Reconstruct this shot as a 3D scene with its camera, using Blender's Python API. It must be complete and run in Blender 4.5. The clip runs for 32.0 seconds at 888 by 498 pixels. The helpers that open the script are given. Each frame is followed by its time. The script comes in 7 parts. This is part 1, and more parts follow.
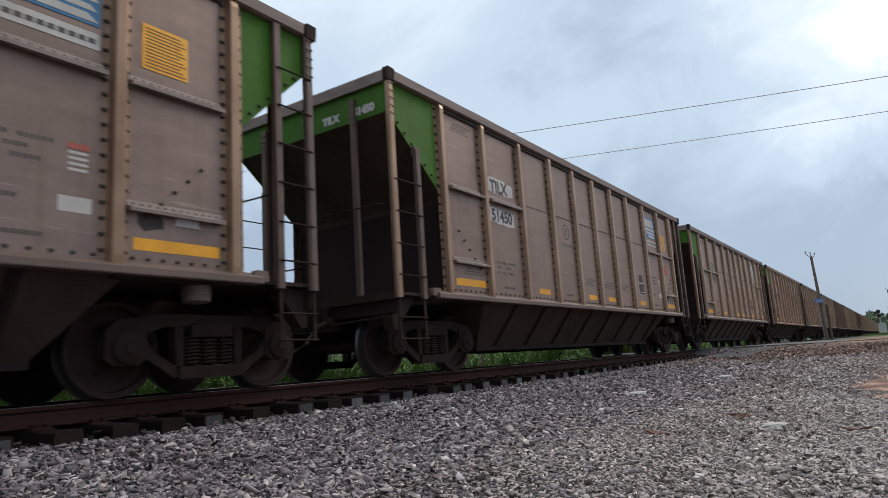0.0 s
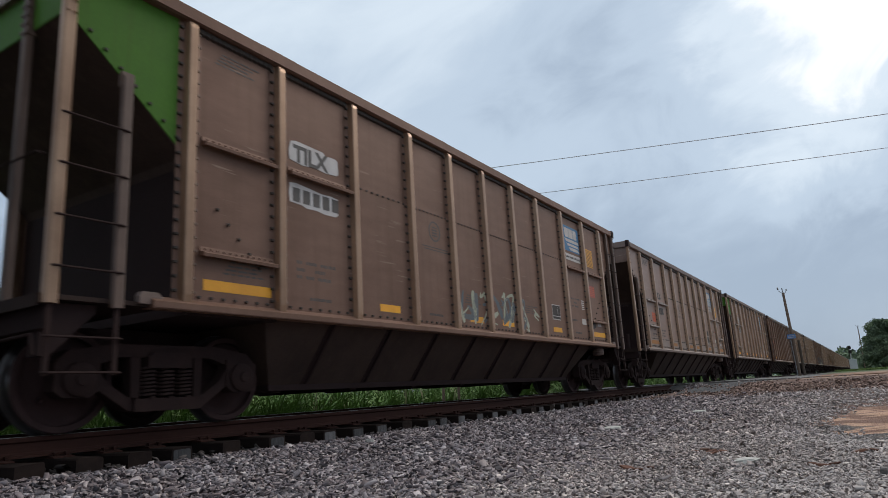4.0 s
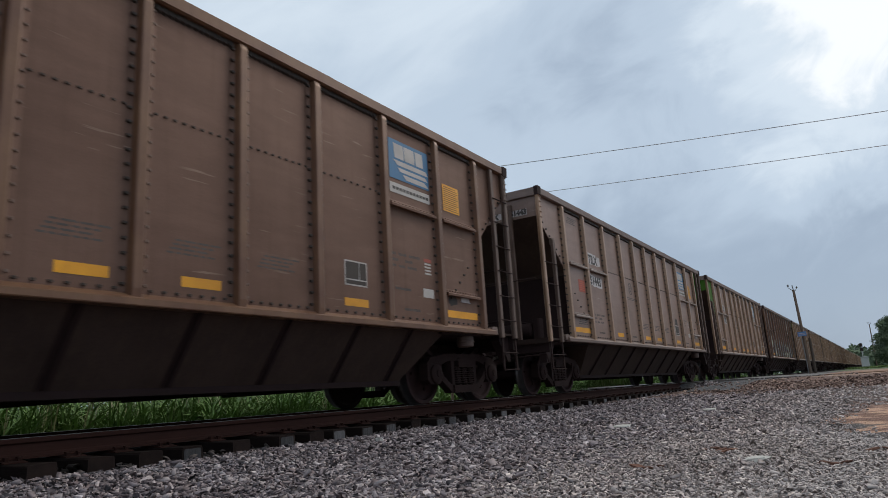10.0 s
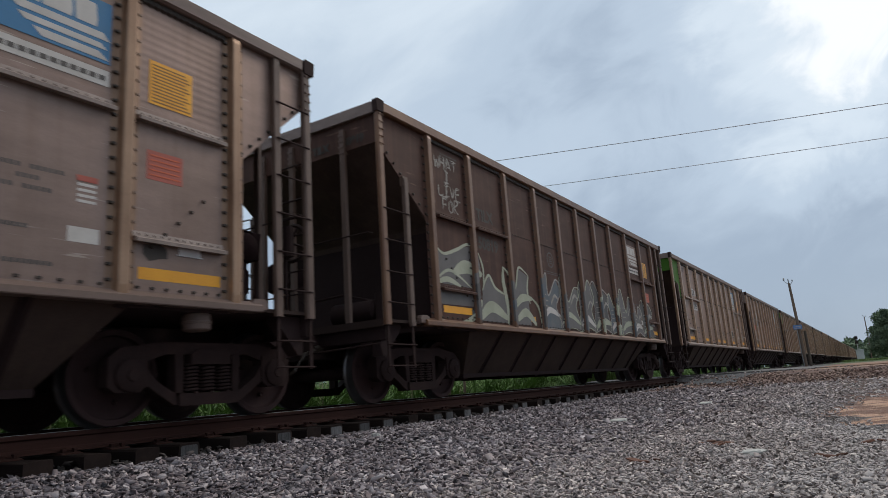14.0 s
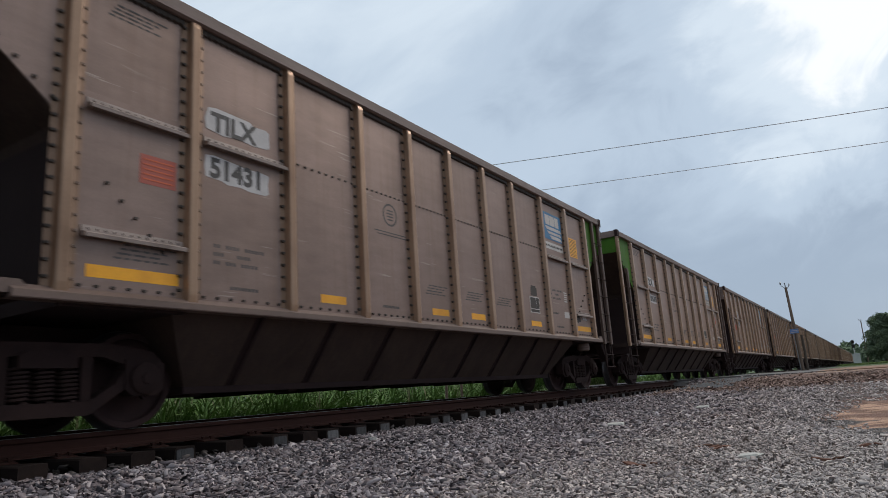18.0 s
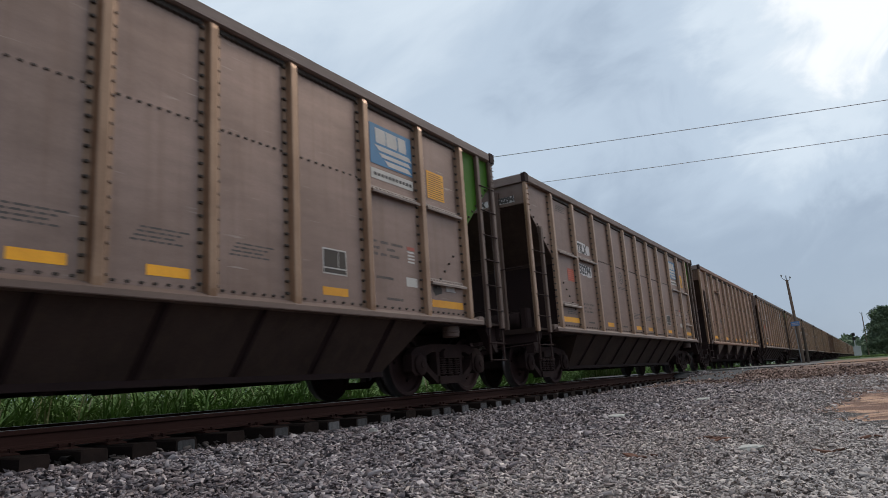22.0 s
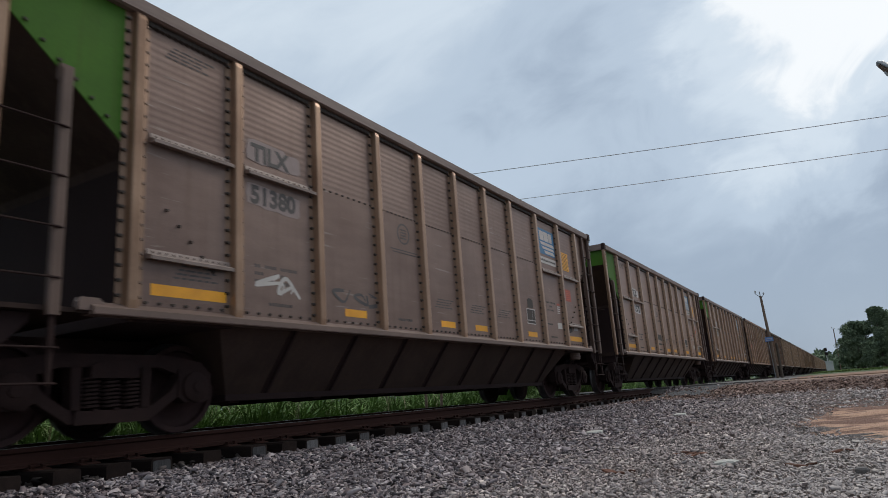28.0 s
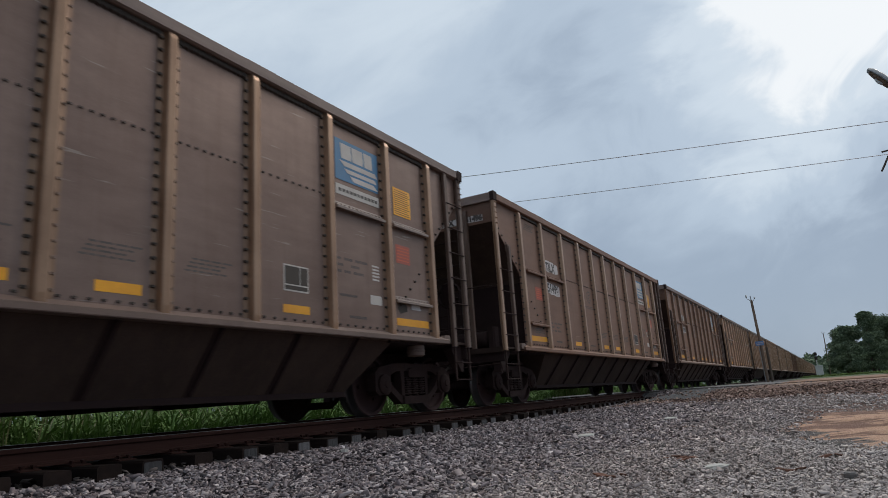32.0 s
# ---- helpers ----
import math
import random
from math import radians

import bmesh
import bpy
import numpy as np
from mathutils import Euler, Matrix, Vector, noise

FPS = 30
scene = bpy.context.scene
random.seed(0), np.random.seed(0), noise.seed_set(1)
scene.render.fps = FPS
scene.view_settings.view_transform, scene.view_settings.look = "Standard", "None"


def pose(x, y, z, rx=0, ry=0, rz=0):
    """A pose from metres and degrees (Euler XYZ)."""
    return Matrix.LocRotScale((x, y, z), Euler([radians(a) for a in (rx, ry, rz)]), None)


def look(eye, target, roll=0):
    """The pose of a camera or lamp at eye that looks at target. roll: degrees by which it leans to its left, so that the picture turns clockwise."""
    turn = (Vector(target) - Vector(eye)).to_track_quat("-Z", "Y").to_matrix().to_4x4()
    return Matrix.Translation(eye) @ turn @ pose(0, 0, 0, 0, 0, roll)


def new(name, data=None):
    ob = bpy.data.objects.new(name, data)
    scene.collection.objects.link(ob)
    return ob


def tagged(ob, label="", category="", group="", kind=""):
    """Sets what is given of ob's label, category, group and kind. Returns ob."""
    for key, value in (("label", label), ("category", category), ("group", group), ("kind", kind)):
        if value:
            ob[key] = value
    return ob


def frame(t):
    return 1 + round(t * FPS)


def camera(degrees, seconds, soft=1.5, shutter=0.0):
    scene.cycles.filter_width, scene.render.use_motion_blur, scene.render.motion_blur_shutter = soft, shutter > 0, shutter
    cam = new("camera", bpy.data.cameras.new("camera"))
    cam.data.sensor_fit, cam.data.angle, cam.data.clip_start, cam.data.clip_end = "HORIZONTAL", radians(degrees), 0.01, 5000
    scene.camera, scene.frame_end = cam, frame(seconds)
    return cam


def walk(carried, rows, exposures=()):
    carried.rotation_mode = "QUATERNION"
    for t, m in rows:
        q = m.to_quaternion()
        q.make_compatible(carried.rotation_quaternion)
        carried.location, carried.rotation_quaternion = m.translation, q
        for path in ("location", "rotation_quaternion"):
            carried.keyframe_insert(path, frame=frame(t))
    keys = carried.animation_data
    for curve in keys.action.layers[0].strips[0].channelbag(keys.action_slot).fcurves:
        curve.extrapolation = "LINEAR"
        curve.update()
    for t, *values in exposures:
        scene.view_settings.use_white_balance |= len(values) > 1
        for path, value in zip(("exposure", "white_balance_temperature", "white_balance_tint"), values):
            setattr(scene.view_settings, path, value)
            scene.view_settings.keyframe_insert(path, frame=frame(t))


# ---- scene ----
# Plan: +y runs along the track, away from the camera; the near side of the track faces +x. z = 0 is the top of the rails.
TRACK = -6.886
CAR_PITCH, CAR_LONG = 16.1, 14.62
# each car stands a little ahead of or behind an even spacing, as its couplers are stretched
SLACK = {-2: -0.046, -1: -0.046, 0: -0.02, 1: -0.057, 2: -0.079, 3: -0.077, 4: -0.092, 5: -0.005, 6: 0.022, 7: -0.003, 8: -0.071, 9: -0.088, 10: -0.088, 11: -0.06, 12: -0.093, 13: -0.118, 14: -0.118, 15: -0.03, 16: -0.05, 17: -0.099}


def travel(t):
    """Metres that the train has rolled towards -y since 0 s."""
    return 9.0105 * t + 0.01241 * t * t


cam = camera(68.0, 32.0, soft=0.8, shutter=0.13)
PATH = [
    (0, pose(-0.028, 0.002, 0.152, 99.73, 3.63, 34.34)),
    (0.5, pose(-0.029, 0.008, 0.149, 100.01, 4.00, 34.34)),
    (1, pose(-0.024, 0.001, 0.148, 100.76, 4.13, 34.30)),
    (1.5, pose(-0.012, 0.005, 0.146, 101.49, 4.00, 33.89)),
    (2, pose(-0.009, 0.003, 0.150, 101.87, 3.83, 33.45)),
    (2.5, pose(-0.002, -0.003, 0.149, 102.18, 3.52, 32.99)),
    (3, pose(-0.002, -0.004, 0.147, 102.37, 3.27, 32.50)),
    (3.5, pose(-0.001, -0.003, 0.147, 102.44, 3.28, 32.28)),
    (5.5, pose(-0.006, 0.018, 0.143, 102.07, 3.74, 32.78)),
    (6, pose(-0.006, 0.027, 0.145, 101.74, 3.76, 32.93)),
    (6.5, pose(-0.009, 0.024, 0.142, 101.56, 3.89, 33.04)),
    (7, pose(-0.000, 0.010, 0.145, 101.47, 3.83, 32.89)),
    (7.5, pose(-0.001, 0.010, 0.148, 101.58, 3.67, 32.69)),
    (8, pose(-0.002, -0.001, 0.152, 101.72, 3.63, 32.73)),
    (8.5, pose(0.001, -0.001, 0.148, 101.88, 3.54, 32.79)),
    (9, pose(-0.000, -0.000, 0.148, 102.00, 3.58, 32.88)),
    (9.5, pose(-0.004, 0.002, 0.148, 102.20, 3.38, 32.96)),
    (10, pose(-0.003, -0.001, 0.148, 102.38, 3.48, 33.09)),
    (10.5, pose(0.003, 0.004, 0.143, 102.37, 3.65, 33.05)),
    (11, pose(-0.003, 0.012, 0.147, 102.19, 3.67, 33.01)),
    (11.5, pose(-0.005, 0.020, 0.148, 102.07, 3.76, 33.15)),
    (12, pose(-0.002, 0.020, 0.147, 102.01, 3.78, 33.16)),
    (12.5, pose(-0.005, 0.019, 0.148, 101.99, 3.76, 32.96)),
    (13, pose(-0.006, 0.014, 0.148, 101.91, 3.57, 32.77)),
    (13.5, pose(-0.003, 0.012, 0.147, 101.90, 3.49, 32.71)),
    (14, pose(-0.003, 0.008, 0.150, 101.94, 3.80, 32.85)),
    (14.5, pose(-0.002, 0.006, 0.144, 102.12, 3.75, 32.95)),
    (16.5, pose(0.000, 0.014, 0.147, 102.42, 4.00, 32.72)),
    (17, pose(0.001, 0.014, 0.149, 102.32, 3.93, 32.64)),
    (17.5, pose(-0.002, 0.013, 0.150, 102.30, 3.95, 32.62)),
    (18, pose(-0.001, 0.011, 0.146, 102.25, 3.77, 32.61)),
    (18.5, pose(-0.005, 0.008, 0.146, 102.10, 3.64, 32.60)),
    (19, pose(-0.005, 0.004, 0.151, 102.06, 3.62, 32.61)),
    (19.5, pose(-0.003, 0.006, 0.146, 102.14, 3.72, 32.72)),
    (20, pose(-0.000, 0.005, 0.145, 102.20, 3.66, 32.84)),
    (20.5, pose(-0.004, 0.002, 0.146, 102.18, 3.46, 32.87)),
    (21, pose(-0.002, 0.011, 0.143, 101.90, 3.53, 32.92)),
    (21.5, pose(-0.004, 0.018, 0.145, 101.62, 3.68, 32.86)),
    (22, pose(-0.006, 0.023, 0.144, 101.59, 3.71, 32.69)),
    (22.5, pose(-0.004, 0.018, 0.142, 101.63, 3.62, 32.52)),
    (23, pose(-0.001, 0.002, 0.145, 101.64, 3.58, 32.24)),
    (23.5, pose(-0.001, -0.017, 0.149, 101.85, 3.40, 31.82)),
    (24, pose(0.004, -0.027, 0.151, 102.18, 3.23, 31.57)),
    (24.5, pose(0.005, -0.038, 0.154, 102.34, 3.09, 31.29)),
    (26.5, pose(0.004, -0.002, 0.151, 102.80, 4.11, 31.05)),
    (27, pose(0.002, -0.007, 0.150, 102.80, 4.02, 31.01)),
    (27.5, pose(0.004, -0.009, 0.155, 102.82, 4.01, 30.89)),
    (28, pose(0.006, -0.015, 0.147, 102.87, 4.04, 30.86)),
    (28.5, pose(0.008, -0.019, 0.149, 102.89, 3.84, 30.80)),
    (29, pose(0.004, -0.020, 0.149, 102.96, 3.95, 30.78)),
    (29.5, pose(0.006, -0.026, 0.150, 102.84, 3.89, 30.83)),
    (30, pose(0.006, -0.031, 0.155, 102.91, 3.78, 30.76)),
    (30.5, pose(0.010, -0.041, 0.156, 103.09, 3.72, 30.62)),
    (31, pose(0.004, -0.039, 0.157, 103.15, 3.64, 30.38)),
    (31.5, pose(0.009, -0.040, 0.152, 103.16, 3.72, 30.34)),
    (32, pose(0.009, -0.034, 0.155, 103.00, 3.76, 30.15)),
]
# the exposure drifts down a little
EXPOSURES = [(0.0, 0.27), (2.0, 0.25), (3.0, 0.12), (6.0, 0.06), (9.0, 0.0), (12.0, 0.03), (20.0, 0.03), (25.0, 0.03), (28.0, -0.06), (32.0, -0.12)]
walk(cam, PATH, EXPOSURES)

# ---- light ----
SUN_DIR = Vector((0.30, 0.72, 0.63)).normalized()
sun = new("sun", bpy.data.lights.new("sun", "SUN"))
sun.data.energy, sun.data.angle, sun.data.color = 0.9, radians(22), (1.0, 0.93, 0.85)
sun.matrix_world = look((0, 0, 60), Vector((0, 0, 60)) - SUN_DIR)

world = bpy.data.worlds.new("sky")
scene.world = world
world.use_nodes = True
wt = world.node_tree
wt.nodes.clear()


def wn(kind, **kw):
    n = wt.nodes.new(kind)
    for k, v in kw.items():
        n.inputs[k].default_value = v
    return n


def wl(a, b):
    wt.links.new(a, b)


def wmath(op, a, b=None):
    n = wt.nodes.new("ShaderNodeMath")
    n.operation = op
    for i, s in enumerate((a, b)):
        if s is None:
            continue
        if isinstance(s, (int, float)):
            n.inputs[i].default_value = s
        else:
            wl(s, n.inputs[i])
    return n.outputs[0]


sky = wt.nodes.new("ShaderNodeTexSky")
sky.sky_type, sky.sun_disc = "NISHITA", False
sky.sun_elevation, sky.sun_rotation = math.asin(SUN_DIR.z), math.atan2(SUN_DIR.x, SUN_DIR.y)
coord = wt.nodes.new("ShaderNodeTexCoord")
sep = wt.nodes.new("ShaderNodeSeparateXYZ")
wl(coord.outputs["Generated"], sep.inputs[0])
# cloud streaks run one way across the sky
STREAK = Vector((0.73, 0.47, 0.40)).normalized()
part_along = wt.nodes.new("ShaderNodeVectorMath")
part_along.operation = "DOT_PRODUCT"
wl(coord.outputs["Generated"], part_along.inputs[0])
part_along.inputs[1].default_value = STREAK
squeeze = wt.nodes.new("ShaderNodeVectorMath")
squeeze.operation = "SCALE"
squeeze.inputs[0].default_value = STREAK
wl(wmath("MULTIPLY", part_along.outputs["Value"], -0.55), squeeze.inputs["Scale"])
turn = wt.nodes.new("ShaderNodeVectorMath")
turn.operation = "ADD"
wl(coord.outputs["Generated"], turn.inputs[0])
wl(squeeze.outputs[0], turn.inputs[1])
big = wn("ShaderNodeTexNoise", Scale=3.1, Detail=4.0, Roughness=0.5, Distortion=0.3)
fine = wn("ShaderNodeTexNoise", Scale=9.0, Detail=6.0, Roughness=0.58, Distortion=0.5)
wl(turn.outputs[0], big.inputs["Vector"])
wl(turn.outputs[0], fine.inputs["Vector"])
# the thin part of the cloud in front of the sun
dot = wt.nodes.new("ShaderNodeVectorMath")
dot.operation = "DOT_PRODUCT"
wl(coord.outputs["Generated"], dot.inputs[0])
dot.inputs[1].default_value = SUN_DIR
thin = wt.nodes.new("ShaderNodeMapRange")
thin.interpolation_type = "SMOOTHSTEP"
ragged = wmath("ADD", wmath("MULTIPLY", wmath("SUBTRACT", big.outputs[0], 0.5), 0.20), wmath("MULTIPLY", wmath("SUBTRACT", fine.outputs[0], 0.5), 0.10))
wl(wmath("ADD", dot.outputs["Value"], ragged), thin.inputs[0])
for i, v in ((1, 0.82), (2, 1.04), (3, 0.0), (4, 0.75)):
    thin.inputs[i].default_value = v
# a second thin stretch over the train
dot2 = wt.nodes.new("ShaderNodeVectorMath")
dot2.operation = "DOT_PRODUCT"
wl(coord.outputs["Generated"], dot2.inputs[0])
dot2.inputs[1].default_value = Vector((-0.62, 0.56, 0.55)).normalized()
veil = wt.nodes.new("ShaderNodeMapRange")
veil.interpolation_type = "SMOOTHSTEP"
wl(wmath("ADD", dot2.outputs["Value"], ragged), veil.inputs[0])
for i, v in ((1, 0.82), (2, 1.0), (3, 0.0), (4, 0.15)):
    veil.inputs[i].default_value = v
high = wt.nodes.new("ShaderNodeMapRange")
high.interpolation_type = "SMOOTHSTEP"
wl(sep.outputs[2], high.inputs[0])
for i, v in ((1, 0.40), (2, 0.90), (3, 0.0), (4, 0.42)):
    high.inputs[i].default_value = v
cover = wmath("ADD", wmath("ADD", wmath("MULTIPLY", big.outputs[0], 0.46), 0.225), wmath("MULTIPLY", fine.outputs[0], 0.28))
# paler overhead than at the horizon
cover = wmath("ADD", cover, wmath("MULTIPLY", wmath("MINIMUM", sep.outputs[2], 0.5), 0.40))
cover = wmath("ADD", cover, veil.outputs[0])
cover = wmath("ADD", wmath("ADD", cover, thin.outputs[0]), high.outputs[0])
# the overcast is thicker away from the sun
cover = wmath("ADD", cover, wmath("MULTIPLY", wmath("SUBTRACT", dot.outputs["Value"], 0.6), 0.05))
ramp = wt.nodes.new("ShaderNodeValToRGB")
ramp.color_ramp.interpolation = "EASE"
el = ramp.color_ramp.elements
el[0].position, el[0].color = 0.32, (0.25, 0.335, 0.450, 1)
el[1].position, el[1].color = 1.0, (1.0, 1.04, 1.07, 1)
for at, c in ((0.53, (0.355, 0.442, 0.562)), (0.69, (0.520, 0.625, 0.750)), (0.85, (0.70, 0.80, 0.90))):
    el.new(at).color = (*c, 1)
cover = wmath("MULTIPLY", cover, 0.8)
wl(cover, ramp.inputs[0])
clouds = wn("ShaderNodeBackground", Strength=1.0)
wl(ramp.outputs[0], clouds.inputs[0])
clear = wn("ShaderNodeBackground", Strength=0.08)
wl(sky.outputs[0], clear.inputs[0])
blend = wn("ShaderNodeMixShader", Fac=0.93)
wl(clear.outputs[0], blend.inputs[1])
wl(clouds.outputs[0], blend.inputs[2])
wl(blend.outputs[0], wt.nodes.new("ShaderNodeOutputWorld").inputs[0])

# ---- materials ----


def material(name, colour, rough=0.7, metal=0.0, second=None, scale=3.0, amount=0.5, grain=40.0, grain_amount=0.25, bump=0.15,
             streak=None, streak_amount=0.5, island=0.0, per_object=0.0, stretch=(1, 1, 1), depth=0.01, spec=0.5, scuff=None, mixed=False, dust=0.0):
    """A worn surface: a base colour with large patches of a second colour, fine grain, optional vertical streaks, and relief."""
    m = bpy.data.materials.new(name)
    m.use_nodes = True
    t = m.node_tree
    b = t.nodes["Principled BSDF"]
    b.inputs["Roughness"].default_value, b.inputs["Metallic"].default_value = rough, metal
    tc = t.nodes.new("ShaderNodeTexCoord")
    mp = t.nodes.new("ShaderNodeMapping")
    mp.inputs["Scale"].default_value = stretch
    # every object gets its own part of the pattern
    info = t.nodes.new("ShaderNodeObjectInfo")
    far = t.nodes.new("ShaderNodeVectorMath")
    far.operation = "MULTIPLY_ADD"
    t.links.new(info.outputs["Random"], far.inputs[0])
    far.inputs[1].default_value = (57, 91, 73)
    t.links.new(tc.outputs["Object"], far.inputs[2])
    t.links.new(far.outputs[0], mp.inputs[0])
    b.inputs["Specular IOR Level"].default_value = spec
    # a film of tan dust
    b.inputs["Sheen Weight"].default_value, b.inputs["Sheen Roughness"].default_value = dust, 0.6
    b.inputs["Sheen Tint"].default_value = (0.74, 0.41, 0.26, 1)

    def noise_node(s, detail=4.0, src=mp):
        n = t.nodes.new("ShaderNodeTexNoise")
        n.inputs["Scale"].default_value, n.inputs["Detail"].default_value = s, detail
        t.links.new(src.outputs[0], n.inputs["Vector"])
        return n

    def mix(kind, fac, a, c):
        n = t.nodes.new("ShaderNodeMix")
        n.data_type, n.blend_type = "RGBA", kind
        for sock, val in ((n.inputs[0], fac), (n.inputs[6], a), (n.inputs[7], c)):
            if isinstance(val, (int, float)):
                sock.default_value = val
            elif isinstance(val, tuple):
                sock.default_value = (*val, 1)
            else:
                t.links.new(val, sock)
        return n.outputs[2]

    def ramped(sock, lo, hi, top=1.0):
        n = t.nodes.new("ShaderNodeMapRange")
        t.links.new(sock, n.inputs[0])
        n.inputs[1].default_value, n.inputs[2].default_value, n.inputs[4].default_value = lo, hi, top
        return n.outputs[0]

    second = second or tuple(c * 0.6 for c in colour)
    large = noise_node(scale, 5.0)
    col = mix("MIX", ramped(large.outputs[0], 0.38, 0.68, amount), colour, second)
    small = noise_node(grain, 3.0)
    col = mix("MULTIPLY", grain_amount, col, ramp_grey(t, small.outputs[0]))
    if streak:
        mp2 = t.nodes.new("ShaderNodeMapping")
        mp2.inputs["Scale"].default_value = (6.0, 6.0, 0.28)
        t.links.new(far.outputs[0], mp2.inputs[0])
        st = noise_node(1.6, 4.0, mp2)
        col = mix("MIX", ramped(st.outputs[0], 0.5, 0.78, streak_amount), col, streak)
    if scuff:
        mp3 = t.nodes.new("ShaderNodeMapping")
        mp3.inputs["Scale"].default_value, mp3.inputs["Rotation"].default_value = (1.0, 0.8, 14.0), (radians(-3), 0, 0)
        t.links.new(far.outputs[0], mp3.inputs[0])
        sc = noise_node(1.7, 3.0, mp3)
        where = ramped(noise_node(1.1, 2.0).outputs[0], 0.46, 0.60, 0.75)
        lines = t.nodes.new("ShaderNodeMath")
        lines.operation = "MULTIPLY"
        t.links.new(ramped(sc.outputs[0], 0.665, 0.70), lines.inputs[0])
        t.links.new(where, lines.inputs[1])
        col = mix("MIX", lines.outputs[0], col, scuff)
        mp4 = t.nodes.new("ShaderNodeMapping")
        mp4.inputs["Scale"].default_value = (1.0, 0.7, 3.0)
        t.links.new(far.outputs[0], mp4.inputs[0])
        col = mix("MULTIPLY", 0.30, col, ramp_grey(t, noise_node(2.6, 6.0, mp4).outputs[0], 0.2, 1.8))
    if mixed:
        g = t.nodes.new("ShaderNodeNewGeometry")
        cr = t.nodes.new("ShaderNodeValToRGB")
        e0 = cr.color_ramp.elements
        e0[0].position, e0[0].color = 0.0, (0.22, 0.22, 0.235, 1)
        e0[1].position, e0[1].color = 1.0, (2.3, 2.25, 2.2, 1)
        for at, c in ((0.18, (0.56, 0.53, 0.55)), (0.40, (0.84, 0.73, 0.71)), (0.6, (1.06, 1.02, 1.05)), (0.8, (1.38, 1.32, 1.28)), (0.93, (1.75, 1.68, 1.62))):
            e0.new(at).color = (*c, 1)
        t.links.new(g.outputs["Random Per Island"], cr.inputs[0])
        col = mix("MULTIPLY", float(mixed), col, cr.outputs[0])
    if island:
        g = t.nodes.new("ShaderNodeNewGeometry")
        col = mix("MULTIPLY", island, col, ramp_grey(t, g.outputs["Random Per Island"], 0.25, 1.75))
    if per_object:
        o = t.nodes.new("ShaderNodeObjectInfo")
        col = mix("MULTIPLY", per_object, col, ramp_grey(t, o.outputs["Random"], 0.35, 1.5))
    t.links.new(col, b.inputs["Base Color"])
    if bump:
        bp = t.nodes.new("ShaderNodeBump")
        bp.inputs["Strength"].default_value, bp.inputs["Distance"].default_value = bump, depth
        t.links.new(small.outputs[0], bp.inputs["Height"])
        t.links.new(bp.outputs[0], b.inputs["Normal"])
    return m


def ramp_grey(t, sock, lo=0.35, hi=1.35):
    n = t.nodes.new("ShaderNodeMapRange")
    t.links.new(sock, n.inputs[0])
    n.inputs[1].default_value, n.inputs[2].default_value = 0.0, 1.0
    n.inputs[3].default_value, n.inputs[4].default_value = lo, hi
    c = t.nodes.new("ShaderNodeCombineColor")
    for i in range(3):
        t.links.new(n.outputs[0], c.inputs[i])
    return c.outputs[0]


M = {}
M["grey"] = material("weathered_aluminium", (0.252, 0.180, 0.152), 0.40, 0.62, (0.181, 0.128, 0.105), 0.9, 0.7, 55, 0.3, 0.08, streak=(0.155, 0.099, 0.071), streak_amount=0.4, scuff=(0.350, 0.291, 0.246), spec=0.12, dust=0.27)
# tan dust for far cars, with the sheen of a slanting view added
M["tan"] = material("dusty_tan_sheen_aluminium", (0.300, 0.185, 0.122), 0.45, 0.35, (0.212, 0.130, 0.092), 0.9, 0.7, 55, 0.3, 0.08, streak=(0.165, 0.100, 0.065), streak_amount=0.45, scuff=(0.392, 0.294, 0.224), spec=0.12, dust=0.45)
M["brown"] = material("rust_brown_paint", (0.092, 0.048, 0.036), 0.60, 0.12, (0.062, 0.032, 0.025), 1.1, 0.7, 55, 0.32, 0.08, streak=(0.175, 0.089, 0.061), streak_amount=0.35, scuff=(0.22, 0.13, 0.10), spec=0.12)
M["dusk"] = material("grimy_brown_grey_paint", (0.163, 0.097, 0.073), 0.48, 0.35, (0.115, 0.066, 0.049), 1.1, 0.7, 55, 0.3, 0.08, streak=(0.095, 0.056, 0.039), streak_amount=0.45, scuff=(0.242, 0.172, 0.131), spec=0.12, dust=0.27)
# tan stain, with golden sheen painted as the paler patches
M["post_gold"] = material("tan_stained_sheen_post", (0.345, 0.215, 0.135), 0.30, 0.55, (0.200, 0.114, 0.068), 1.3, 0.9, 40, 0.3, 0.08, streak=(0.330, 0.222, 0.150), streak_amount=0.5, dust=0.35)
M["post"] = material("tan_stained_post", (0.244, 0.149, 0.098), 0.42, 0.3, (0.178, 0.103, 0.066), 2.2, 0.8, 40, 0.3, 0.08, streak=(0.297, 0.202, 0.148), streak_amount=0.55)
# tan bleed from the post, with the flange's golden light put in
M["flange"] = material("tan_stained_lit_flange", (0.270, 0.172, 0.116), 0.42, 0.45, (0.190, 0.118, 0.082), 2.2, 0.8, 40, 0.3, 0.06, streak=(0.205, 0.128, 0.078), streak_amount=0.5, spec=0.15)
M["notice_ink"] = material("brown_notice_print", (0.24, 0.115, 0.018), 0.6, 0, bump=0)
# platform rust, darkened further to hold the shade between the cars
M["platform"] = material("rusty_shaded_platform", (0.040, 0.023, 0.018), 0.8, 0, (0.028, 0.016, 0.013), 3, 0.7, 40, 0.3, 0.1, spec=0.2)
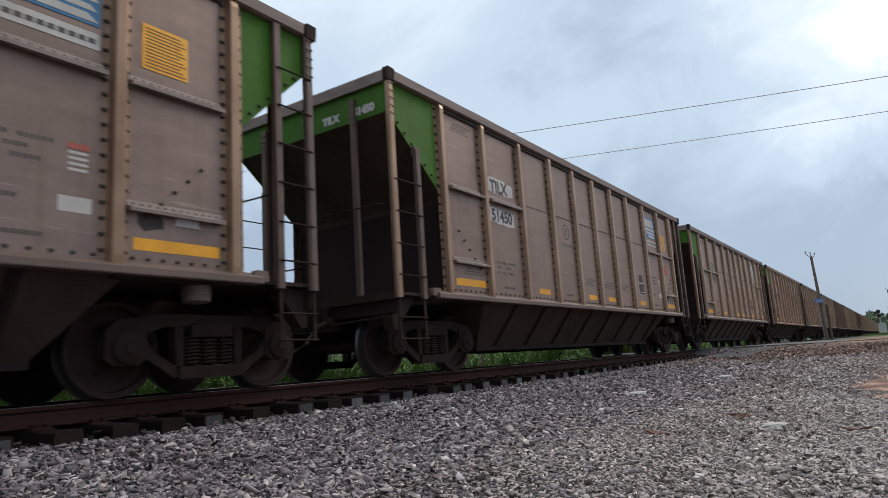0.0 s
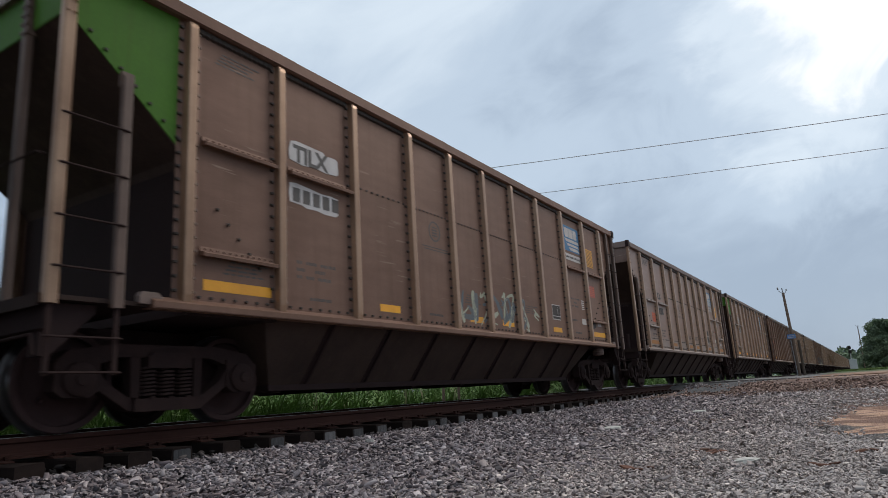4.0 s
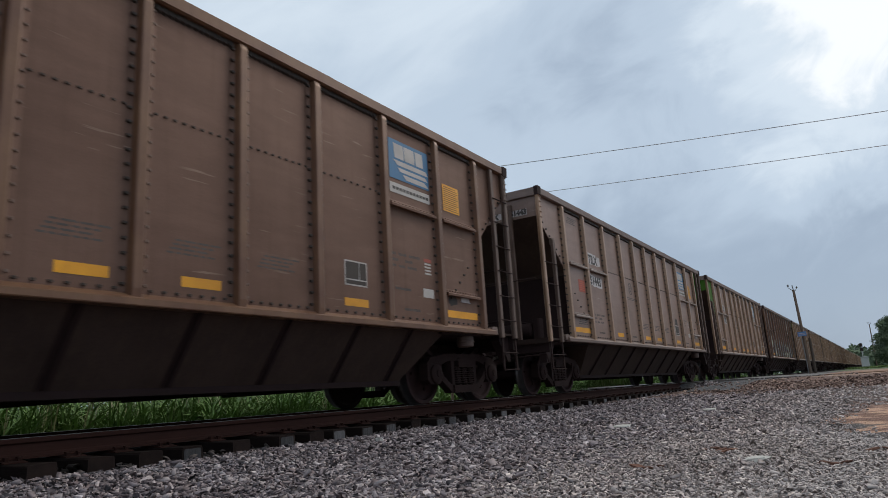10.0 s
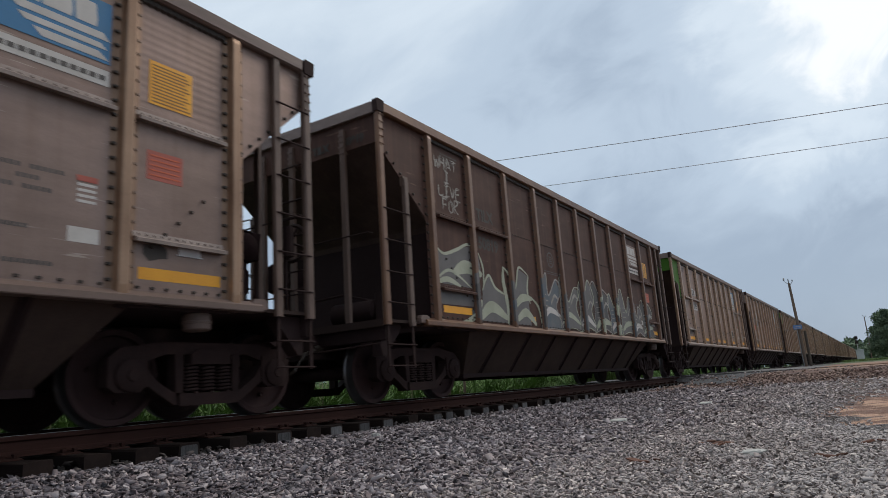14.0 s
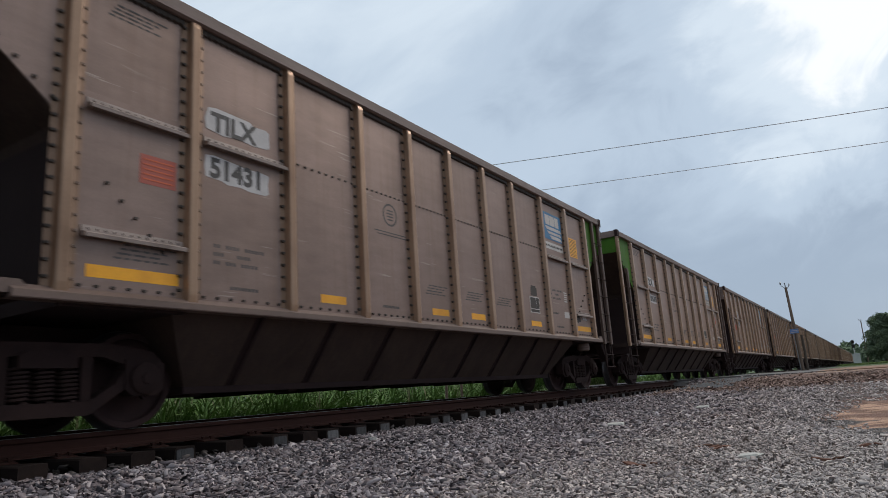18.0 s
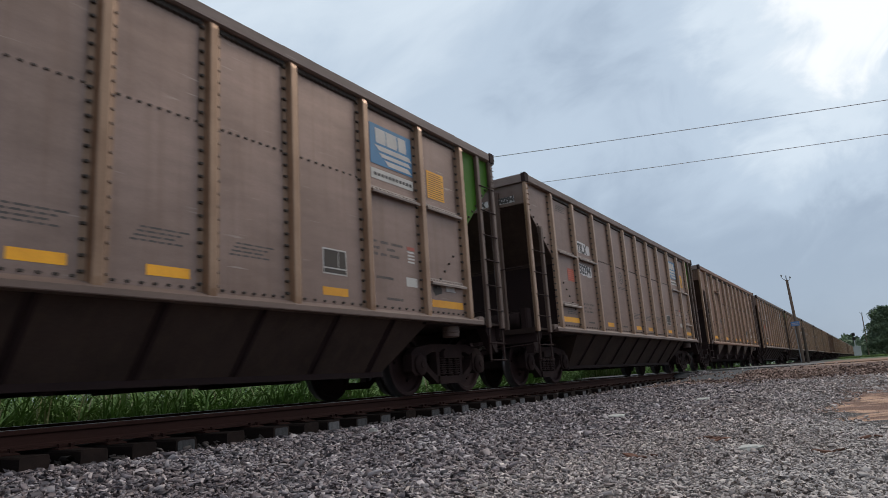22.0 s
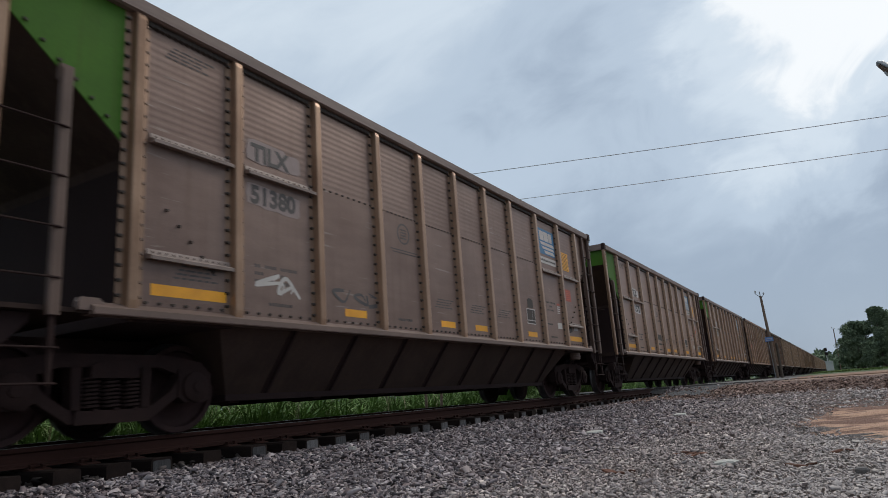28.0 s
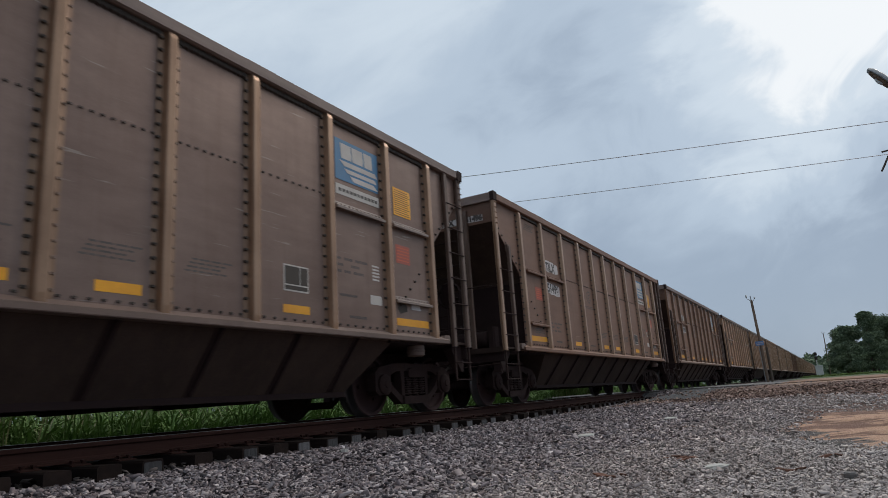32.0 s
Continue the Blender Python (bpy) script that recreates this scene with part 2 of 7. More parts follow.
# ladder rust brown, set darker so the end posts carry shade
M["ladder"] = material("rust_brown_shaded_steel", (0.128, 0.078, 0.057), 0.6, 0.1, (0.080, 0.045, 0.032), 2.5, 0.8, 40, 0.3, 0.08, streak=(0.175, 0.118, 0.09), streak_amount=0.4)
M["dull_black"] = material("near_black_steel", (0.025, 0.0130, 0.0132), 0.9, 0, bump=0, spec=0.1)
M["chord"] = material("grimy_top_chord_paint", (0.215, 0.152, 0.127), 0.6, 0.1, (0.135, 0.090, 0.074), 2.5, 0.8, 40, 0.35, 0.1, stretch=(1, 0.25, 3), scuff=(0.25, 0.19, 0.16))
M["sill"] = material("pale_dusty_sill_paint", (0.172, 0.113, 0.090), 0.6, 0.1, (0.118, 0.076, 0.060), 3.0, 0.8, 40, 0.3, 0.08, stretch=(1, 0.3, 1))
M["flange_bolt"] = material("painted_bolt_head", (0.20, 0.138, 0.108), 0.6, 0.1, bump=0)
M["post_brown"] = material("rust_brown_post", (0.190, 0.098, 0.052), 0.42, 0.25, (0.120, 0.054, 0.033), 2.2, 0.8, 40, 0.25, 0.06, streak=(0.215, 0.112, 0.070), streak_amount=0.4)
M["green"] = material("green_paint", (0.062, 0.158, 0.016), 0.6, 0.0, (0.045, 0.112, 0.016), 1.5, 0.6, 30, 0.25, 0.04, streak=(0.0578, 0.0874, 0.0123), streak_amount=0.4, spec=0.15)
M["under"] = material("dark_brown_steel", (0.0290, 0.0160, 0.0150), 0.85, 0.0, (0.0380, 0.0210, 0.0190), 1.4, 0.7, 25, 0.3, 0.1, spec=0.2)
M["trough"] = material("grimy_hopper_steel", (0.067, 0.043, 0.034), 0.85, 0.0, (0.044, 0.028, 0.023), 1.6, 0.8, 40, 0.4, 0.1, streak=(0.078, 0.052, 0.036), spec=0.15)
M["slope"] = material("grimy_slope_sheet", (0.092, 0.061, 0.050), 0.85, 0.0, (0.058, 0.038, 0.032), 1.2, 0.8, 40, 0.4, 0.1, streak=(0.11, 0.074, 0.058), spec=0.1)
M["truck"] = material("greasy_cast_steel", (0.0310, 0.0180, 0.0165), 0.85, 0.0, (0.0440, 0.0250, 0.0215), 4.0, 0.7, 50, 0.4, 0.2, spec=0.12)
M["wheel"] = material("rusty_wheel_steel", (0.0500, 0.0270, 0.0250), 0.8, 0.0, (0.0340, 0.0190, 0.0180), 5.0, 0.7, 60, 0.3, 0.1, spec=0.15)
M["tread"] = material("polished_wheel_tread", (0.11, 0.10, 0.098), 0.3, 0.7, (0.07, 0.06, 0.058), 6, 0.5, 60, 0.2, 0.03)
M["bolt"] = material("dark_bolt_steel", (0.05, 0.036, 0.027), 0.6, 0.2, bump=0)
M["yellow"] = material("amber_yellow_reflector", (0.86, 0.38, 0.008), 0.5, 0, (0.66, 0.27, 0.012), 4, 0.6, 60, 0.2, 0.03, per_object=0.25)
M["ochre"] = material("faded_orange_reflector", (0.43, 0.165, 0.03), 0.6, 0, (0.3, 0.12, 0.04), 4, 0.6, 60, 0.2, 0.03)
M["orange"] = material("orange_red_placard", (0.60, 0.11, 0.035), 0.55, 0, (0.48, 0.09, 0.03), 4, 0.6, 60, 0.2, 0.03)
M["red"] = material("faded_red_placard", (0.40, 0.085, 0.055), 0.6, 0, (0.33, 0.09, 0.06), 4, 0.6, 60, 0.2, 0.03)
M["blue"] = material("blue_panel_paint", (0.030, 0.165, 0.330), 0.5, 0, (0.045, 0.150, 0.265), 3, 0.6, 50, 0.2, 0.03)
M["white"] = material("dirty_white_paint", (0.56, 0.515, 0.47), 0.6, 0, (0.43, 0.39, 0.35), 4, 0.7, 50, 0.2, 0.03)
M["patch"] = material("white_renumber_patch", (0.57, 0.53, 0.51), 0.6, 0, (0.43, 0.39, 0.37), 5, 0.7, 50, 0.3, 0.03)
M["patch_dull"] = material("dusty_pink_grey_patch", (0.30, 0.225, 0.205), 0.6, 0, (0.25, 0.185, 0.165), 5, 0.7, 50, 0.3, 0.03)
M["slate"] = material("dull_grey_brown_aluminium", (0.198, 0.142, 0.120), 0.40, 0.60, (0.130, 0.089, 0.076), 0.9, 0.7, 55, 0.3, 0.08, streak=(0.120, 0.081, 0.064), streak_amount=0.4, scuff=(0.266, 0.228, 0.199), spec=0.12, dust=0.27)
M["black"] = material("faded_black_stencil", (0.050, 0.042, 0.038), 0.6, 0, (0.090, 0.074, 0.064), 7, 0.6, 60, 0.2, 0.0)
M["faint"] = material("worn_grey_stencil", (0.058, 0.047, 0.041), 0.6, 0, (0.105, 0.085, 0.071), 7, 0.6, 60, 0.2, 0.0)
M["spray_pale"] = material("pale_yellow_spray_paint", (0.40, 0.40, 0.295), 0.6, 0, (0.28, 0.29, 0.20), 3, 0.7, 40, 0.2, 0)
M["spray_dull"] = material("thin_white_spray_paint", (0.34, 0.31, 0.27), 0.6, 0, (0.20, 0.16, 0.13), 9, 0.8, 40, 0.2, 0)
M["spray_grey"] = material("silver_grey_spray_paint", (0.105, 0.092, 0.086), 0.55, 0, (0.145, 0.128, 0.12), 3, 0.7, 40, 0.2, 0)
M["spray_dark"] = material("dark_grey_spray_paint", (0.062, 0.055, 0.053), 0.6, 0, (0.095, 0.083, 0.076), 3, 0.7, 40, 0.2, 0)
M["spray_blue"] = material("blue_grey_spray_paint", (0.085, 0.10, 0.115), 0.6, 0, (0.15, 0.14, 0.13), 3, 0.7, 40, 0.2, 0)
M["rail"] = material("brown_rail_steel", (0.054, 0.0225, 0.0165), 0.85, 0.0, (0.036, 0.0160, 0.0125), 3.0, 0.8, 50, 0.35, 0.1, stretch=(1, 0.2, 1), spec=0.15)
M["railtop"] = material("polished_rail_head", (0.50, 0.50, 0.48), 0.5, 0.6, (0.40, 0.40, 0.38), 3, 0.5, 50, 0.1, 0.02, stretch=(1, 0.1, 1))
M["tie"] = material("creosoted_tie_wood", (0.020, 0.0135, 0.0118), 0.95, 0, (0.034, 0.022, 0.018), 3.0, 0.7, 60, 0.5, 0.4, per_object=0.3, stretch=(0.3, 3, 3), spec=0.1)
M["tie_end"] = material("weathered_grey_tie_end", (0.135, 0.130, 0.132), 0.9, 0, (0.075, 0.071, 0.073), 5.0, 0.8, 70, 0.5, 0.4, per_object=0.7, stretch=(1, 5, 0.8), spec=0.15)
M["stone"] = material("crushed_granite", (0.288, 0.261, 0.265), 0.85, 0, (0.221, 0.188, 0.186), 1.2, 0.8, 130, 0.5, 0.35, depth=0.004, mixed=True, spec=0.3)
M["gravel"] = material("dusty_limestone_gravel", (0.423, 0.376, 0.360), 0.9, 0, (0.330, 0.279, 0.256), 0.9, 0.8, 130, 0.5, 0.35, depth=0.004, mixed=0.85, spec=0.3)
M["muddy"] = material("muddy_brown_gravel", (0.300, 0.218, 0.182), 0.9, 0, (0.205, 0.132, 0.103), 0.9, 0.9, 130, 0.5, 0.35, depth=0.004, mixed=0.7, spec=0.25)
M["grit"] = material("dusty_fine_gravel", (0.436, 0.386, 0.364), 0.9, 0, (0.341, 0.292, 0.267), 0.7, 0.8, 130, 0.5, 0.35, depth=0.004, mixed=0.72, spec=0.3)
# greasy ballast, darkened further for the shadows between the ties
M["oily"] = material("oily_shaded_ballast", (0.075, 0.058, 0.052), 0.8, 0, (0.05, 0.04, 0.036), 2.0, 0.8, 90, 0.4, 0.35, island=0.8, depth=0.004)
M["concrete"] = material("pale_concrete_slab", (0.5, 0.48, 0.44), 0.85, 0, (0.4, 0.37, 0.33), 5, 0.6, 60, 0.3, 0.2)
M["leafbrown"] = material("brown_dead_leaf", (0.135, 0.066, 0.046), 0.85, 0, (0.175, 0.090, 0.060), 9, 0.6, 60, 0.4, 0.1, per_object=0.6, spec=0.2)
M["asphalt"] = material("worn_grey_asphalt", (0.15, 0.145, 0.145), 0.9, 0, (0.21, 0.18, 0.16), 0.6, 0.7, 60, 0.4, 0.3, spec=0.2)
M["dirtroad"] = material("red_dirt_road", (0.24, 0.142, 0.098), 0.95, 0, (0.31, 0.19, 0.13), 0.4, 0.8, 20, 0.4, 0.3, spec=0.1)
M["weed"] = material("weed_leaf", (0.105, 0.185, 0.048), 0.7, 0, (0.165, 0.24, 0.085), 0.8, 0.8, 14, 0.25, 0, island=0.45, spec=0.2)
M["broadleaf"] = material("broad_weed_leaf", (0.15, 0.255, 0.07), 0.7, 0, (0.21, 0.30, 0.11), 0.6, 0.8, 14, 0.25, 0, island=0.4, spec=0.2)
M["verge"] = material("verge_grass_leaf", (0.12, 0.185, 0.055), 0.8, 0, (0.16, 0.20, 0.075), 0.3, 0.8, 8, 0.3, 0, island=0.35, spec=0.1)
M["ribpaint"] = material("scuffed_pale_rib_paint", (0.285, 0.218, 0.185), 0.5, 0.15, (0.20, 0.148, 0.122), 5.0, 0.8, 40, 0.25, 0.05)
M["strip"] = material("pale_repair_sheet", (0.305, 0.225, 0.185), 0.55, 0.1, (0.235, 0.165, 0.130), 3.0, 0.8, 40, 0.25, 0.05)
M["dry"] = material("pale_seed_head", (0.30, 0.29, 0.16), 0.7, 0, (0.22, 0.2, 0.1), 2, 0.6, 30, 0.3, 0, island=0.5)
# leaf green made paler, with distance haze put into the colour
M["leaf"] = material("tree_leaf", (0.150, 0.192, 0.108), 0.8, 0, (0.112, 0.152, 0.104), 0.35, 0.9, 10, 0.3, 0, island=0.6, spec=0.2)
M["bark"] = material("grey_brown_bark", (0.12, 0.09, 0.07), 0.9, 0, (0.07, 0.055, 0.045), 4, 0.7, 30, 0.5, 0.6, stretch=(1, 1, 0.2))
M["pole"] = material("weathered_pole_wood", (0.185, 0.130, 0.095), 0.85, 0, (0.120, 0.085, 0.065), 3, 0.7, 40, 0.4, 0.3, stretch=(3, 3, 0.2))
M["wire"] = material("aluminium_cable", (0.72, 0.72, 0.74), 0.55, 0.1, bump=0)
M["signblue"] = material("blue_sign_sheet", (0.10, 0.23, 0.50), 0.5, 0, (0.13, 0.25, 0.46), 2, 0.5, 30, 0.1, 0)
M["steelgrey"] = material("galvanised_steel", (0.30, 0.31, 0.32), 0.45, 0.5, (0.24, 0.25, 0.26), 3, 0.6, 30, 0.2, 0.05)
M["cabinet"] = material("pale_grey_cabinet_paint", (0.55, 0.55, 0.54), 0.5, 0, (0.45, 0.45, 0.44), 2, 0.6, 30, 0.2, 0.05)
M["lens"] = material("grey_lamp_glass", (0.5, 0.52, 0.53), 0.2, 0, (0.42, 0.44, 0.45), 3, 0.5, 30, 0.1, 0)


def ground_material():
    """Grey gravel by the track, red dirt by the road, pale sand where trucks have turned, and grass further out."""
    m = material("gravel_and_dirt_ground", (0.115, 0.100, 0.096), 0.9, 0, (0.085, 0.070, 0.066), 1.4, 0.7, 34, 0.7, 0.9, depth=0.05)
    t = m.node_tree
    b = t.nodes["Principled BSDF"]
    base = b.inputs["Base Color"].links[0].from_socket
    tc = t.nodes.new("ShaderNodeTexCoord")
    sp = t.nodes.new("ShaderNodeSeparateXYZ")
    t.links.new(tc.outputs["Object"], sp.inputs[0])

    def noise_at(s, d=5.0):
        n = t.nodes.new("ShaderNodeTexNoise")
        n.inputs["Scale"].default_value, n.inputs["Detail"].default_value = s, d
        t.links.new(tc.outputs["Object"], n.inputs["Vector"])
        return n.outputs[0]

    def op(kind, a, c):
        n = t.nodes.new("ShaderNodeMath")
        n.operation = kind
        for i, v in enumerate((a, c)):
            if isinstance(v, (int, float)):
                n.inputs[i].default_value = v
            else:
                t.links.new(v, n.inputs[i])
        return n.outputs[0]

    def step(sock, lo, hi):
        n = t.nodes.new("ShaderNodeMapRange")
        n.interpolation_type = "SMOOTHSTEP"
        t.links.new(sock, n.inputs[0])
        n.inputs[1].default_value, n.inputs[2].default_value = lo, hi
        return n.outputs[0]

    def over(fac, a, colour):
        n = t.nodes.new("ShaderNodeMix")
        n.data_type = "RGBA"
        t.links.new(fac, n.inputs[0])
        t.links.new(a, n.inputs[6])
        if isinstance(colour, tuple):
            n.inputs[7].default_value = (*colour, 1)
        else:
            t.links.new(colour, n.inputs[7])
        return n.outputs[2]

    # gravel: small cells of many greys with dark joints
    cells = t.nodes.new("ShaderNodeTexVoronoi")
    cells.inputs["Scale"].default_value = 34.0
    t.links.new(tc.outputs["Object"], cells.inputs["Vector"])
    tone = t.nodes.new("ShaderNodeSeparateColor")
    t.links.new(cells.outputs["Color"], tone.inputs[0])
    joint = step(cells.outputs["Distance"], 0.62, 0.30)
    grey = t.nodes.new("ShaderNodeMapRange")
    t.links.new(op("MULTIPLY", tone.outputs[0], joint), grey.inputs[0])
    grey.inputs[3].default_value, grey.inputs[4].default_value = 0.35, 2.3
    tint = t.nodes.new("ShaderNodeCombineColor")
    for i in range(3):
        t.links.new(grey.outputs[0], tint.inputs[i])
    gm = t.nodes.new("ShaderNodeMix")
    gm.data_type, gm.blend_type = "RGBA", "MULTIPLY"
    gm.inputs[0].default_value = 1.0
    t.links.new(base, gm.inputs[6])
    t.links.new(tint.outputs[0], gm.inputs[7])
    base = gm.outputs[2]
    x, y = sp.outputs[0], sp.outputs[1]
    wob = op("MULTIPLY", op("SUBTRACT", noise_at(0.55), 0.5), 7.0)
    strip = op("MULTIPLY", step(op("ADD", y, op("MULTIPLY", wob, 0.4)), 15.4, 16.6), step(op("ADD", x, op("MULTIPLY", wob, 0.25)), -3.0, -1.8))
    rx, ry = op("MULTIPLY", op("SUBTRACT", x, 1.2), 0.47), op("MULTIPLY", op("SUBTRACT", y, 13.2), 0.22)
    ring = op("ADD", op("ADD", op("MULTIPLY", rx, rx), op("MULTIPLY", ry, ry)), op("MULTIPLY", op("SUBTRACT", noise_at(1.1), 0.5), 1.2))
    red = op("MAXIMUM", strip, op("SUBTRACT", 1.0, step(ring, 0.75, 1.3)))
    tar = op("MULTIPLY", step(op("ADD", y, op("MULTIPLY", wob, 0.25)), 15.6, 16.6), op("SUBTRACT", 1.0, step(op("ADD", x, op("MULTIPLY", wob, 0.3)), -2.9, -1.9)))
    col = over(tar, base, (0.072, 0.070, 0.073))
    mottle = op("ADD", 0.42, op("MULTIPLY", step(op("ADD", op("MULTIPLY", noise_at(1.9), 0.7), op("MULTIPLY", noise_at(9.0), 0.3)), 0.44, 0.58), 0.53))
    col = over(op("MULTIPLY", red, mottle), col, (0.172, 0.086, 0.060))
    lane = op("MULTIPLY", step(op("ADD", y, op("MULTIPLY", wob, 0.5)), 22.0, 24.0), step(op("ADD", x, op("MULTIPLY", wob, 0.3)), -2.6, -0.8))
    col = over(lane, col, (0.30, 0.190, 0.130))
    # pale sand with a ragged edge, drawn out along wheel ruts
    dx, dy = op("MULTIPLY", op("SUBTRACT", x, 1.0), 0.62), op("MULTIPLY", op("SUBTRACT", y, 9.8), 0.35)
    rr = op("ADD", op("ADD", op("MULTIPLY", dx, dx), op("MULTIPLY", dy, dy)), op("MULTIPLY", op("SUBTRACT", noise_at(1.5), 0.5), 2.2))
    rr = op("ADD", rr, op("MULTIPLY", op("SUBTRACT", noise_at(7.0), 0.5), 0.6))
    ruts_at = t.nodes.new("ShaderNodeMapping")
    ruts_at.vector_type = "TEXTURE"
    ruts_at.inputs["Rotation"].default_value, ruts_at.inputs["Scale"].default_value = (0, 0, radians(33)), (1.9, 0.22, 1.0)
    t.links.new(tc.outputs["Object"], ruts_at.inputs[0])
    ruts = t.nodes.new("ShaderNodeTexNoise")
    ruts.inputs["Scale"].default_value, ruts.inputs["Detail"].default_value = 1.0, 6.0
    t.links.new(ruts_at.outputs[0], ruts.inputs["Vector"])
    rr = op("ADD", rr, op("MULTIPLY", op("SUBTRACT", ruts.outputs[0], 0.5), 3.2))
    sand = op("SUBTRACT", 1.0, step(rr, 0.70, 1.05))
    grains = step(op("ADD", op("MULTIPLY", ruts.outputs[0], 0.85), op("MULTIPLY", noise_at(3.2), 0.25)), 0.47, 0.54)
    sand_col = over(grains, over(sand, base, (0.195, 0.100, 0.068)), (0.52, 0.315, 0.208))
    col = over(sand, col, sand_col)
    # fine pale dust lies over the yard away from the track
    dust = op("MULTIPLY", step(op("ADD", x, op("MULTIPLY", wob, 0.2)), -2.4, 0.6), op("SUBTRACT", 1.0, step(y, 6.0, 8.5)))
    col = over(op("MULTIPLY", dust, 0.8), col, (0.30, 0.265, 0.245))
    # grass: across the track and past the road
    far_side = step(op("MULTIPLY", op("ADD", x, op("MULTIPLY", wob, 0.15)), -1.0), 9.2, 10.0)
    past = step(op("ADD", y, wob), 50.0, 56.0)
    grass = op("MAXIMUM", far_side, op("MULTIPLY", past, step(op("ADD", x, op("MULTIPLY", wob, 0.2)), -4.2, -2.6)))
    gcol = over(step(noise_at(0.8), 0.4, 0.65), over(grass, base, (0.045, 0.085, 0.022)), (0.07, 0.11, 0.03))
    col = over(grass, col, gcol)
    t.links.new(col, b.inputs["Base Color"])
    return m


M["ground"] = ground_material()


def dust_over(m, colour, x0, x1, amount):
    """Pale dust on stones that lie away from the track, in uneven drifts."""
    t = m.node_tree
    b = t.nodes["Principled BSDF"]
    old = b.inputs["Base Color"].links[0].from_socket
    tc = t.nodes.new("ShaderNodeTexCoord")
    sp = t.nodes.new("ShaderNodeSeparateXYZ")
    t.links.new(tc.outputs["Object"], sp.inputs[0])
    n = t.nodes.new("ShaderNodeTexNoise")
    n.inputs["Scale"].default_value, n.inputs["Detail"].default_value = 0.9, 4.0
    t.links.new(tc.outputs["Object"], n.inputs["Vector"])
    drift = t.nodes.new("ShaderNodeMath")
    drift.operation = "MULTIPLY_ADD"
    t.links.new(n.outputs[0], drift.inputs[0])
    drift.inputs[1].default_value = 1.6
    t.links.new(sp.outputs[0], drift.inputs[2])
    r = t.nodes.new("ShaderNodeMapRange")
    r.interpolation_type = "SMOOTHSTEP"
    t.links.new(drift.outputs[0], r.inputs[0])
    for i, v in ((1, x0 + 0.8), (2, x1 + 0.8), (3, 0.0), (4, amount)):
        r.inputs[i].default_value = v
    mx = t.nodes.new("ShaderNodeMix")
    mx.data_type = "RGBA"
    t.links.new(r.outputs[0], mx.inputs[0])
    t.links.new(old, mx.inputs[6])
    mx.inputs[7].default_value = (*colour, 1)
    t.links.new(mx.outputs[2], b.inputs["Base Color"])


for key in ("grit", "gravel"):
    dust_over(M[key], (0.52, 0.465, 0.435), -1.7, 0.4, 0.7)

# ---- building helpers ----


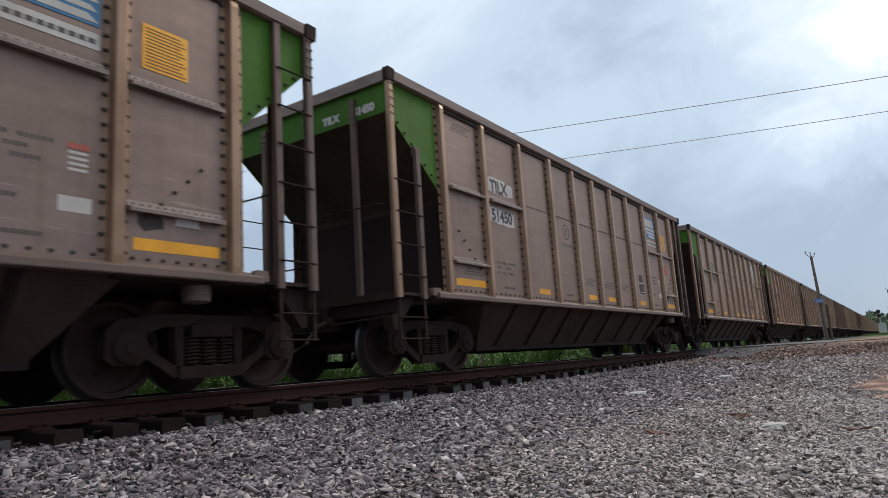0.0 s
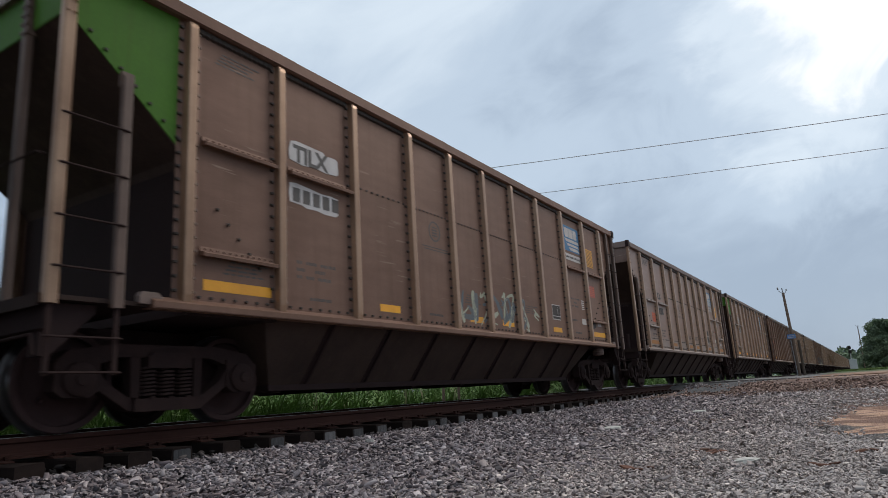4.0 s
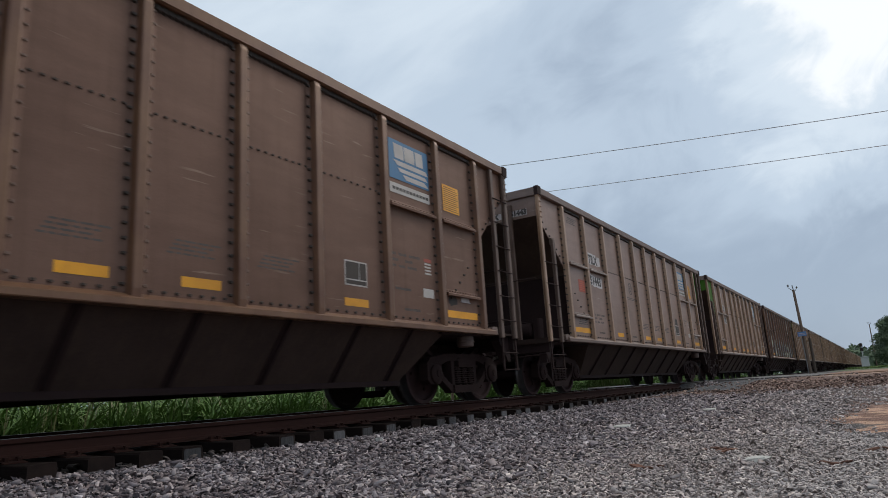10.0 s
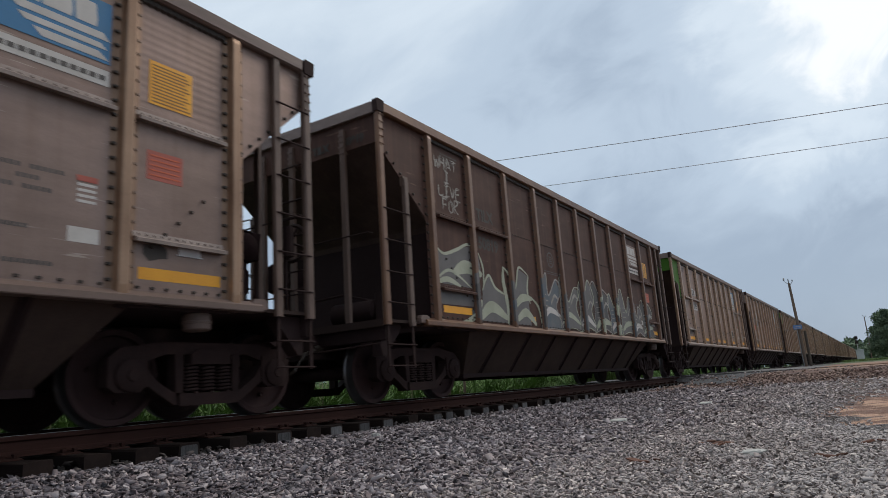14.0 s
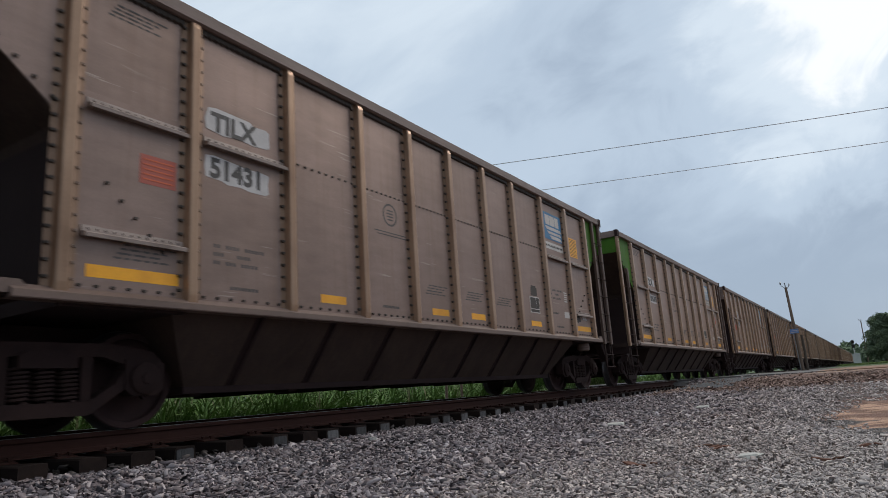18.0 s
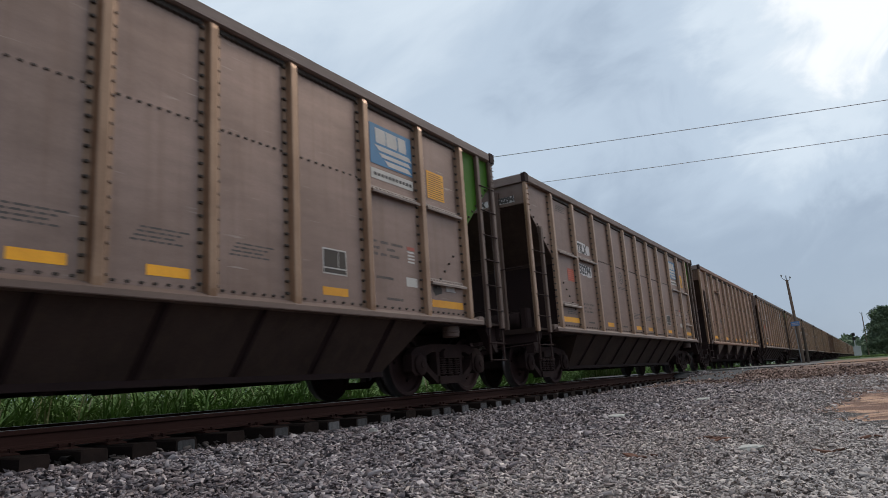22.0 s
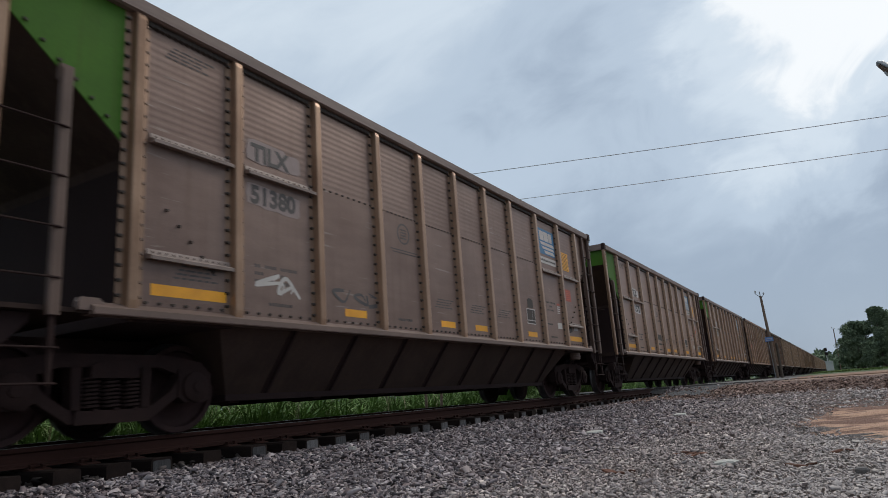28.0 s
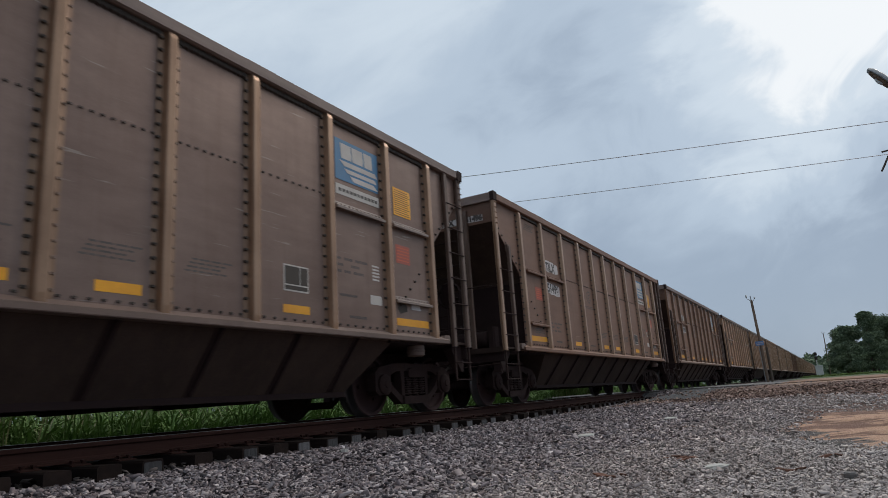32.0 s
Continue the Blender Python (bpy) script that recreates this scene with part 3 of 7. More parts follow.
class Shape:
    """Gathers plain pieces of geometry for one mesh."""

    def __init__(self):
        self.v, self.f = [], []

    def add(self, verts, faces):
        n = len(self.v)
        self.v += [tuple(p) for p in verts]
        self.f += [tuple(i + n for i in q) for q in faces]
        return self

    def box(self, x0, x1, y0, y1, z0, z1, c=0.0):
        """A box; c chamfers the four edges that run along its longest side."""
        if c <= 0:
            p = [(x, y, z) for x in (x0, x1) for y in (y0, y1) for z in (z0, z1)]
            return self.add(p, [(0, 1, 3, 2), (4, 6, 7, 5), (0, 4, 5, 1), (2, 3, 7, 6), (0, 2, 6, 4), (1, 5, 7, 3)])
        d = (x1 - x0, y1 - y0, z1 - z0)
        a = d.index(max(d))
        lo, hi = (x0, y0, z0), (x1, y1, z1)
        b, e = [i for i in range(3) if i != a]
        prof = [(lo[b] + c, lo[e]), (hi[b] - c, lo[e]), (hi[b], lo[e] + c), (hi[b], hi[e] - c), (hi[b] - c, hi[e]), (lo[b] + c, hi[e]), (lo[b], hi[e] - c), (lo[b], lo[e] + c)]
        pts = []
        for w in (lo[a], hi[a]):
            for q in prof:
                p = [0, 0, 0]
                p[a], p[b], p[e] = w, q[0], q[1]
                pts.append(p)
        n = 8
        return self.add(pts, [tuple(range(n))[::-1], tuple(range(n, 2 * n))] + [(i, (i + 1) % n, n + (i + 1) % n, n + i) for i in range(n)])

    def prism(self, prof, axis, w0, w1):
        """A flat outline, in the two other axes in order, drawn out along an axis."""
        b, e = [i for i in range(3) if i != axis]
        pts = []
        for w in (w0, w1):
            for q in prof:
                p = [0, 0, 0]
                p[axis], p[b], p[e] = w, q[0], q[1]
                pts.append(p)
        n = len(prof)
        return self.add(pts, [tuple(range(n))[::-1], tuple(range(n, 2 * n))] + [(i, (i + 1) % n, n + (i + 1) % n, n + i) for i in range(n)])

    def tube(self, points, r, sides=6, r1=None):
        """A round bar along a line of points."""
        pts = [Vector(p) for p in points]
        rings, n = [], len(pts)
        for i, p in enumerate(pts):
            d = (pts[min(i + 1, n - 1)] - pts[max(i - 1, 0)]).normalized()
            a = d.orthogonal().normalized() if abs(d.z) < 0.9 else Vector((1, 0, 0))
            a = (a - d * a.dot(d)).normalized()
            b = d.cross(a)
            rad = r if r1 is None else r + (r1 - r) * i / (n - 1)
            rings.append([p + (a * math.cos(2 * math.pi * k / sides) + b * math.sin(2 * math.pi * k / sides)) * rad for k in range(sides)])
        verts = [q for ring in rings for q in ring]
        faces = [(i * sides + k, i * sides + (k + 1) % sides, (i + 1) * sides + (k + 1) % sides, (i + 1) * sides + k) for i in range(n - 1) for k in range(sides)]
        faces += [tuple(range(sides))[::-1], tuple(range((n - 1) * sides, n * sides))]
        return self.add(verts, faces)

    def lathe(self, prof, axis=0, sides=28, centre=(0, 0, 0)):
        """Turns an outline of (along, radius) about an axis."""
        n = len(prof)
        b, e = [i for i in range(3) if i != axis]
        verts = []
        for k in range(sides):
            c, s = math.cos(2 * math.pi * k / sides), math.sin(2 * math.pi * k / sides)
            for w, r in prof:
                p = list(centre)
                p[axis] += w
                p[b] += r * c
                p[e] += r * s
                verts.append(p)
        faces = [(k * n + i, k * n + i + 1, ((k + 1) % sides) * n + i + 1, ((k + 1) % sides) * n + i) for k in range(sides) for i in range(n - 1)]
        return self.add(verts, faces)

    def sheet(self, corners, thick):
        """A plate through three or four corners, with thickness to both sides."""
        c = [Vector(p) for p in corners]
        nrm = (c[1] - c[0]).cross(c[2] - c[0]).normalized() * (thick / 2)
        n = len(c)
        pts = [p + nrm for p in c] + [p - nrm for p in c]
        return self.add(pts, [tuple(range(n)), tuple(range(n, 2 * n))[::-1]] + [(i, n + i, n + (i + 1) % n, (i + 1) % n) for i in range(n)])

    def mesh(self, name, mat, smooth=False):
        me = bpy.data.meshes.new(name)
        me.from_pydata(self.v, [], self.f)
        bm = bmesh.new()
        bm.from_mesh(me)
        bmesh.ops.recalc_face_normals(bm, faces=bm.faces)
        bm.to_mesh(me)
        bm.free()
        me.materials.append(mat)
        if smooth:
            me.polygons.foreach_set("use_smooth", [True] * len(me.polygons))
            me.set_sharp_from_angle(angle=radians(40))
        return me


def piece(name, me, parent, at=(0, 0, 0), mat=None, label=""):
    """One mesh object under a thing or a part; mat paints this object alone."""
    ob = new(name, me)
    ob.parent = parent
    ob.location = at
    if mat and mat is not me.materials[0]:
        ob.material_slots[0].link = "OBJECT"
        ob.material_slots[0].material = mat
    if label:
        ob["label"] = label
    return ob


def empty(name, parent=None, at=(0, 0, 0)):
    ob = new(name)
    ob.parent = parent
    ob.location = at
    ob.empty_display_size = 0.2
    return ob


def letters(text, height, mat, name="lettering"):
    """Built-in font, standing in the y-z plane and read from +x; the near end of the word lies at y = 0."""
    cu = bpy.data.curves.new(name, "FONT")
    cu.body, cu.size, cu.offset = text, height * 1.4, 0.011
    cu.extrude = 0.001
    tmp = bpy.data.objects.new(name, cu)
    scene.collection.objects.link(tmp)
    bpy.context.view_layer.update()
    me = bpy.data.meshes.new_from_object(tmp.evaluated_get(bpy.context.evaluated_depsgraph_get()))
    bpy.data.objects.remove(tmp)
    bpy.data.curves.remove(cu)
    me.transform(Matrix(((0, 0, 1, 0), (1, 0, 0, 0), (0, 1, 0, 0), (0, 0, 0, 1))))
    me.materials.clear()
    me.materials.append(mat)
    return me

# ---- ground, track and crossing ----


def smooth(a, b, v):
    t = np.clip((v - a) / (b - a), 0, 1)
    return t * t * (3 - 2 * t)


def ground_z(x, y):
    """Height of the ground: ballast shoulders beside the ties, a gravel yard below rail level that climbs to the road, a field across the track."""
    x, y = np.asarray(x, float), np.asarray(y, float)
    d = np.abs(x - TRACK)
    yard = -0.50 + 0.46 * smooth(7.0, 21.0, y)
    near = -0.335 + (yard + 0.335) * smooth(1.25, 3.4, d)
    near = np.where(d < 1.25, -0.315, near)
    field = -0.305 - 0.30 * smooth(1.25, 3.2, d)
    z = np.where(x > TRACK, near, np.where(d < 1.25, -0.315, field))
    lumps = 0.018 * np.sin(1.7 * x + 0.6 * y) * np.sin(0.9 * y - 0.4 * x) + 0.012 * np.sin(4.1 * x + 2.3 * y)
    z = z + np.where(d > 1.4, lumps, 0) * (1 - smooth(20, 25, y))
    # ruts in the sand
    z = z - 0.03 * np.exp(-((x - 1.0) ** 2) / 1.6 - ((y - 9.8) ** 2) / 8.0) * (1 + np.sin(9 * (0.84 * y - 0.54 * x) + 0.9 * np.sin(1.1 * x)))
    # level with the rails at the crossing, then a low verge
    cross = smooth(23.8, 25.6, y) * (1 - smooth(37, 39, y))
    z = z * (1 - cross) + cross * -0.03
    past = smooth(37, 39, y)
    z = np.where(x > TRACK + 1.3, z * (1 - past) + past * (-0.05 + 0.10 * smooth(45, 65, y) * smooth(TRACK + 3.0, TRACK + 5.0, x)), z)
    return z


def grid_axis(fine0, fine1, step, far0, far1):
    a = list(np.arange(fine0, fine1, step))
    out, s = [], step
    v = fine0
    while v > far0:
        s *= 1.25
        v -= s
        out.append(max(v, far0))
    res = out[::-1] + a
    v, s = a[-1], step
    while v < far1:
        s *= 1.25
        v += s
        res.append(min(v, far1))
    return np.array(res)


gx, gy = grid_axis(-13.0, 6.0, 0.16, -1500, 1500), grid_axis(-2.0, 42.0, 0.2, -900, 3500)
GX, GY = np.meshgrid(gx, gy)
GZ = ground_z(GX, GY)
me = bpy.data.meshes.new("ground")
nx, ny = len(gx), len(gy)
idx = np.arange(nx * ny).reshape(ny, nx)
quads = np.stack([idx[:-1, :-1], idx[:-1, 1:], idx[1:, 1:], idx[1:, :-1]], -1).reshape(-1, 4)
me.from_pydata(np.stack([GX, GY, GZ], -1).reshape(-1, 3).tolist(), [], quads.tolist())
me.materials.append(M["ground"])
me.polygons.foreach_set("use_smooth", [True] * len(me.polygons))
tagged(new("ground", me), "grey crushed-stone yard with red dirt, sand and grass verges", "ground", kind="structure")


def stones(name, count, x0, x1, y0, y1, size, seed, soft=(0, 0, 0, 0), keep_out=None, mat="stone"):
    """Loose crushed stones as one mesh of many small angular pieces lying on the ground."""
    rng = np.random.default_rng(seed)
    base = np.array([(x, y, z) for x in (-0.8, 0.8) for y in (-0.8, 0.8) for z in (-0.8, 0.8)])
    tris = np.array([(4, 6, 7), (4, 7, 5), (0, 4, 5), (0, 5, 1), (2, 3, 7), (2, 7, 6), (0, 2, 6), (0, 6, 4), (1, 5, 7), (1, 7, 3)])
    # soft: how far the stones thin out past each of the four borders
    area = (x1 - x0 + soft[0] + soft[1]) * (y1 - y0 + soft[2] + soft[3]) / ((x1 - x0) * (y1 - y0))
    count = int(count * area)
    px = rng.uniform(x0 - soft[0], x1 + soft[1], count)
    py = rng.uniform(y0 - soft[2], y1 + soft[3], count)
    share = np.ones(count)
    for edge, width in ((px - x0 + soft[0], soft[0]), (x1 + soft[1] - px, soft[1]), (py - y0 + soft[2], soft[2]), (y1 + soft[3] - py, soft[3])):
        if width:
            share *= np.clip(edge / (2 * width), 0, 1)
    ok = rng.uniform(0, 1, count) < share
    px, py, count = px[ok], py[ok], int(ok.sum())
    if keep_out is not None:
        ok = ~keep_out(px, py, rng.uniform(0, 1, count))
        px, py = px[ok], py[ok]
    n = len(px)
    r = size * rng.lognormal(0, 0.26, n)
    shape = rng.uniform(0.6, 1.35, (n, 1, 3)) * np.array([1.4, 1.0, 0.44])
    v = base[None] * rng.uniform(0.50, 1.45, (n, len(base), 3)) * shape * r[:, None, None]
    a, b, c = rng.uniform(0, 2 * np.pi, n), rng.normal(0, 0.40, n), rng.normal(0, 0.40, n)
    ca, sa, cb, sb, cc, sc = np.cos(a), np.sin(a), np.cos(b), np.sin(b), np.cos(c), np.sin(c)
    o, e = np.zeros(n), np.ones(n)
    rz = np.stack([ca, -sa, o, sa, ca, o, o, o, e], -1).reshape(n, 3, 3)
    rx = np.stack([e, o, o, o, cb, -sb, o, sb, cb], -1).reshape(n, 3, 3)
    ry = np.stack([cc, o, sc, o, e, o, -sc, o, cc], -1).reshape(n, 3, 3)
    v = np.einsum("nij,nkj->nki", rx @ ry @ rz, v)
    pz = ground_z(px, py) + r * rng.uniform(-0.3, 1.35, n)
    v += np.stack([px, py, pz], -1)[:, None, :]
    f = (tris[None] + (np.arange(n) * len(base))[:, None, None]).reshape(-1, 3)
    me = bpy.data.meshes.new(name)
    me.vertices.add(n * len(base))
    me.vertices.foreach_set("co", v.reshape(-1))
    me.loops.add(len(f) * 3)
    me.loops.foreach_set("vertex_index", f.reshape(-1).astype(np.int32))
    me.polygons.add(len(f))
    me.polygons.foreach_set("loop_start", (np.arange(len(f)) * 3).astype(np.int32))
    me.update(calc_edges=True)
    me.materials.append(M[mat])
    return new(name, me)


def sandy(x, y, r):
    """Where sand and dirt have swallowed the stones."""
    q = ((x - 1.0) * 0.62) ** 2 + ((y - 9.8) * 0.35) ** 2
    ring = ((x - 1.2) * 0.47) ** 2 + ((y - 13.2) * 0.22) ** 2
    red = (0.72 + 0.2 * np.sin(2.3 * x + 1.1) * np.sin(1.7 * y)) * (1 - smooth(0.5, 1.35, ring))
    strip = smooth(15.5, 19.0, y) * smooth(-3.2, -1.9, x)
    tar = smooth(15.2, 16.4, y) * (1 - smooth(-2.9, -2.0, x))
    return (r < 1.0 - smooth(0.65, 1.35, q)) | (r < red) | (r < 0.97 * strip) | (r < 0.985 * tar) | (x > 0.036 * y + 0.5)


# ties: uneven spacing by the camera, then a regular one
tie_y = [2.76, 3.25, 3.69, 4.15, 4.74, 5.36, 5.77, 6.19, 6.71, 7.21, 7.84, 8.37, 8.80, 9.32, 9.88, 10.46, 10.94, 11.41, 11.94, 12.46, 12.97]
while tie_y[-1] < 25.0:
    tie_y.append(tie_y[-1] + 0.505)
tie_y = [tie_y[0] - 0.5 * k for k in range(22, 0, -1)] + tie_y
track = tagged(empty("railway_track", at=(TRACK, 0, 0)), "rusty brown steel rails spiked to weathered wooden ties", "railway track", kind="structure")


def rail_mesh():
    z = -0.172
    prof = [(-0.070, z), (0.070, z), (0.070, z + 0.011), (0.020, z + 0.028), (0.0085, z + 0.045), (0.0085, z + 0.118), (0.034, z + 0.132), (0.0365, z + 0.158), (0.030, z + 0.169)]
    prof = prof + [(0.026, z + 0.172), (-0.026, z + 0.172)] + [(-a, b) for a, b in prof[2:][::-1]]
    me = Shape().prism(prof, 1, -120, 420).mesh("rail", M["rail"])
    me.materials.append(M["railtop"])
    for p in me.polygons:
        p.material_index = int(p.center.z > -0.004 and p.normal.z > 0.5)
    return me


rail = rail_mesh()
for sx in (-1, 1):
    piece("rail", rail, track, (sx * 0.7525, 0, 0))


def tie_mesh(seed):
    rnd = random.Random(seed)
    s = Shape()
    prof = [(-0.115, -0.38), (0.115, -0.38), (0.115, -0.215), (0.103, -0.198), (-0.100, -0.198), (-0.115, -0.212)]
    cuts = [-1.30, -0.9, -0.4, 0.0, 0.4, 0.9, 1.30]
    pts = [(c, a + rnd.uniform(-0.008, 0.008), b + rnd.uniform(-0.006, 0.004)) for c in cuts for a, b in prof]
    n = len(prof)
    s.add(pts, [(i * n + j, i * n + (j + 1) % n, (i + 1) * n + (j + 1) % n, (i + 1) * n + j) for i in range(len(cuts) - 1) for j in range(n)])
    s.add(pts[:n], [tuple(range(n))[::-1]])
    s.add(pts[-n:], [tuple(range(n))])
    return s.mesh("tie", M["tie"])


tie_kinds = [tie_mesh(i) for i in range(4)]
s = Shape()
s.prism([(-0.092, -0.335), (0.094, -0.335), (0.090, -0.225), (0.078, -0.214), (-0.080, -0.216), (-0.095, -0.23)], 0, 0, 0.005)
for k in range(5):
    s.box(0.004, 0.0065, -0.080 + 0.036 * k, -0.062 + 0.034 * k, -0.33, -0.222)
end_plate_tie = s.mesh("tie_end_plate", M["tie_end"])
s = Shape().prism([(-0.17, -0.198), (0.17, -0.198), (0.17, -0.190), (0.085, -0.176), (-0.085, -0.176), (-0.17, -0.190)], 1, -0.09, 0.09)
for dx in (-0.105, 0.105):
    for dy in (-0.05, 0.05):
        s.box(dx - 0.012, dx + 0.012, dy - 0.012, dy + 0.012, -0.19, -0.150)
        s.box(dx - 0.022, dx + 0.022, dy - 0.018, dy + 0.018, -0.160, -0.148)
tie_plate = s.mesh("tie_plate", M["rail"])
rnd = random.Random(2)
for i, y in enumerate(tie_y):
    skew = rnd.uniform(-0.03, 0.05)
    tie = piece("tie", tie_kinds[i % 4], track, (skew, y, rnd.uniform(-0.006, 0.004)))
    if (i % 2 == 1 and rnd.random() < 0.85) or (i > 29 and rnd.random() < 0.45):
        piece("tie_end", end_plate_tie, tie, (1.301, 0, 0), label="pale grey weathered tie end")
    for sx in (-1, 1):
        piece("tie_plate", tie_plate, tie, (sx * 0.7525 - skew, 0, 0.0))

# crossing panels between and beside the rails, and the road that leads away from them
road = tagged(empty("road", at=(0, 0, 0)), "worn asphalt road over a level crossing, dusty red beyond", "road", kind="structure")
piece("crossing_panel", Shape().box(TRACK - 0.66, TRACK + 0.66, 25.6, 36.8, -0.2, -0.012, 0.02).mesh("crossing_panel", M["asphalt"]), road)
piece("crossing_panel", Shape().prism([(TRACK + 0.84, -0.3), (TRACK + 5.2, -0.3), (TRACK + 5.2, -0.010), (TRACK + 2.4, 0.02), (TRACK + 0.84, -0.006)], 1, 25.4, 36.8).mesh("crossing_apron", M["asphalt"]), road)
piece("crossing_panel", Shape().box(TRACK - 9, TRACK - 0.84, 25.6, 36.8, -0.3, -0.01).mesh("crossing_apron_far", M["asphalt"]), road)
piece("dirt_lane", Shape().box(TRACK + 5.21, 120, 26.4, 34.0, -0.3, -0.006).mesh("dirt_lane", M["dirtroad"]), road, label="red dirt lane")
edging = stones("edge_stones", 160, TRACK + 1.4, TRACK + 6.5, 24.2, 26.0, 0.018, 21)
edging.parent = road

# ---- the train ----
HALF = CAR_LONG / 2
# the drawing's stations along the car, and where they lie on the car as built
POSTS = (1.13, 2.36, 3.72, 5.07, 6.22, 7.395, 8.57, 9.72, 11.07, 12.43, 13.66)
DRAWN = (-1.0, 0.0, 0.02) + POSTS + (14.79, 15.79)
BUILT = (-1.0, 0.0, 0.02, 1.26, 2.48, 3.80, 5.10, 6.25, 7.38, 8.53, 9.68, 11.015, 12.33, 13.54, 14.62, 15.62)
SKIN, FACE = 1.540, 1.620
Z_SILL, Z_ROOF, Z_LAP = 1.09, 4.20, 2.92
WHEEL = 0.457
# one car of an older make has wider bays at both ends
WIDE_POSTS = (1.20, 2.525, 3.95, 5.10, 6.25, 7.38, 8.53, 9.68, 10.88, 12.20, 13.54)
TRUCKS = (1.45, 13.62)
C = {}


def along(u):
    """A station of the drawing, in the car's own space."""
    return float(np.interp(u, DRAWN, BUILT)) - HALF


def seat(u):
    """Metres behind the leading corner, in the car's own space."""
    return u - HALF


def keep(key, shape, mat, smooth=False):
    C[key] = shape.mesh(key, M[mat], smooth)


def bolts_at(shape, places, x, r=0.023, h=0.024, wide=1.0):
    """Bolt heads on a side; wide draws them out into level ovals."""
    for y, z in places:
        pts = [(x, y + r * wide * math.cos(a), z + r * math.sin(a)) for a in (0, 1.257, 2.513, 3.77, 5.027)]
        pts += [(x + h, y + r * wide * 0.7 * math.cos(a), z + r * 0.7 * math.sin(a)) for a in (0, 1.257, 2.513, 3.77, 5.027)]
        shape.add(pts, [(5, 6, 7, 8, 9)] + [(i, (i + 1) % 5, 5 + (i + 1) % 5, 5 + i) for i in range(5)])


def riveting(tag, posts):
    """Bolts beside the posts, on the lap, along the foot and along the gussets, and a shadow band under the chord."""
    s = Shape()
    # heads on this side are dark, with the post's corner shade put in
    for u in posts:
        bolts_at(s, [(seat(u) - 0.108, 1.24 + 0.136 * k) for k in range(21)], SKIN + 0.007, 0.021, 0.026, 1.5)
    for a, b in list(zip(posts, posts[1:]))[2:8]:
        cnt = 9
        bolts_at(s, [(seat(a) + 0.16 + (b - a - 0.32) * k / (cnt - 1), Z_LAP - 0.02) for k in range(cnt)], SKIN + 0.004, 0.016, 0.016, 1.5)
    for a, b in zip(posts, posts[1:]):
        bolts_at(s, [(seat(a) + 0.17 + (b - a - 0.34) * k / 6, 1.20) for k in range(7)], SKIN + 0.004, 0.018, 0.016, 1.5)
        # overlapping dark heads draw the chord's scalloped shadow
        cnt = int((b - a) / 0.085)
        bolts_at(s, [(seat(a) + 0.14 + (b - a - 0.28) * k / (cnt - 1), 4.015) for k in range(cnt)], SKIN - 0.004, 0.056, 0.03)
    for k in range(9):
        bolts_at(s, [(along(0.07 + 0.135 * k), 3.61 - 0.122 * k), (along(14.72 - 0.135 * k), 3.61 - 0.122 * k)], SKIN + 0.004, 0.022)
    for k in range(5):
        bolts_at(s, [(seat(1.63 + 0.14 * k), 2.12 - 0.135 * k), (seat(13.18 - 0.14 * k), 2.12 - 0.135 * k)], SKIN + 0.004, 0.021)
    keep("riveting" + tag, s, "bolt")
    s = Shape()
    # heads on the other side keep the plain paint colour
    for u in posts:
        bolts_at(s, [(seat(u) + 0.108, 1.24 + 0.136 * k) for k in range(21)], SKIN + 0.007, 0.018, 0.018)
    keep("painted_riveting" + tag, s, "flange_bolt")


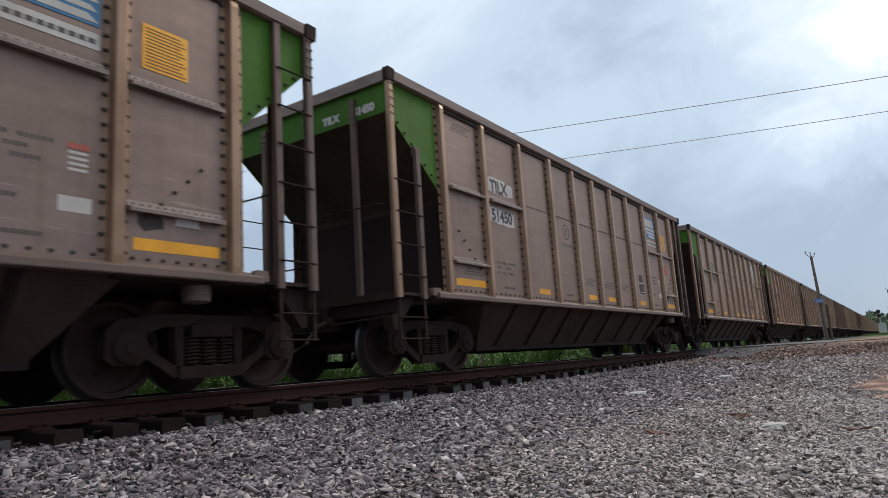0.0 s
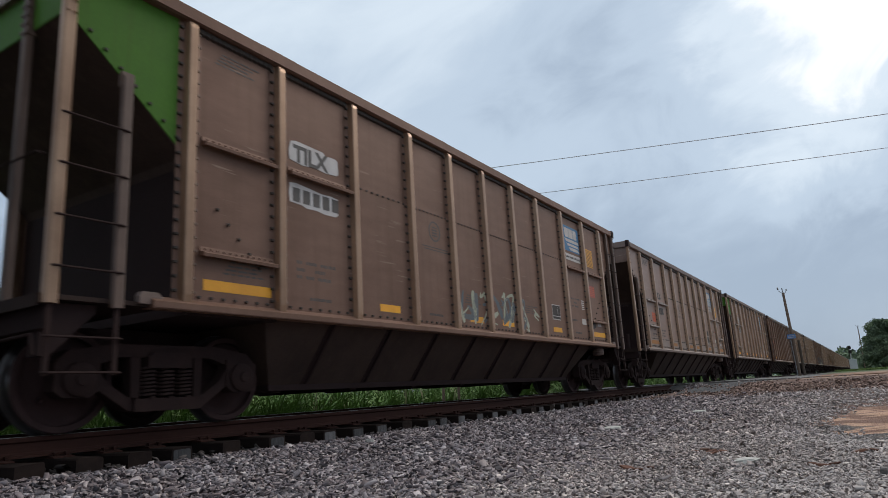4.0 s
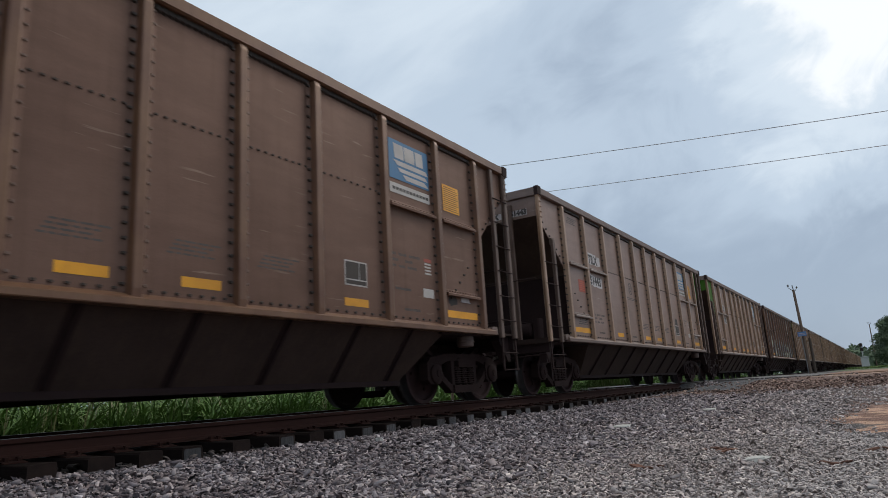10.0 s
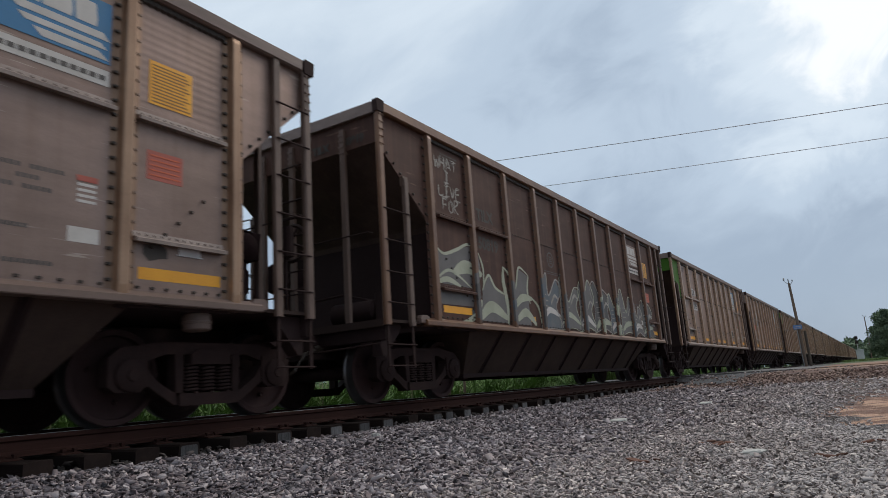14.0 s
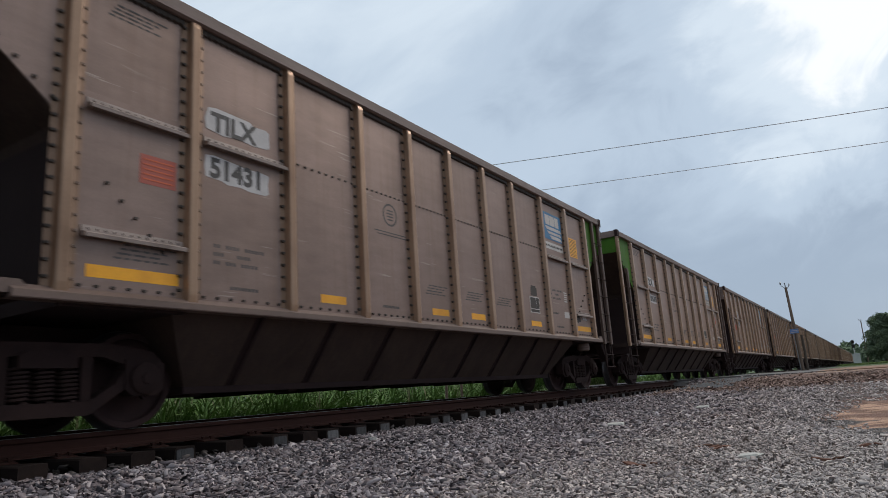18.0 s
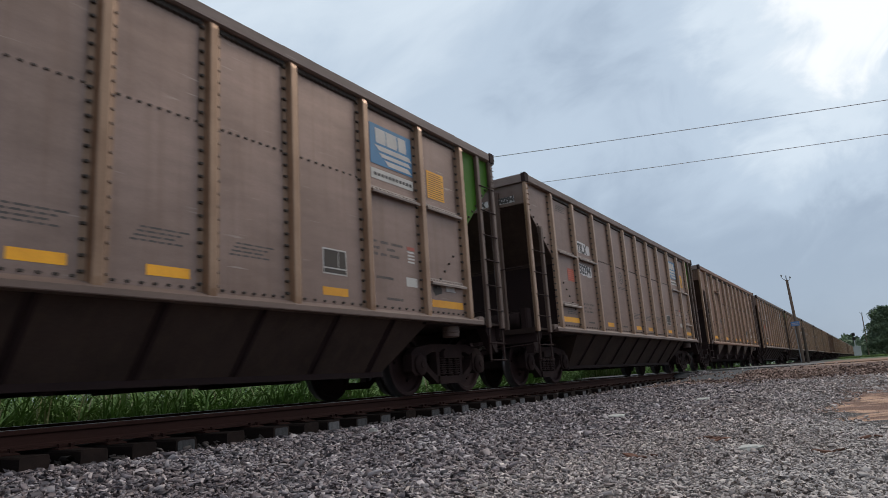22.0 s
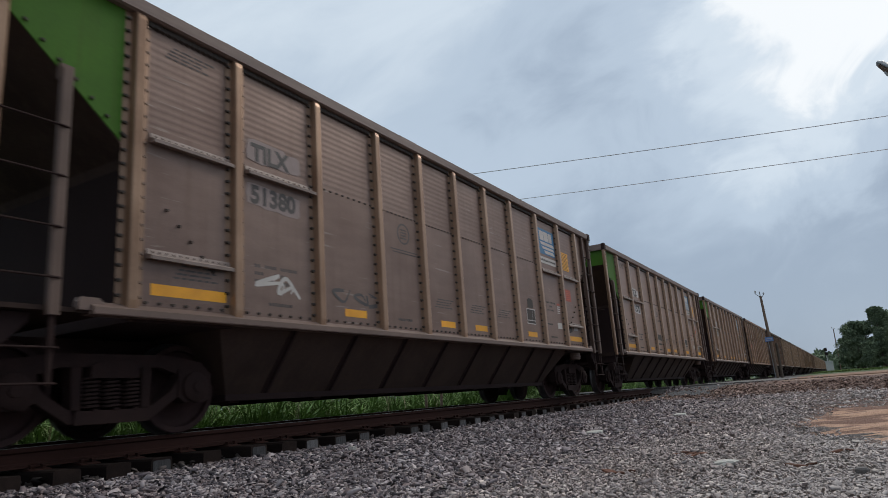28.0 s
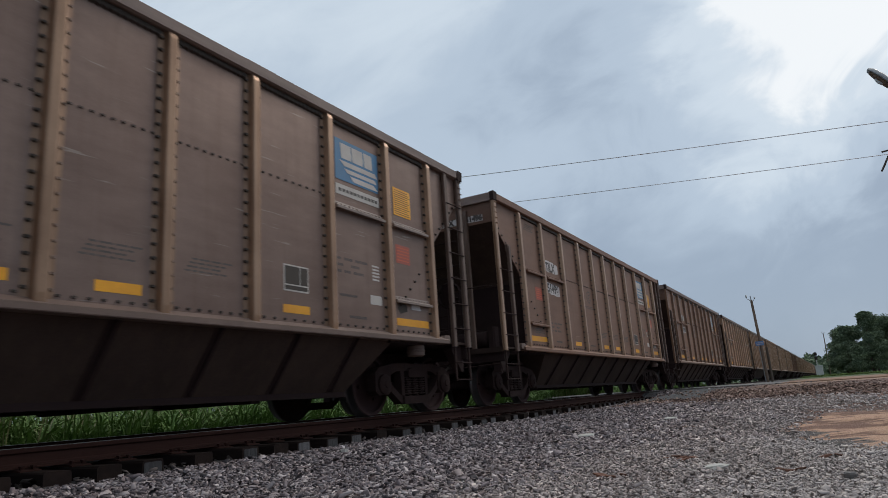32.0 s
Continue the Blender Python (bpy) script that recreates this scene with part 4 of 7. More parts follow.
def car_meshes():
    # side posts: a pressed hat section whose foot and head slope back to the skin
    prof = ((-0.135, 0.004), (-0.070, 0.012), (-0.052, 0.074), (-0.040, 0.080), (0.040, 0.080), (0.052, 0.074), (0.070, 0.012), (0.135, 0.004))
    s = Shape()
    rows = [(Z_SILL + 0.03, 0.9), (Z_SILL + 0.11, 1.0), (3.98, 1.0), (4.03, 0.9), (4.06, 0.7)]
    verts = [(SKIN + d * k, y, z) for z, k in rows for y, d in prof]
    n = len(prof)
    s.add(verts, [(r * n + i, r * n + i + 1, (r + 1) * n + i + 1, (r + 1) * n + i) for r in range(len(rows) - 1) for i in range(n - 1)])
    keep("side_post", s, "post")
    me = C["side_post"]
    me.materials.append(M["grey"])
    for p in me.polygons:
        p.material_index = int(all(abs(me.vertices[i].co.y) > 0.065 for i in p.vertices))
    s = Shape().prism([(1.49, Z_ROOF - 0.16), (1.60, Z_ROOF - 0.16), (FACE + 0.01, Z_ROOF - 0.145), (FACE + 0.015, Z_ROOF - 0.02), (FACE - 0.01, Z_ROOF), (1.50, Z_ROOF)], 1, -HALF + 0.1, HALF - 0.1)
    for y in (-5.1, -1.6, 2.2, 5.6):
        s.box(1.53, 1.60, y, y + 0.5, Z_ROOF, Z_ROOF + 0.012)
    keep("top_chord", s, "chord")
    s = Shape().prism([(-0.06, Z_ROOF - 0.17), (0.06, Z_ROOF - 0.17), (0.06, Z_ROOF), (-0.05, Z_ROOF)], 0, -1.56, 1.56)
    keep("end_beam", s, "post")
    s = Shape().prism([(-0.065, Z_ROOF - 0.175), (0.085, Z_ROOF - 0.175), (0.10, Z_ROOF + 0.004), (-0.05, Z_ROOF + 0.012), (-0.07, Z_ROOF - 0.01)], 0, 1.55, FACE + 0.018)
    keep("corner_cap", s, "under")
    keep("side_sill", Shape().prism([(1.46, Z_SILL - 0.04), (FACE + 0.012, Z_SILL - 0.045), (FACE + 0.018, Z_SILL - 0.035), (FACE + 0.018, Z_SILL + 0.02), (FACE - 0.004, Z_SILL + 0.035), (1.55, Z_SILL + 0.075), (1.50, Z_SILL + 0.075)], 1, along(0.80), along(14.0)), "sill")
    # skin panels, bay by bay; the upper row laps behind the lower
    for i, (a, b) in enumerate(zip(POSTS, POSTS[1:])):
        w = b - a
        s = Shape()
        steps = 7
        pts = []
        for j in range(steps + 1):
            z = Z_LAP - 0.04 + (4.06 - Z_LAP + 0.04) * j / steps
            for k in range(5):
                bow = 0.0025 * math.sin(math.pi * k / 4) * (1 if (i + j) % 2 else -0.6)
                pts.append((SKIN - 0.004 + bow, -w / 2 + w * k / 4, z))
        s.add(pts, [(j * 5 + k, j * 5 + k + 1, (j + 1) * 5 + k + 1, (j + 1) * 5 + k) for j in range(steps) for k in range(4)])
        keep("upper_panel_%d" % i, s, "grey", True)
        # the same sheet with shallow pressed ridges
        s = Shape()
        rows = 60
        pts = [(SKIN - 0.004 + (0.0, 0.001, 0.001, 0.0)[j % 4], y, Z_LAP - 0.04 + (4.10 - Z_LAP) * j / rows) for j in range(rows + 1) for y in (-w / 2, w / 2)]
        s.add(pts, [(2 * j, 2 * j + 1, 2 * j + 3, 2 * j + 2) for j in range(rows)])
        keep("ridged_panel_%d" % i, s, "grey")
        s = Shape()
        s.box(SKIN - 0.010, SKIN + 0.004, -w / 2, w / 2, Z_SILL + 0.03, Z_LAP)
        keep("lower_panel_%d" % i, s, "grey")
    keep("far_side_sheet", Shape().box(-SKIN - 0.01, -SKIN + 0.004, along(1.13), along(13.66), Z_SILL + 0.03, 4.06), "grey")
    keep("near_side_sheet", Shape().box(SKIN - 0.012, SKIN, along(1.13), along(13.66), Z_SILL + 0.03, 4.06), "grey")
    riveting("", BUILT[3:-2])
    riveting("_wide", WIDE_POSTS)
    # horizontal stiffeners
    for key, w in (("rib_end", 0.98), ("rib_next", 1.10)):
        # a pressed angle: a bolted flange above, a lip standing out below
        s = Shape().prism([(SKIN, -0.028), (SKIN + 0.085, -0.040), (SKIN + 0.088, -0.008), (SKIN + 0.075, 0.004), (SKIN + 0.022, 0.014), (SKIN + 0.014, 0.068), (SKIN, 0.070)], 1, -w / 2, w / 2)
        bolts_at(s, [(-w / 2 + 0.06 + (w - 0.12) * k / 11, 0.042) for k in range(12)], SKIN + 0.016, 0.013, 0.014)
        keep(key, s, "ribpaint")
    # ends, built for the leading end (-1) and the trailing end (+1)
    for tag, e in (("a", -1), ("b", 1)):
        Yu = lambda u, e=e: along(u) if e < 0 else along(14.79 - u)
        for side, sx in (("n", 1), ("f", -1)):
            s = Shape().sheet([(sx * (SKIN - 0.003), Yu(0.03), 4.06), (sx * (SKIN - 0.003), Yu(1.13), 4.06), (sx * (SKIN - 0.003), Yu(1.13), 2.57), (sx * (SKIN - 0.003), Yu(0.03), 3.58)], 0.012)
            keep("gusset_" + tag + side, s, "grey")
            s = Shape().box(sx * 1.60 - 0.06, sx * 1.60 + 0.02, Yu(0.02) - 0.06, Yu(0.02) + 0.06, 1.02, 4.05, 0.02)
            bolts_at(s, [(Yu(0.02) + d, 3.55 + 0.11 * k) for d in (-0.03, 0.03) for k in range(5)], sx * 1.60 + (0.02 if sx > 0 else -0.061), 0.014)
            keep("corner_post_" + tag + side, s, "post")
            s = Shape().box(sx * 1.60 - 0.05, sx * 1.60 + 0.015, Yu(0.52) - 0.05, Yu(0.52) + 0.05, 1.02, 3.16 if e < 0 else 4.04, 0.01)
            if e < 0:
                s.box(sx * 1.565 - 0.03, sx * 1.565 + 0.03, Yu(0.52) - 0.06, Yu(0.52) + 0.06, 3.06, 3.20)
            keep("ladder_stile_" + tag + side, s, "post")
            for j, u in enumerate((0.02, 0.52)):
                s = Shape().box(sx * 1.58 - 0.012, sx * 1.58 + 0.012, Yu(u) - 0.022, Yu(u) + 0.022, 0.46, 1.02)
                keep("step_hanger_%s%s%d" % (tag, side, j), s, "truck")
            keep("rung_" + tag + side, Shape().tube([(sx * 1.60, Yu(-0.02), 0), (sx * 1.625, Yu(0.02), 0), (sx * 1.625, Yu(0.52), 0), (sx * 1.60, Yu(0.56), 0)], 0.011), "truck")
        s = Shape().box(-1.53, 1.53, Yu(0.025) - 0.006, Yu(0.025) + 0.006, 3.60, 4.05)
        keep("end_sheet_" + tag, s, "grey")
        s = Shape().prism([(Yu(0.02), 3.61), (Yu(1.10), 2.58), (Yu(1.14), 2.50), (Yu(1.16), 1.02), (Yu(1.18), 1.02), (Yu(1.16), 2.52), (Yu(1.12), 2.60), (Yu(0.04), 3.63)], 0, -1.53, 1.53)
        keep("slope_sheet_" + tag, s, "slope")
        # added plate closes the gap where sky light fell into the trough
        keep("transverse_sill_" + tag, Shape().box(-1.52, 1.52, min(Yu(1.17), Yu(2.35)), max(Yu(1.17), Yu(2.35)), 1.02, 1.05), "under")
        # faces of the lower wall are darkened to hold the shade between cars
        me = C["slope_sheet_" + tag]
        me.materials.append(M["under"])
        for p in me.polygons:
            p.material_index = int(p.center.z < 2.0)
        s = Shape().box(-0.045, 0.045, Yu(0.0) - 0.035, Yu(0.0) + 0.035, 1.02, 3.92, 0.01)
        for k in range(4):
            s.box(-0.05, 0.05, Yu(0.0) - 0.045, Yu(0.0) + 0.045, 3.55 + 0.09 * k, 3.58 + 0.09 * k)
        keep("end_post_" + tag, s, "post")
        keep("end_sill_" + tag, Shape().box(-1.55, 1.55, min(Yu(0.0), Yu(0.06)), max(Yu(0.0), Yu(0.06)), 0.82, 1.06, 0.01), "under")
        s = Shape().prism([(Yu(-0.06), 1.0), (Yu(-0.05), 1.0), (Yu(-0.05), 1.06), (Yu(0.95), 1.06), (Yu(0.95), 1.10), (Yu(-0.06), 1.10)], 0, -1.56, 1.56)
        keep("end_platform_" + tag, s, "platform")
        keep("corner_bracket_" + tag, Shape().prism([(Yu(0.02), 1.05), (Yu(0.02), 0.62), (Yu(0.10), 0.62), (Yu(0.42), 0.98), (Yu(0.42), 1.05)], 0, 1.30, 1.46), "under")
        s = Shape().box(-0.35, 0.35, min(Yu(-0.15), Yu(1.6)), max(Yu(-0.15), Yu(1.6)), 0.66, 1.0)
        s.box(-0.075, 0.075, min(Yu(-0.62), Yu(0)), max(Yu(-0.62), Yu(0)), 0.76, 0.92)
        s.prism([(-0.16, Yu(-0.36)), (0.17, Yu(-0.36)), (0.18, Yu(-0.62)), (0.03, Yu(-0.69)), (-0.06, Yu(-0.58)), (-0.17, Yu(-0.64))], 2, 0.70, 0.99)
        keep("coupler_" + tag, s, "truck", True)
        s = Shape().tube([(0.36, Yu(-0.05), 0.80), (0.42, Yu(-0.35), 0.72), (0.40, Yu(-0.52), 0.50), (0.28, Yu(-0.63), 0.40)], 0.026, 8)
        s.tube([(0.36, Yu(0.05), 0.82), (0.36, Yu(-0.1), 0.80)], 0.045, 8)
        keep("air_hose_" + tag, s, "bolt", True)
        s = Shape().tube([(1.50, Yu(-0.06), 0.78), (0.35, Yu(-0.10), 0.74)], 0.014, 6)
        s.tube([(1.50, Yu(-0.06), 0.78), (1.53, Yu(-0.05), 0.62)], 0.014, 6)
        keep("uncoupling_lever_" + tag, s, "truck")
        keep("end_rung_" + tag, Shape().tube([(-0.22, Yu(0.0), 0), (-0.22, Yu(-0.06), 0), (0.22, Yu(-0.06), 0), (0.22, Yu(0.0), 0)], 0.011), "truck")
        keep("grab_iron_" + tag, Shape().tube([(-0.55, Yu(0.0), 0), (-0.55, Yu(-0.07), 0), (0.55, Yu(-0.07), 0), (0.55, Yu(0.0), 0)], 0.011), "truck")
        keep("lifting_lug_" + tag, Shape().prism([(Yu(0.70), 1.08), (Yu(0.90), 1.08), (Yu(0.90), 1.15), (Yu(0.86), 1.19), (Yu(0.72), 1.19), (Yu(0.70), 1.15)], 0, 1.52, 1.60), "sill")
    # brake gear, built for the leading end; on the other end it is turned round
    s = Shape().lathe([(-0.42, 0.0), (-0.42, 0.13), (-0.38, 0.17), (0.38, 0.17), (0.42, 0.13), (0.42, 0.0)], 0, 16, (0.55, seat(0.62), 1.32))
    s.box(0.98, 1.14, seat(0.5), seat(0.74), 1.10, 1.56, 0.03)
    s.tube([(0.9, seat(0.62), 1.46), (0.4, seat(0.5), 1.60), (-0.3, seat(0.4), 1.55), (-0.6, seat(0.3), 1.80)], 0.02, 6)
    keep("brake_cylinder", s, "under", True)
    # a valve and reservoir on a bracket
    s = Shape().lathe([(-0.34, 0.0), (-0.33, 0.10), (-0.27, 0.17), (-0.1, 0.19), (0.12, 0.19), (0.25, 0.17), (0.31, 0.10), (0.32, 0.0)], 0, 18, (-0.62, seat(0.32), 1.94))
    s.prism([(-0.86, 1.80), (-0.40, 1.78), (-0.30, 1.88), (-0.28, 2.20), (-0.38, 2.28), (-0.48, 2.16), (-0.70, 2.20), (-0.90, 2.12)], 1, seat(0.12), seat(0.26))
    s.box(-0.74, -0.66, seat(0.20), seat(0.28), 1.10, 1.85)
    s.box(-0.95, -0.35, seat(0.15), seat(0.45), 1.10, 1.30, 0.03)
    s.tube([(-0.40, seat(0.2), 1.85), (-0.18, seat(0.12), 1.70), (-0.15, seat(0.1), 1.15)], 0.022, 6)
    keep("brake_reservoir", s, "dull_black", True)
    s = Shape().lathe([(-0.025, 0.22), (0.0, 0.245), (0.025, 0.22), (0.0, 0.195), (-0.025, 0.22)], 1, 24, (-1.22, seat(-0.09), 1.98))
    for k in range(4):
        q = k * math.pi / 2 + 0.4
        s.tube([(-1.22, seat(-0.07), 1.98), (-1.22 + 0.22 * math.cos(q), seat(-0.09), 1.98 + 0.22 * math.sin(q))], 0.014, 6)
    s.box(-1.31, -1.13, seat(-0.05), seat(0.07), 1.80, 2.16, 0.03)
    s.tube([(-1.22, seat(0.02), 1.80), (-1.21, seat(0.02), 1.1)], 0.015, 6)
    keep("hand_brake", s, "under", True)
    s = Shape().lathe([(0.855, 0.0), (0.855, 0.115), (0.87, 0.135), (0.92, 0.138), (0.925, 0.145), (0.945, 0.145), (0.95, 0.138), (1.0, 0.138), (1.04, 0.125), (1.06, 0.06), (1.09, 0.05)], 2, 18, (1.36, seat(13.255), 0.0))
    keep("retainer_box", s, "sill", True)
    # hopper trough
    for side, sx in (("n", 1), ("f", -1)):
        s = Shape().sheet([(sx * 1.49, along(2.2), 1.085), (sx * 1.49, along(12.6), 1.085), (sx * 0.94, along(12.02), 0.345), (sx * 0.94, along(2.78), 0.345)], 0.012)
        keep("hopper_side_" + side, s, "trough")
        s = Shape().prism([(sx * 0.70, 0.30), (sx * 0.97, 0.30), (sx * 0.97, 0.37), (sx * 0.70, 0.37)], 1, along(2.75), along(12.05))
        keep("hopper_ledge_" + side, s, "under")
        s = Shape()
        # the wide flat band stands for the rib's shadow on the trough
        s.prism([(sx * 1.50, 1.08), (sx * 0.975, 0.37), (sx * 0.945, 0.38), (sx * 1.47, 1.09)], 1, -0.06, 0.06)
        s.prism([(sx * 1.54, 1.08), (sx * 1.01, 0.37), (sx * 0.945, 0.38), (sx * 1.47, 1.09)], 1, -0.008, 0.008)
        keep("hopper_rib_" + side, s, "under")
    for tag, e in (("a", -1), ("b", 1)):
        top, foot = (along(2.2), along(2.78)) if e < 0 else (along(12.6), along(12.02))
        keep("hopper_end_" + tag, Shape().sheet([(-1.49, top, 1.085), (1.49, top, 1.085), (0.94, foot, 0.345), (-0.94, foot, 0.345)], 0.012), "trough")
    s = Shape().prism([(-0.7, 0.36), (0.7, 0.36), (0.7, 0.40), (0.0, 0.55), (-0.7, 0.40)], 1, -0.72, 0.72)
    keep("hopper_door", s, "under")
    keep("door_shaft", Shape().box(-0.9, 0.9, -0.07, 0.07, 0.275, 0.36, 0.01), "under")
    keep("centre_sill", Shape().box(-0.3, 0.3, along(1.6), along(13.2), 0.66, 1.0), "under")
    # the other kind of hopper: pointed plates hang below the sill before a dark body
    keep("hopper_chute", Shape().sheet([(1.50, -0.80, 1.05), (1.50, 0.80, 1.05), (1.36, 0.09, 0.62), (1.36, -0.09, 0.62)], 0.014), "ladder")
    for e in (-1, 1):
        keep("chute_bar_a" if e < 0 else "chute_bar_b", Shape().sheet([(1.512, e * 0.80, 1.05), (1.512, e * 0.70, 1.05), (1.372, e * 0.02, 0.62), (1.372, e * 0.09, 0.62)], 0.02), "platform")
    s = Shape().prism([(-1.30, 1.06), (1.30, 1.06), (1.22, 0.60), (0.98, 0.34), (-0.98, 0.34), (-1.22, 0.60)], 1, seat(2.55), seat(12.4))
    keep("chute_body", s, "dull_black")
    keep("chute_gate", Shape().box(0.9, 1.30, -0.16, 0.16, 0.44, 0.60, 0.02), "under")
    # trucks
    s = Shape()
    for sx in (1,):
        x0, x1 = 0.94, 1.08
        s.prism([(-1.08, 0.62), (-0.98, 0.71), (-0.55, 0.775), (0.55, 0.775), (0.98, 0.71), (1.08, 0.62), (1.08, 0.52), (0.66, 0.60), (0.5, 0.655), (-0.5, 0.655), (-0.66, 0.60), (-1.08, 0.52)], 0, x0, x1)
        for e in (-1, 1):
            s.prism([(e * 0.70, 0.64), (e * 1.10, 0.60), (e * 1.10, 0.36), (e * 1.02, 0.30), (e * 0.78, 0.30), (e * 0.70, 0.36)], 0, x0, x1 + 0.02)
            s.prism([(e * 0.80, 0.50), (e * 0.70, 0.36), (e * 0.40, 0.16), (e * 0.28, 0.17), (e * 0.28, 0.27), (e * 0.42, 0.29), (e * 0.62, 0.42), (e * 0.70, 0.54)], 0, x0, x1)
            s.prism([(e * 0.30, 0.24), (e * 0.38, 0.24), (e * 0.40, 0.66), (e * 0.30, 0.66)], 0, x0, x1)
        s.prism([(-0.36, 0.15), (0.36, 0.15), (0.36, 0.27), (-0.36, 0.27)], 0, x0 - 0.05, x1 + 0.03)
        s.prism([(-0.24, 0.555), (0.24, 0.555), (0.24, 0.66), (0.17, 0.70), (-0.17, 0.70), (-0.24, 0.66)], 0, x0 - 0.1, x1 + 0.05)
    keep("side_frame", s, "truck", True)
    s = Shape()
    s.tube([(0.085 * math.cos(a), 0.085 * math.sin(a), 0.272 + 0.285 * k / 72) for k in range(73) for a in (k * 2 * math.pi * 8 / 72,)], 0.0155, 5)
    keep("spring", s, "truck", True)
    keep("bearing_cap", Shape().lathe([(0.0, 0.155), (0.07, 0.15), (0.09, 0.12), (0.10, 0.06), (0.115, 0.055), (0.115, 0.0)], 0, 14), "truck", True)
    keep("bolster", Shape().prism([(-0.22, 0.50), (0.22, 0.50), (0.24, 0.70), (0.15, 0.78), (-0.15, 0.78), (-0.24, 0.70)], 0, -0.92, 0.92), "truck")
    half = [(0.94, 0.0), (0.94, 0.11), (0.86, 0.13), (0.815, 0.17), (0.775, 0.30), (0.78, 0.36), (0.80, 0.385), (0.858, 0.395), (0.862, 0.445), (0.855, 0.4525), (0.762, 0.457), (0.742, 0.468), (0.732, 0.483), (0.715, 0.486), (0.703, 0.475), (0.700, 0.40), (0.735, 0.375), (0.742, 0.30), (0.735, 0.16), (0.69, 0.13), (0.66, 0.09)]
    s = Shape().lathe(half + [(-x, r) for x, r in half[::-1]], 0, 36)
    for k in range(3):
        a = k * 2.094
        s.lathe([(0.815, 0.0), (0.83, 0.025), (0.79, 0.03)], 0, 8, (0.0, 0.235 * math.cos(a), 0.235 * math.sin(a)))
    me = s.mesh("wheelset", M["wheel"], True)
    me.materials.append(M["tread"])
    for p in me.polygons:
        p.material_index = int(all(math.hypot(me.vertices[i].co.y, me.vertices[i].co.z) > 0.4505 for i in p.vertices))
    C["wheelset"] = me
    # plates and stencils, each with its near lower corner at its own origin
    for key, w, h, mat in (("reflector_large", 0.885, 0.11, "yellow"), ("reflector", 0.455, 0.10, "yellow"), ("placard", 0.38, 0.285, "orange"), ("blue_panel", 0.99, 0.60, "blue"), ("white_strip", 0.99, 0.15, "white"), ("notice", 0.475, 0.445, "yellow"), ("label_small", 0.265, 0.13, "white"), ("label_box", 0.43, 0.32, "white"), ("end_plate", 0.42, 0.13, "patch")):
        s = Shape().box(0, 0.002, 0, w, 0, h)
        keep(key, s, mat)
    keep("number_patch", Shape().prism([(0.0, 0.02), (0.22, -0.01), (0.40, 0.015), (0.62, -0.005), (0.82, 0.01), (0.86, 0.03), (0.85, 0.21), (0.80, 0.235), (0.62, 0.225), (0.58, 0.26), (0.12, 0.275), (0.02, 0.255), (-0.015, 0.14)], 0, 0, 0.002), "patch")
    keep("number_patch_low", Shape().prism([(0.0, 0.01), (0.20, 0.0), (0.27, -0.025), (0.45, -0.015), (0.58, -0.035), (0.80, -0.03), (0.84, 0.0), (0.83, 0.10), (0.845, 0.21), (0.70, 0.225), (0.55, 0.215), (0.34, 0.235), (0.10, 0.255), (0.0, 0.24), (-0.015, 0.13)], 0, 0, 0.002), "patch")
    s = Shape()
    for k in range(5):
        s.box(0, 0.002, 0.03, 0.35, 0.04 + 0.048 * k, 0.055 + 0.048 * k)
    keep("placard_bars", s, "red")
    s = Shape()
    for k in range(12):
        s.box(0, 0.001, 0.03, 0.45 - 0.03 * (k % 3), 0.025 + 0.034 * k, 0.037 + 0.034 * k)
    keep("notice_bars", s, "notice_ink")
    s = Shape()
    for k, (a, b) in enumerate(((0.14, 0.35), (0.39, 0.62), (0.67, 0.84))):
        keep("white_block_%d" % k, Shape().prism([(a, 0.325), (b + 0.01, 0.325), (b + 0.02, 0.39), (b, 0.545), (a - 0.02, 0.545)], 0, 0, 0.002), "white")
    for k, q in enumerate(([(0.10, 0.29), (0.92, 0.29), (0.98, 0.22), (0.20, 0.22)], [(0.20, 0.185), (0.90, 0.185), (0.96, 0.13), (0.26, 0.13)], [(0.32, 0.10), (0.88, 0.10), (0.98, 0.03), (0.40, 0.03)])):
        keep("white_bar_%d" % k, Shape().prism(q, 0, 0, 0.002), "white")
    s = Shape()
    for k in range(11):
        s.box(0, 0.002, 0.06 + 0.083 * k, 0.12 + 0.083 * k, 0.05, 0.095)
    keep("strip_bars", s, "faint")
    s = Shape()
    rnd = random.Random(4)
    for r, words in enumerate(((2, 4, 6), (3, 4), (2, 3, 5))):
        y = 0.0
        for w in words:
            for _ in range(w):
                s.box(0, 0.001, y, y + 0.032, 0.205 - 0.085 * r, 0.243 - 0.085 * r)
                y += 0.046
            y += 0.06 + 0.10 * (r == 1)
    keep("text_block", s, "faint")
    s = Shape()
    for r in range(4):
        y = 0.03 * r
        while y < 0.58 - 0.06 * (3 - r) % 0.13:
            w = rnd.uniform(0.05, 0.14)
            s.box(0, 0.001, y, y + w, 0.02 + 0.042 * r, 0.038 + 0.042 * r)
            y += w + 0.022
    keep("text_lines", s, "faint")
    s = Shape()
    for k in range(8):
        s.box(0, 0.002, 0.047 * k, 0.047 * k + 0.034, 0.0, 0.035)
    keep("text_word", s, "faint")
    s = Shape()
    ring = [(math.cos(2 * math.pi * k / 24), math.sin(2 * math.pi * k / 24)) for k in range(24)]
    pts = [(0.001, 0.165 * c, 0.165 * d) for c, d in ring] + [(0.001, 0.137 * c, 0.137 * d) for c, d in ring]
    s.add(pts, [(k, (k + 1) % 24, 24 + (k + 1) % 24, 24 + k) for k in range(24)])
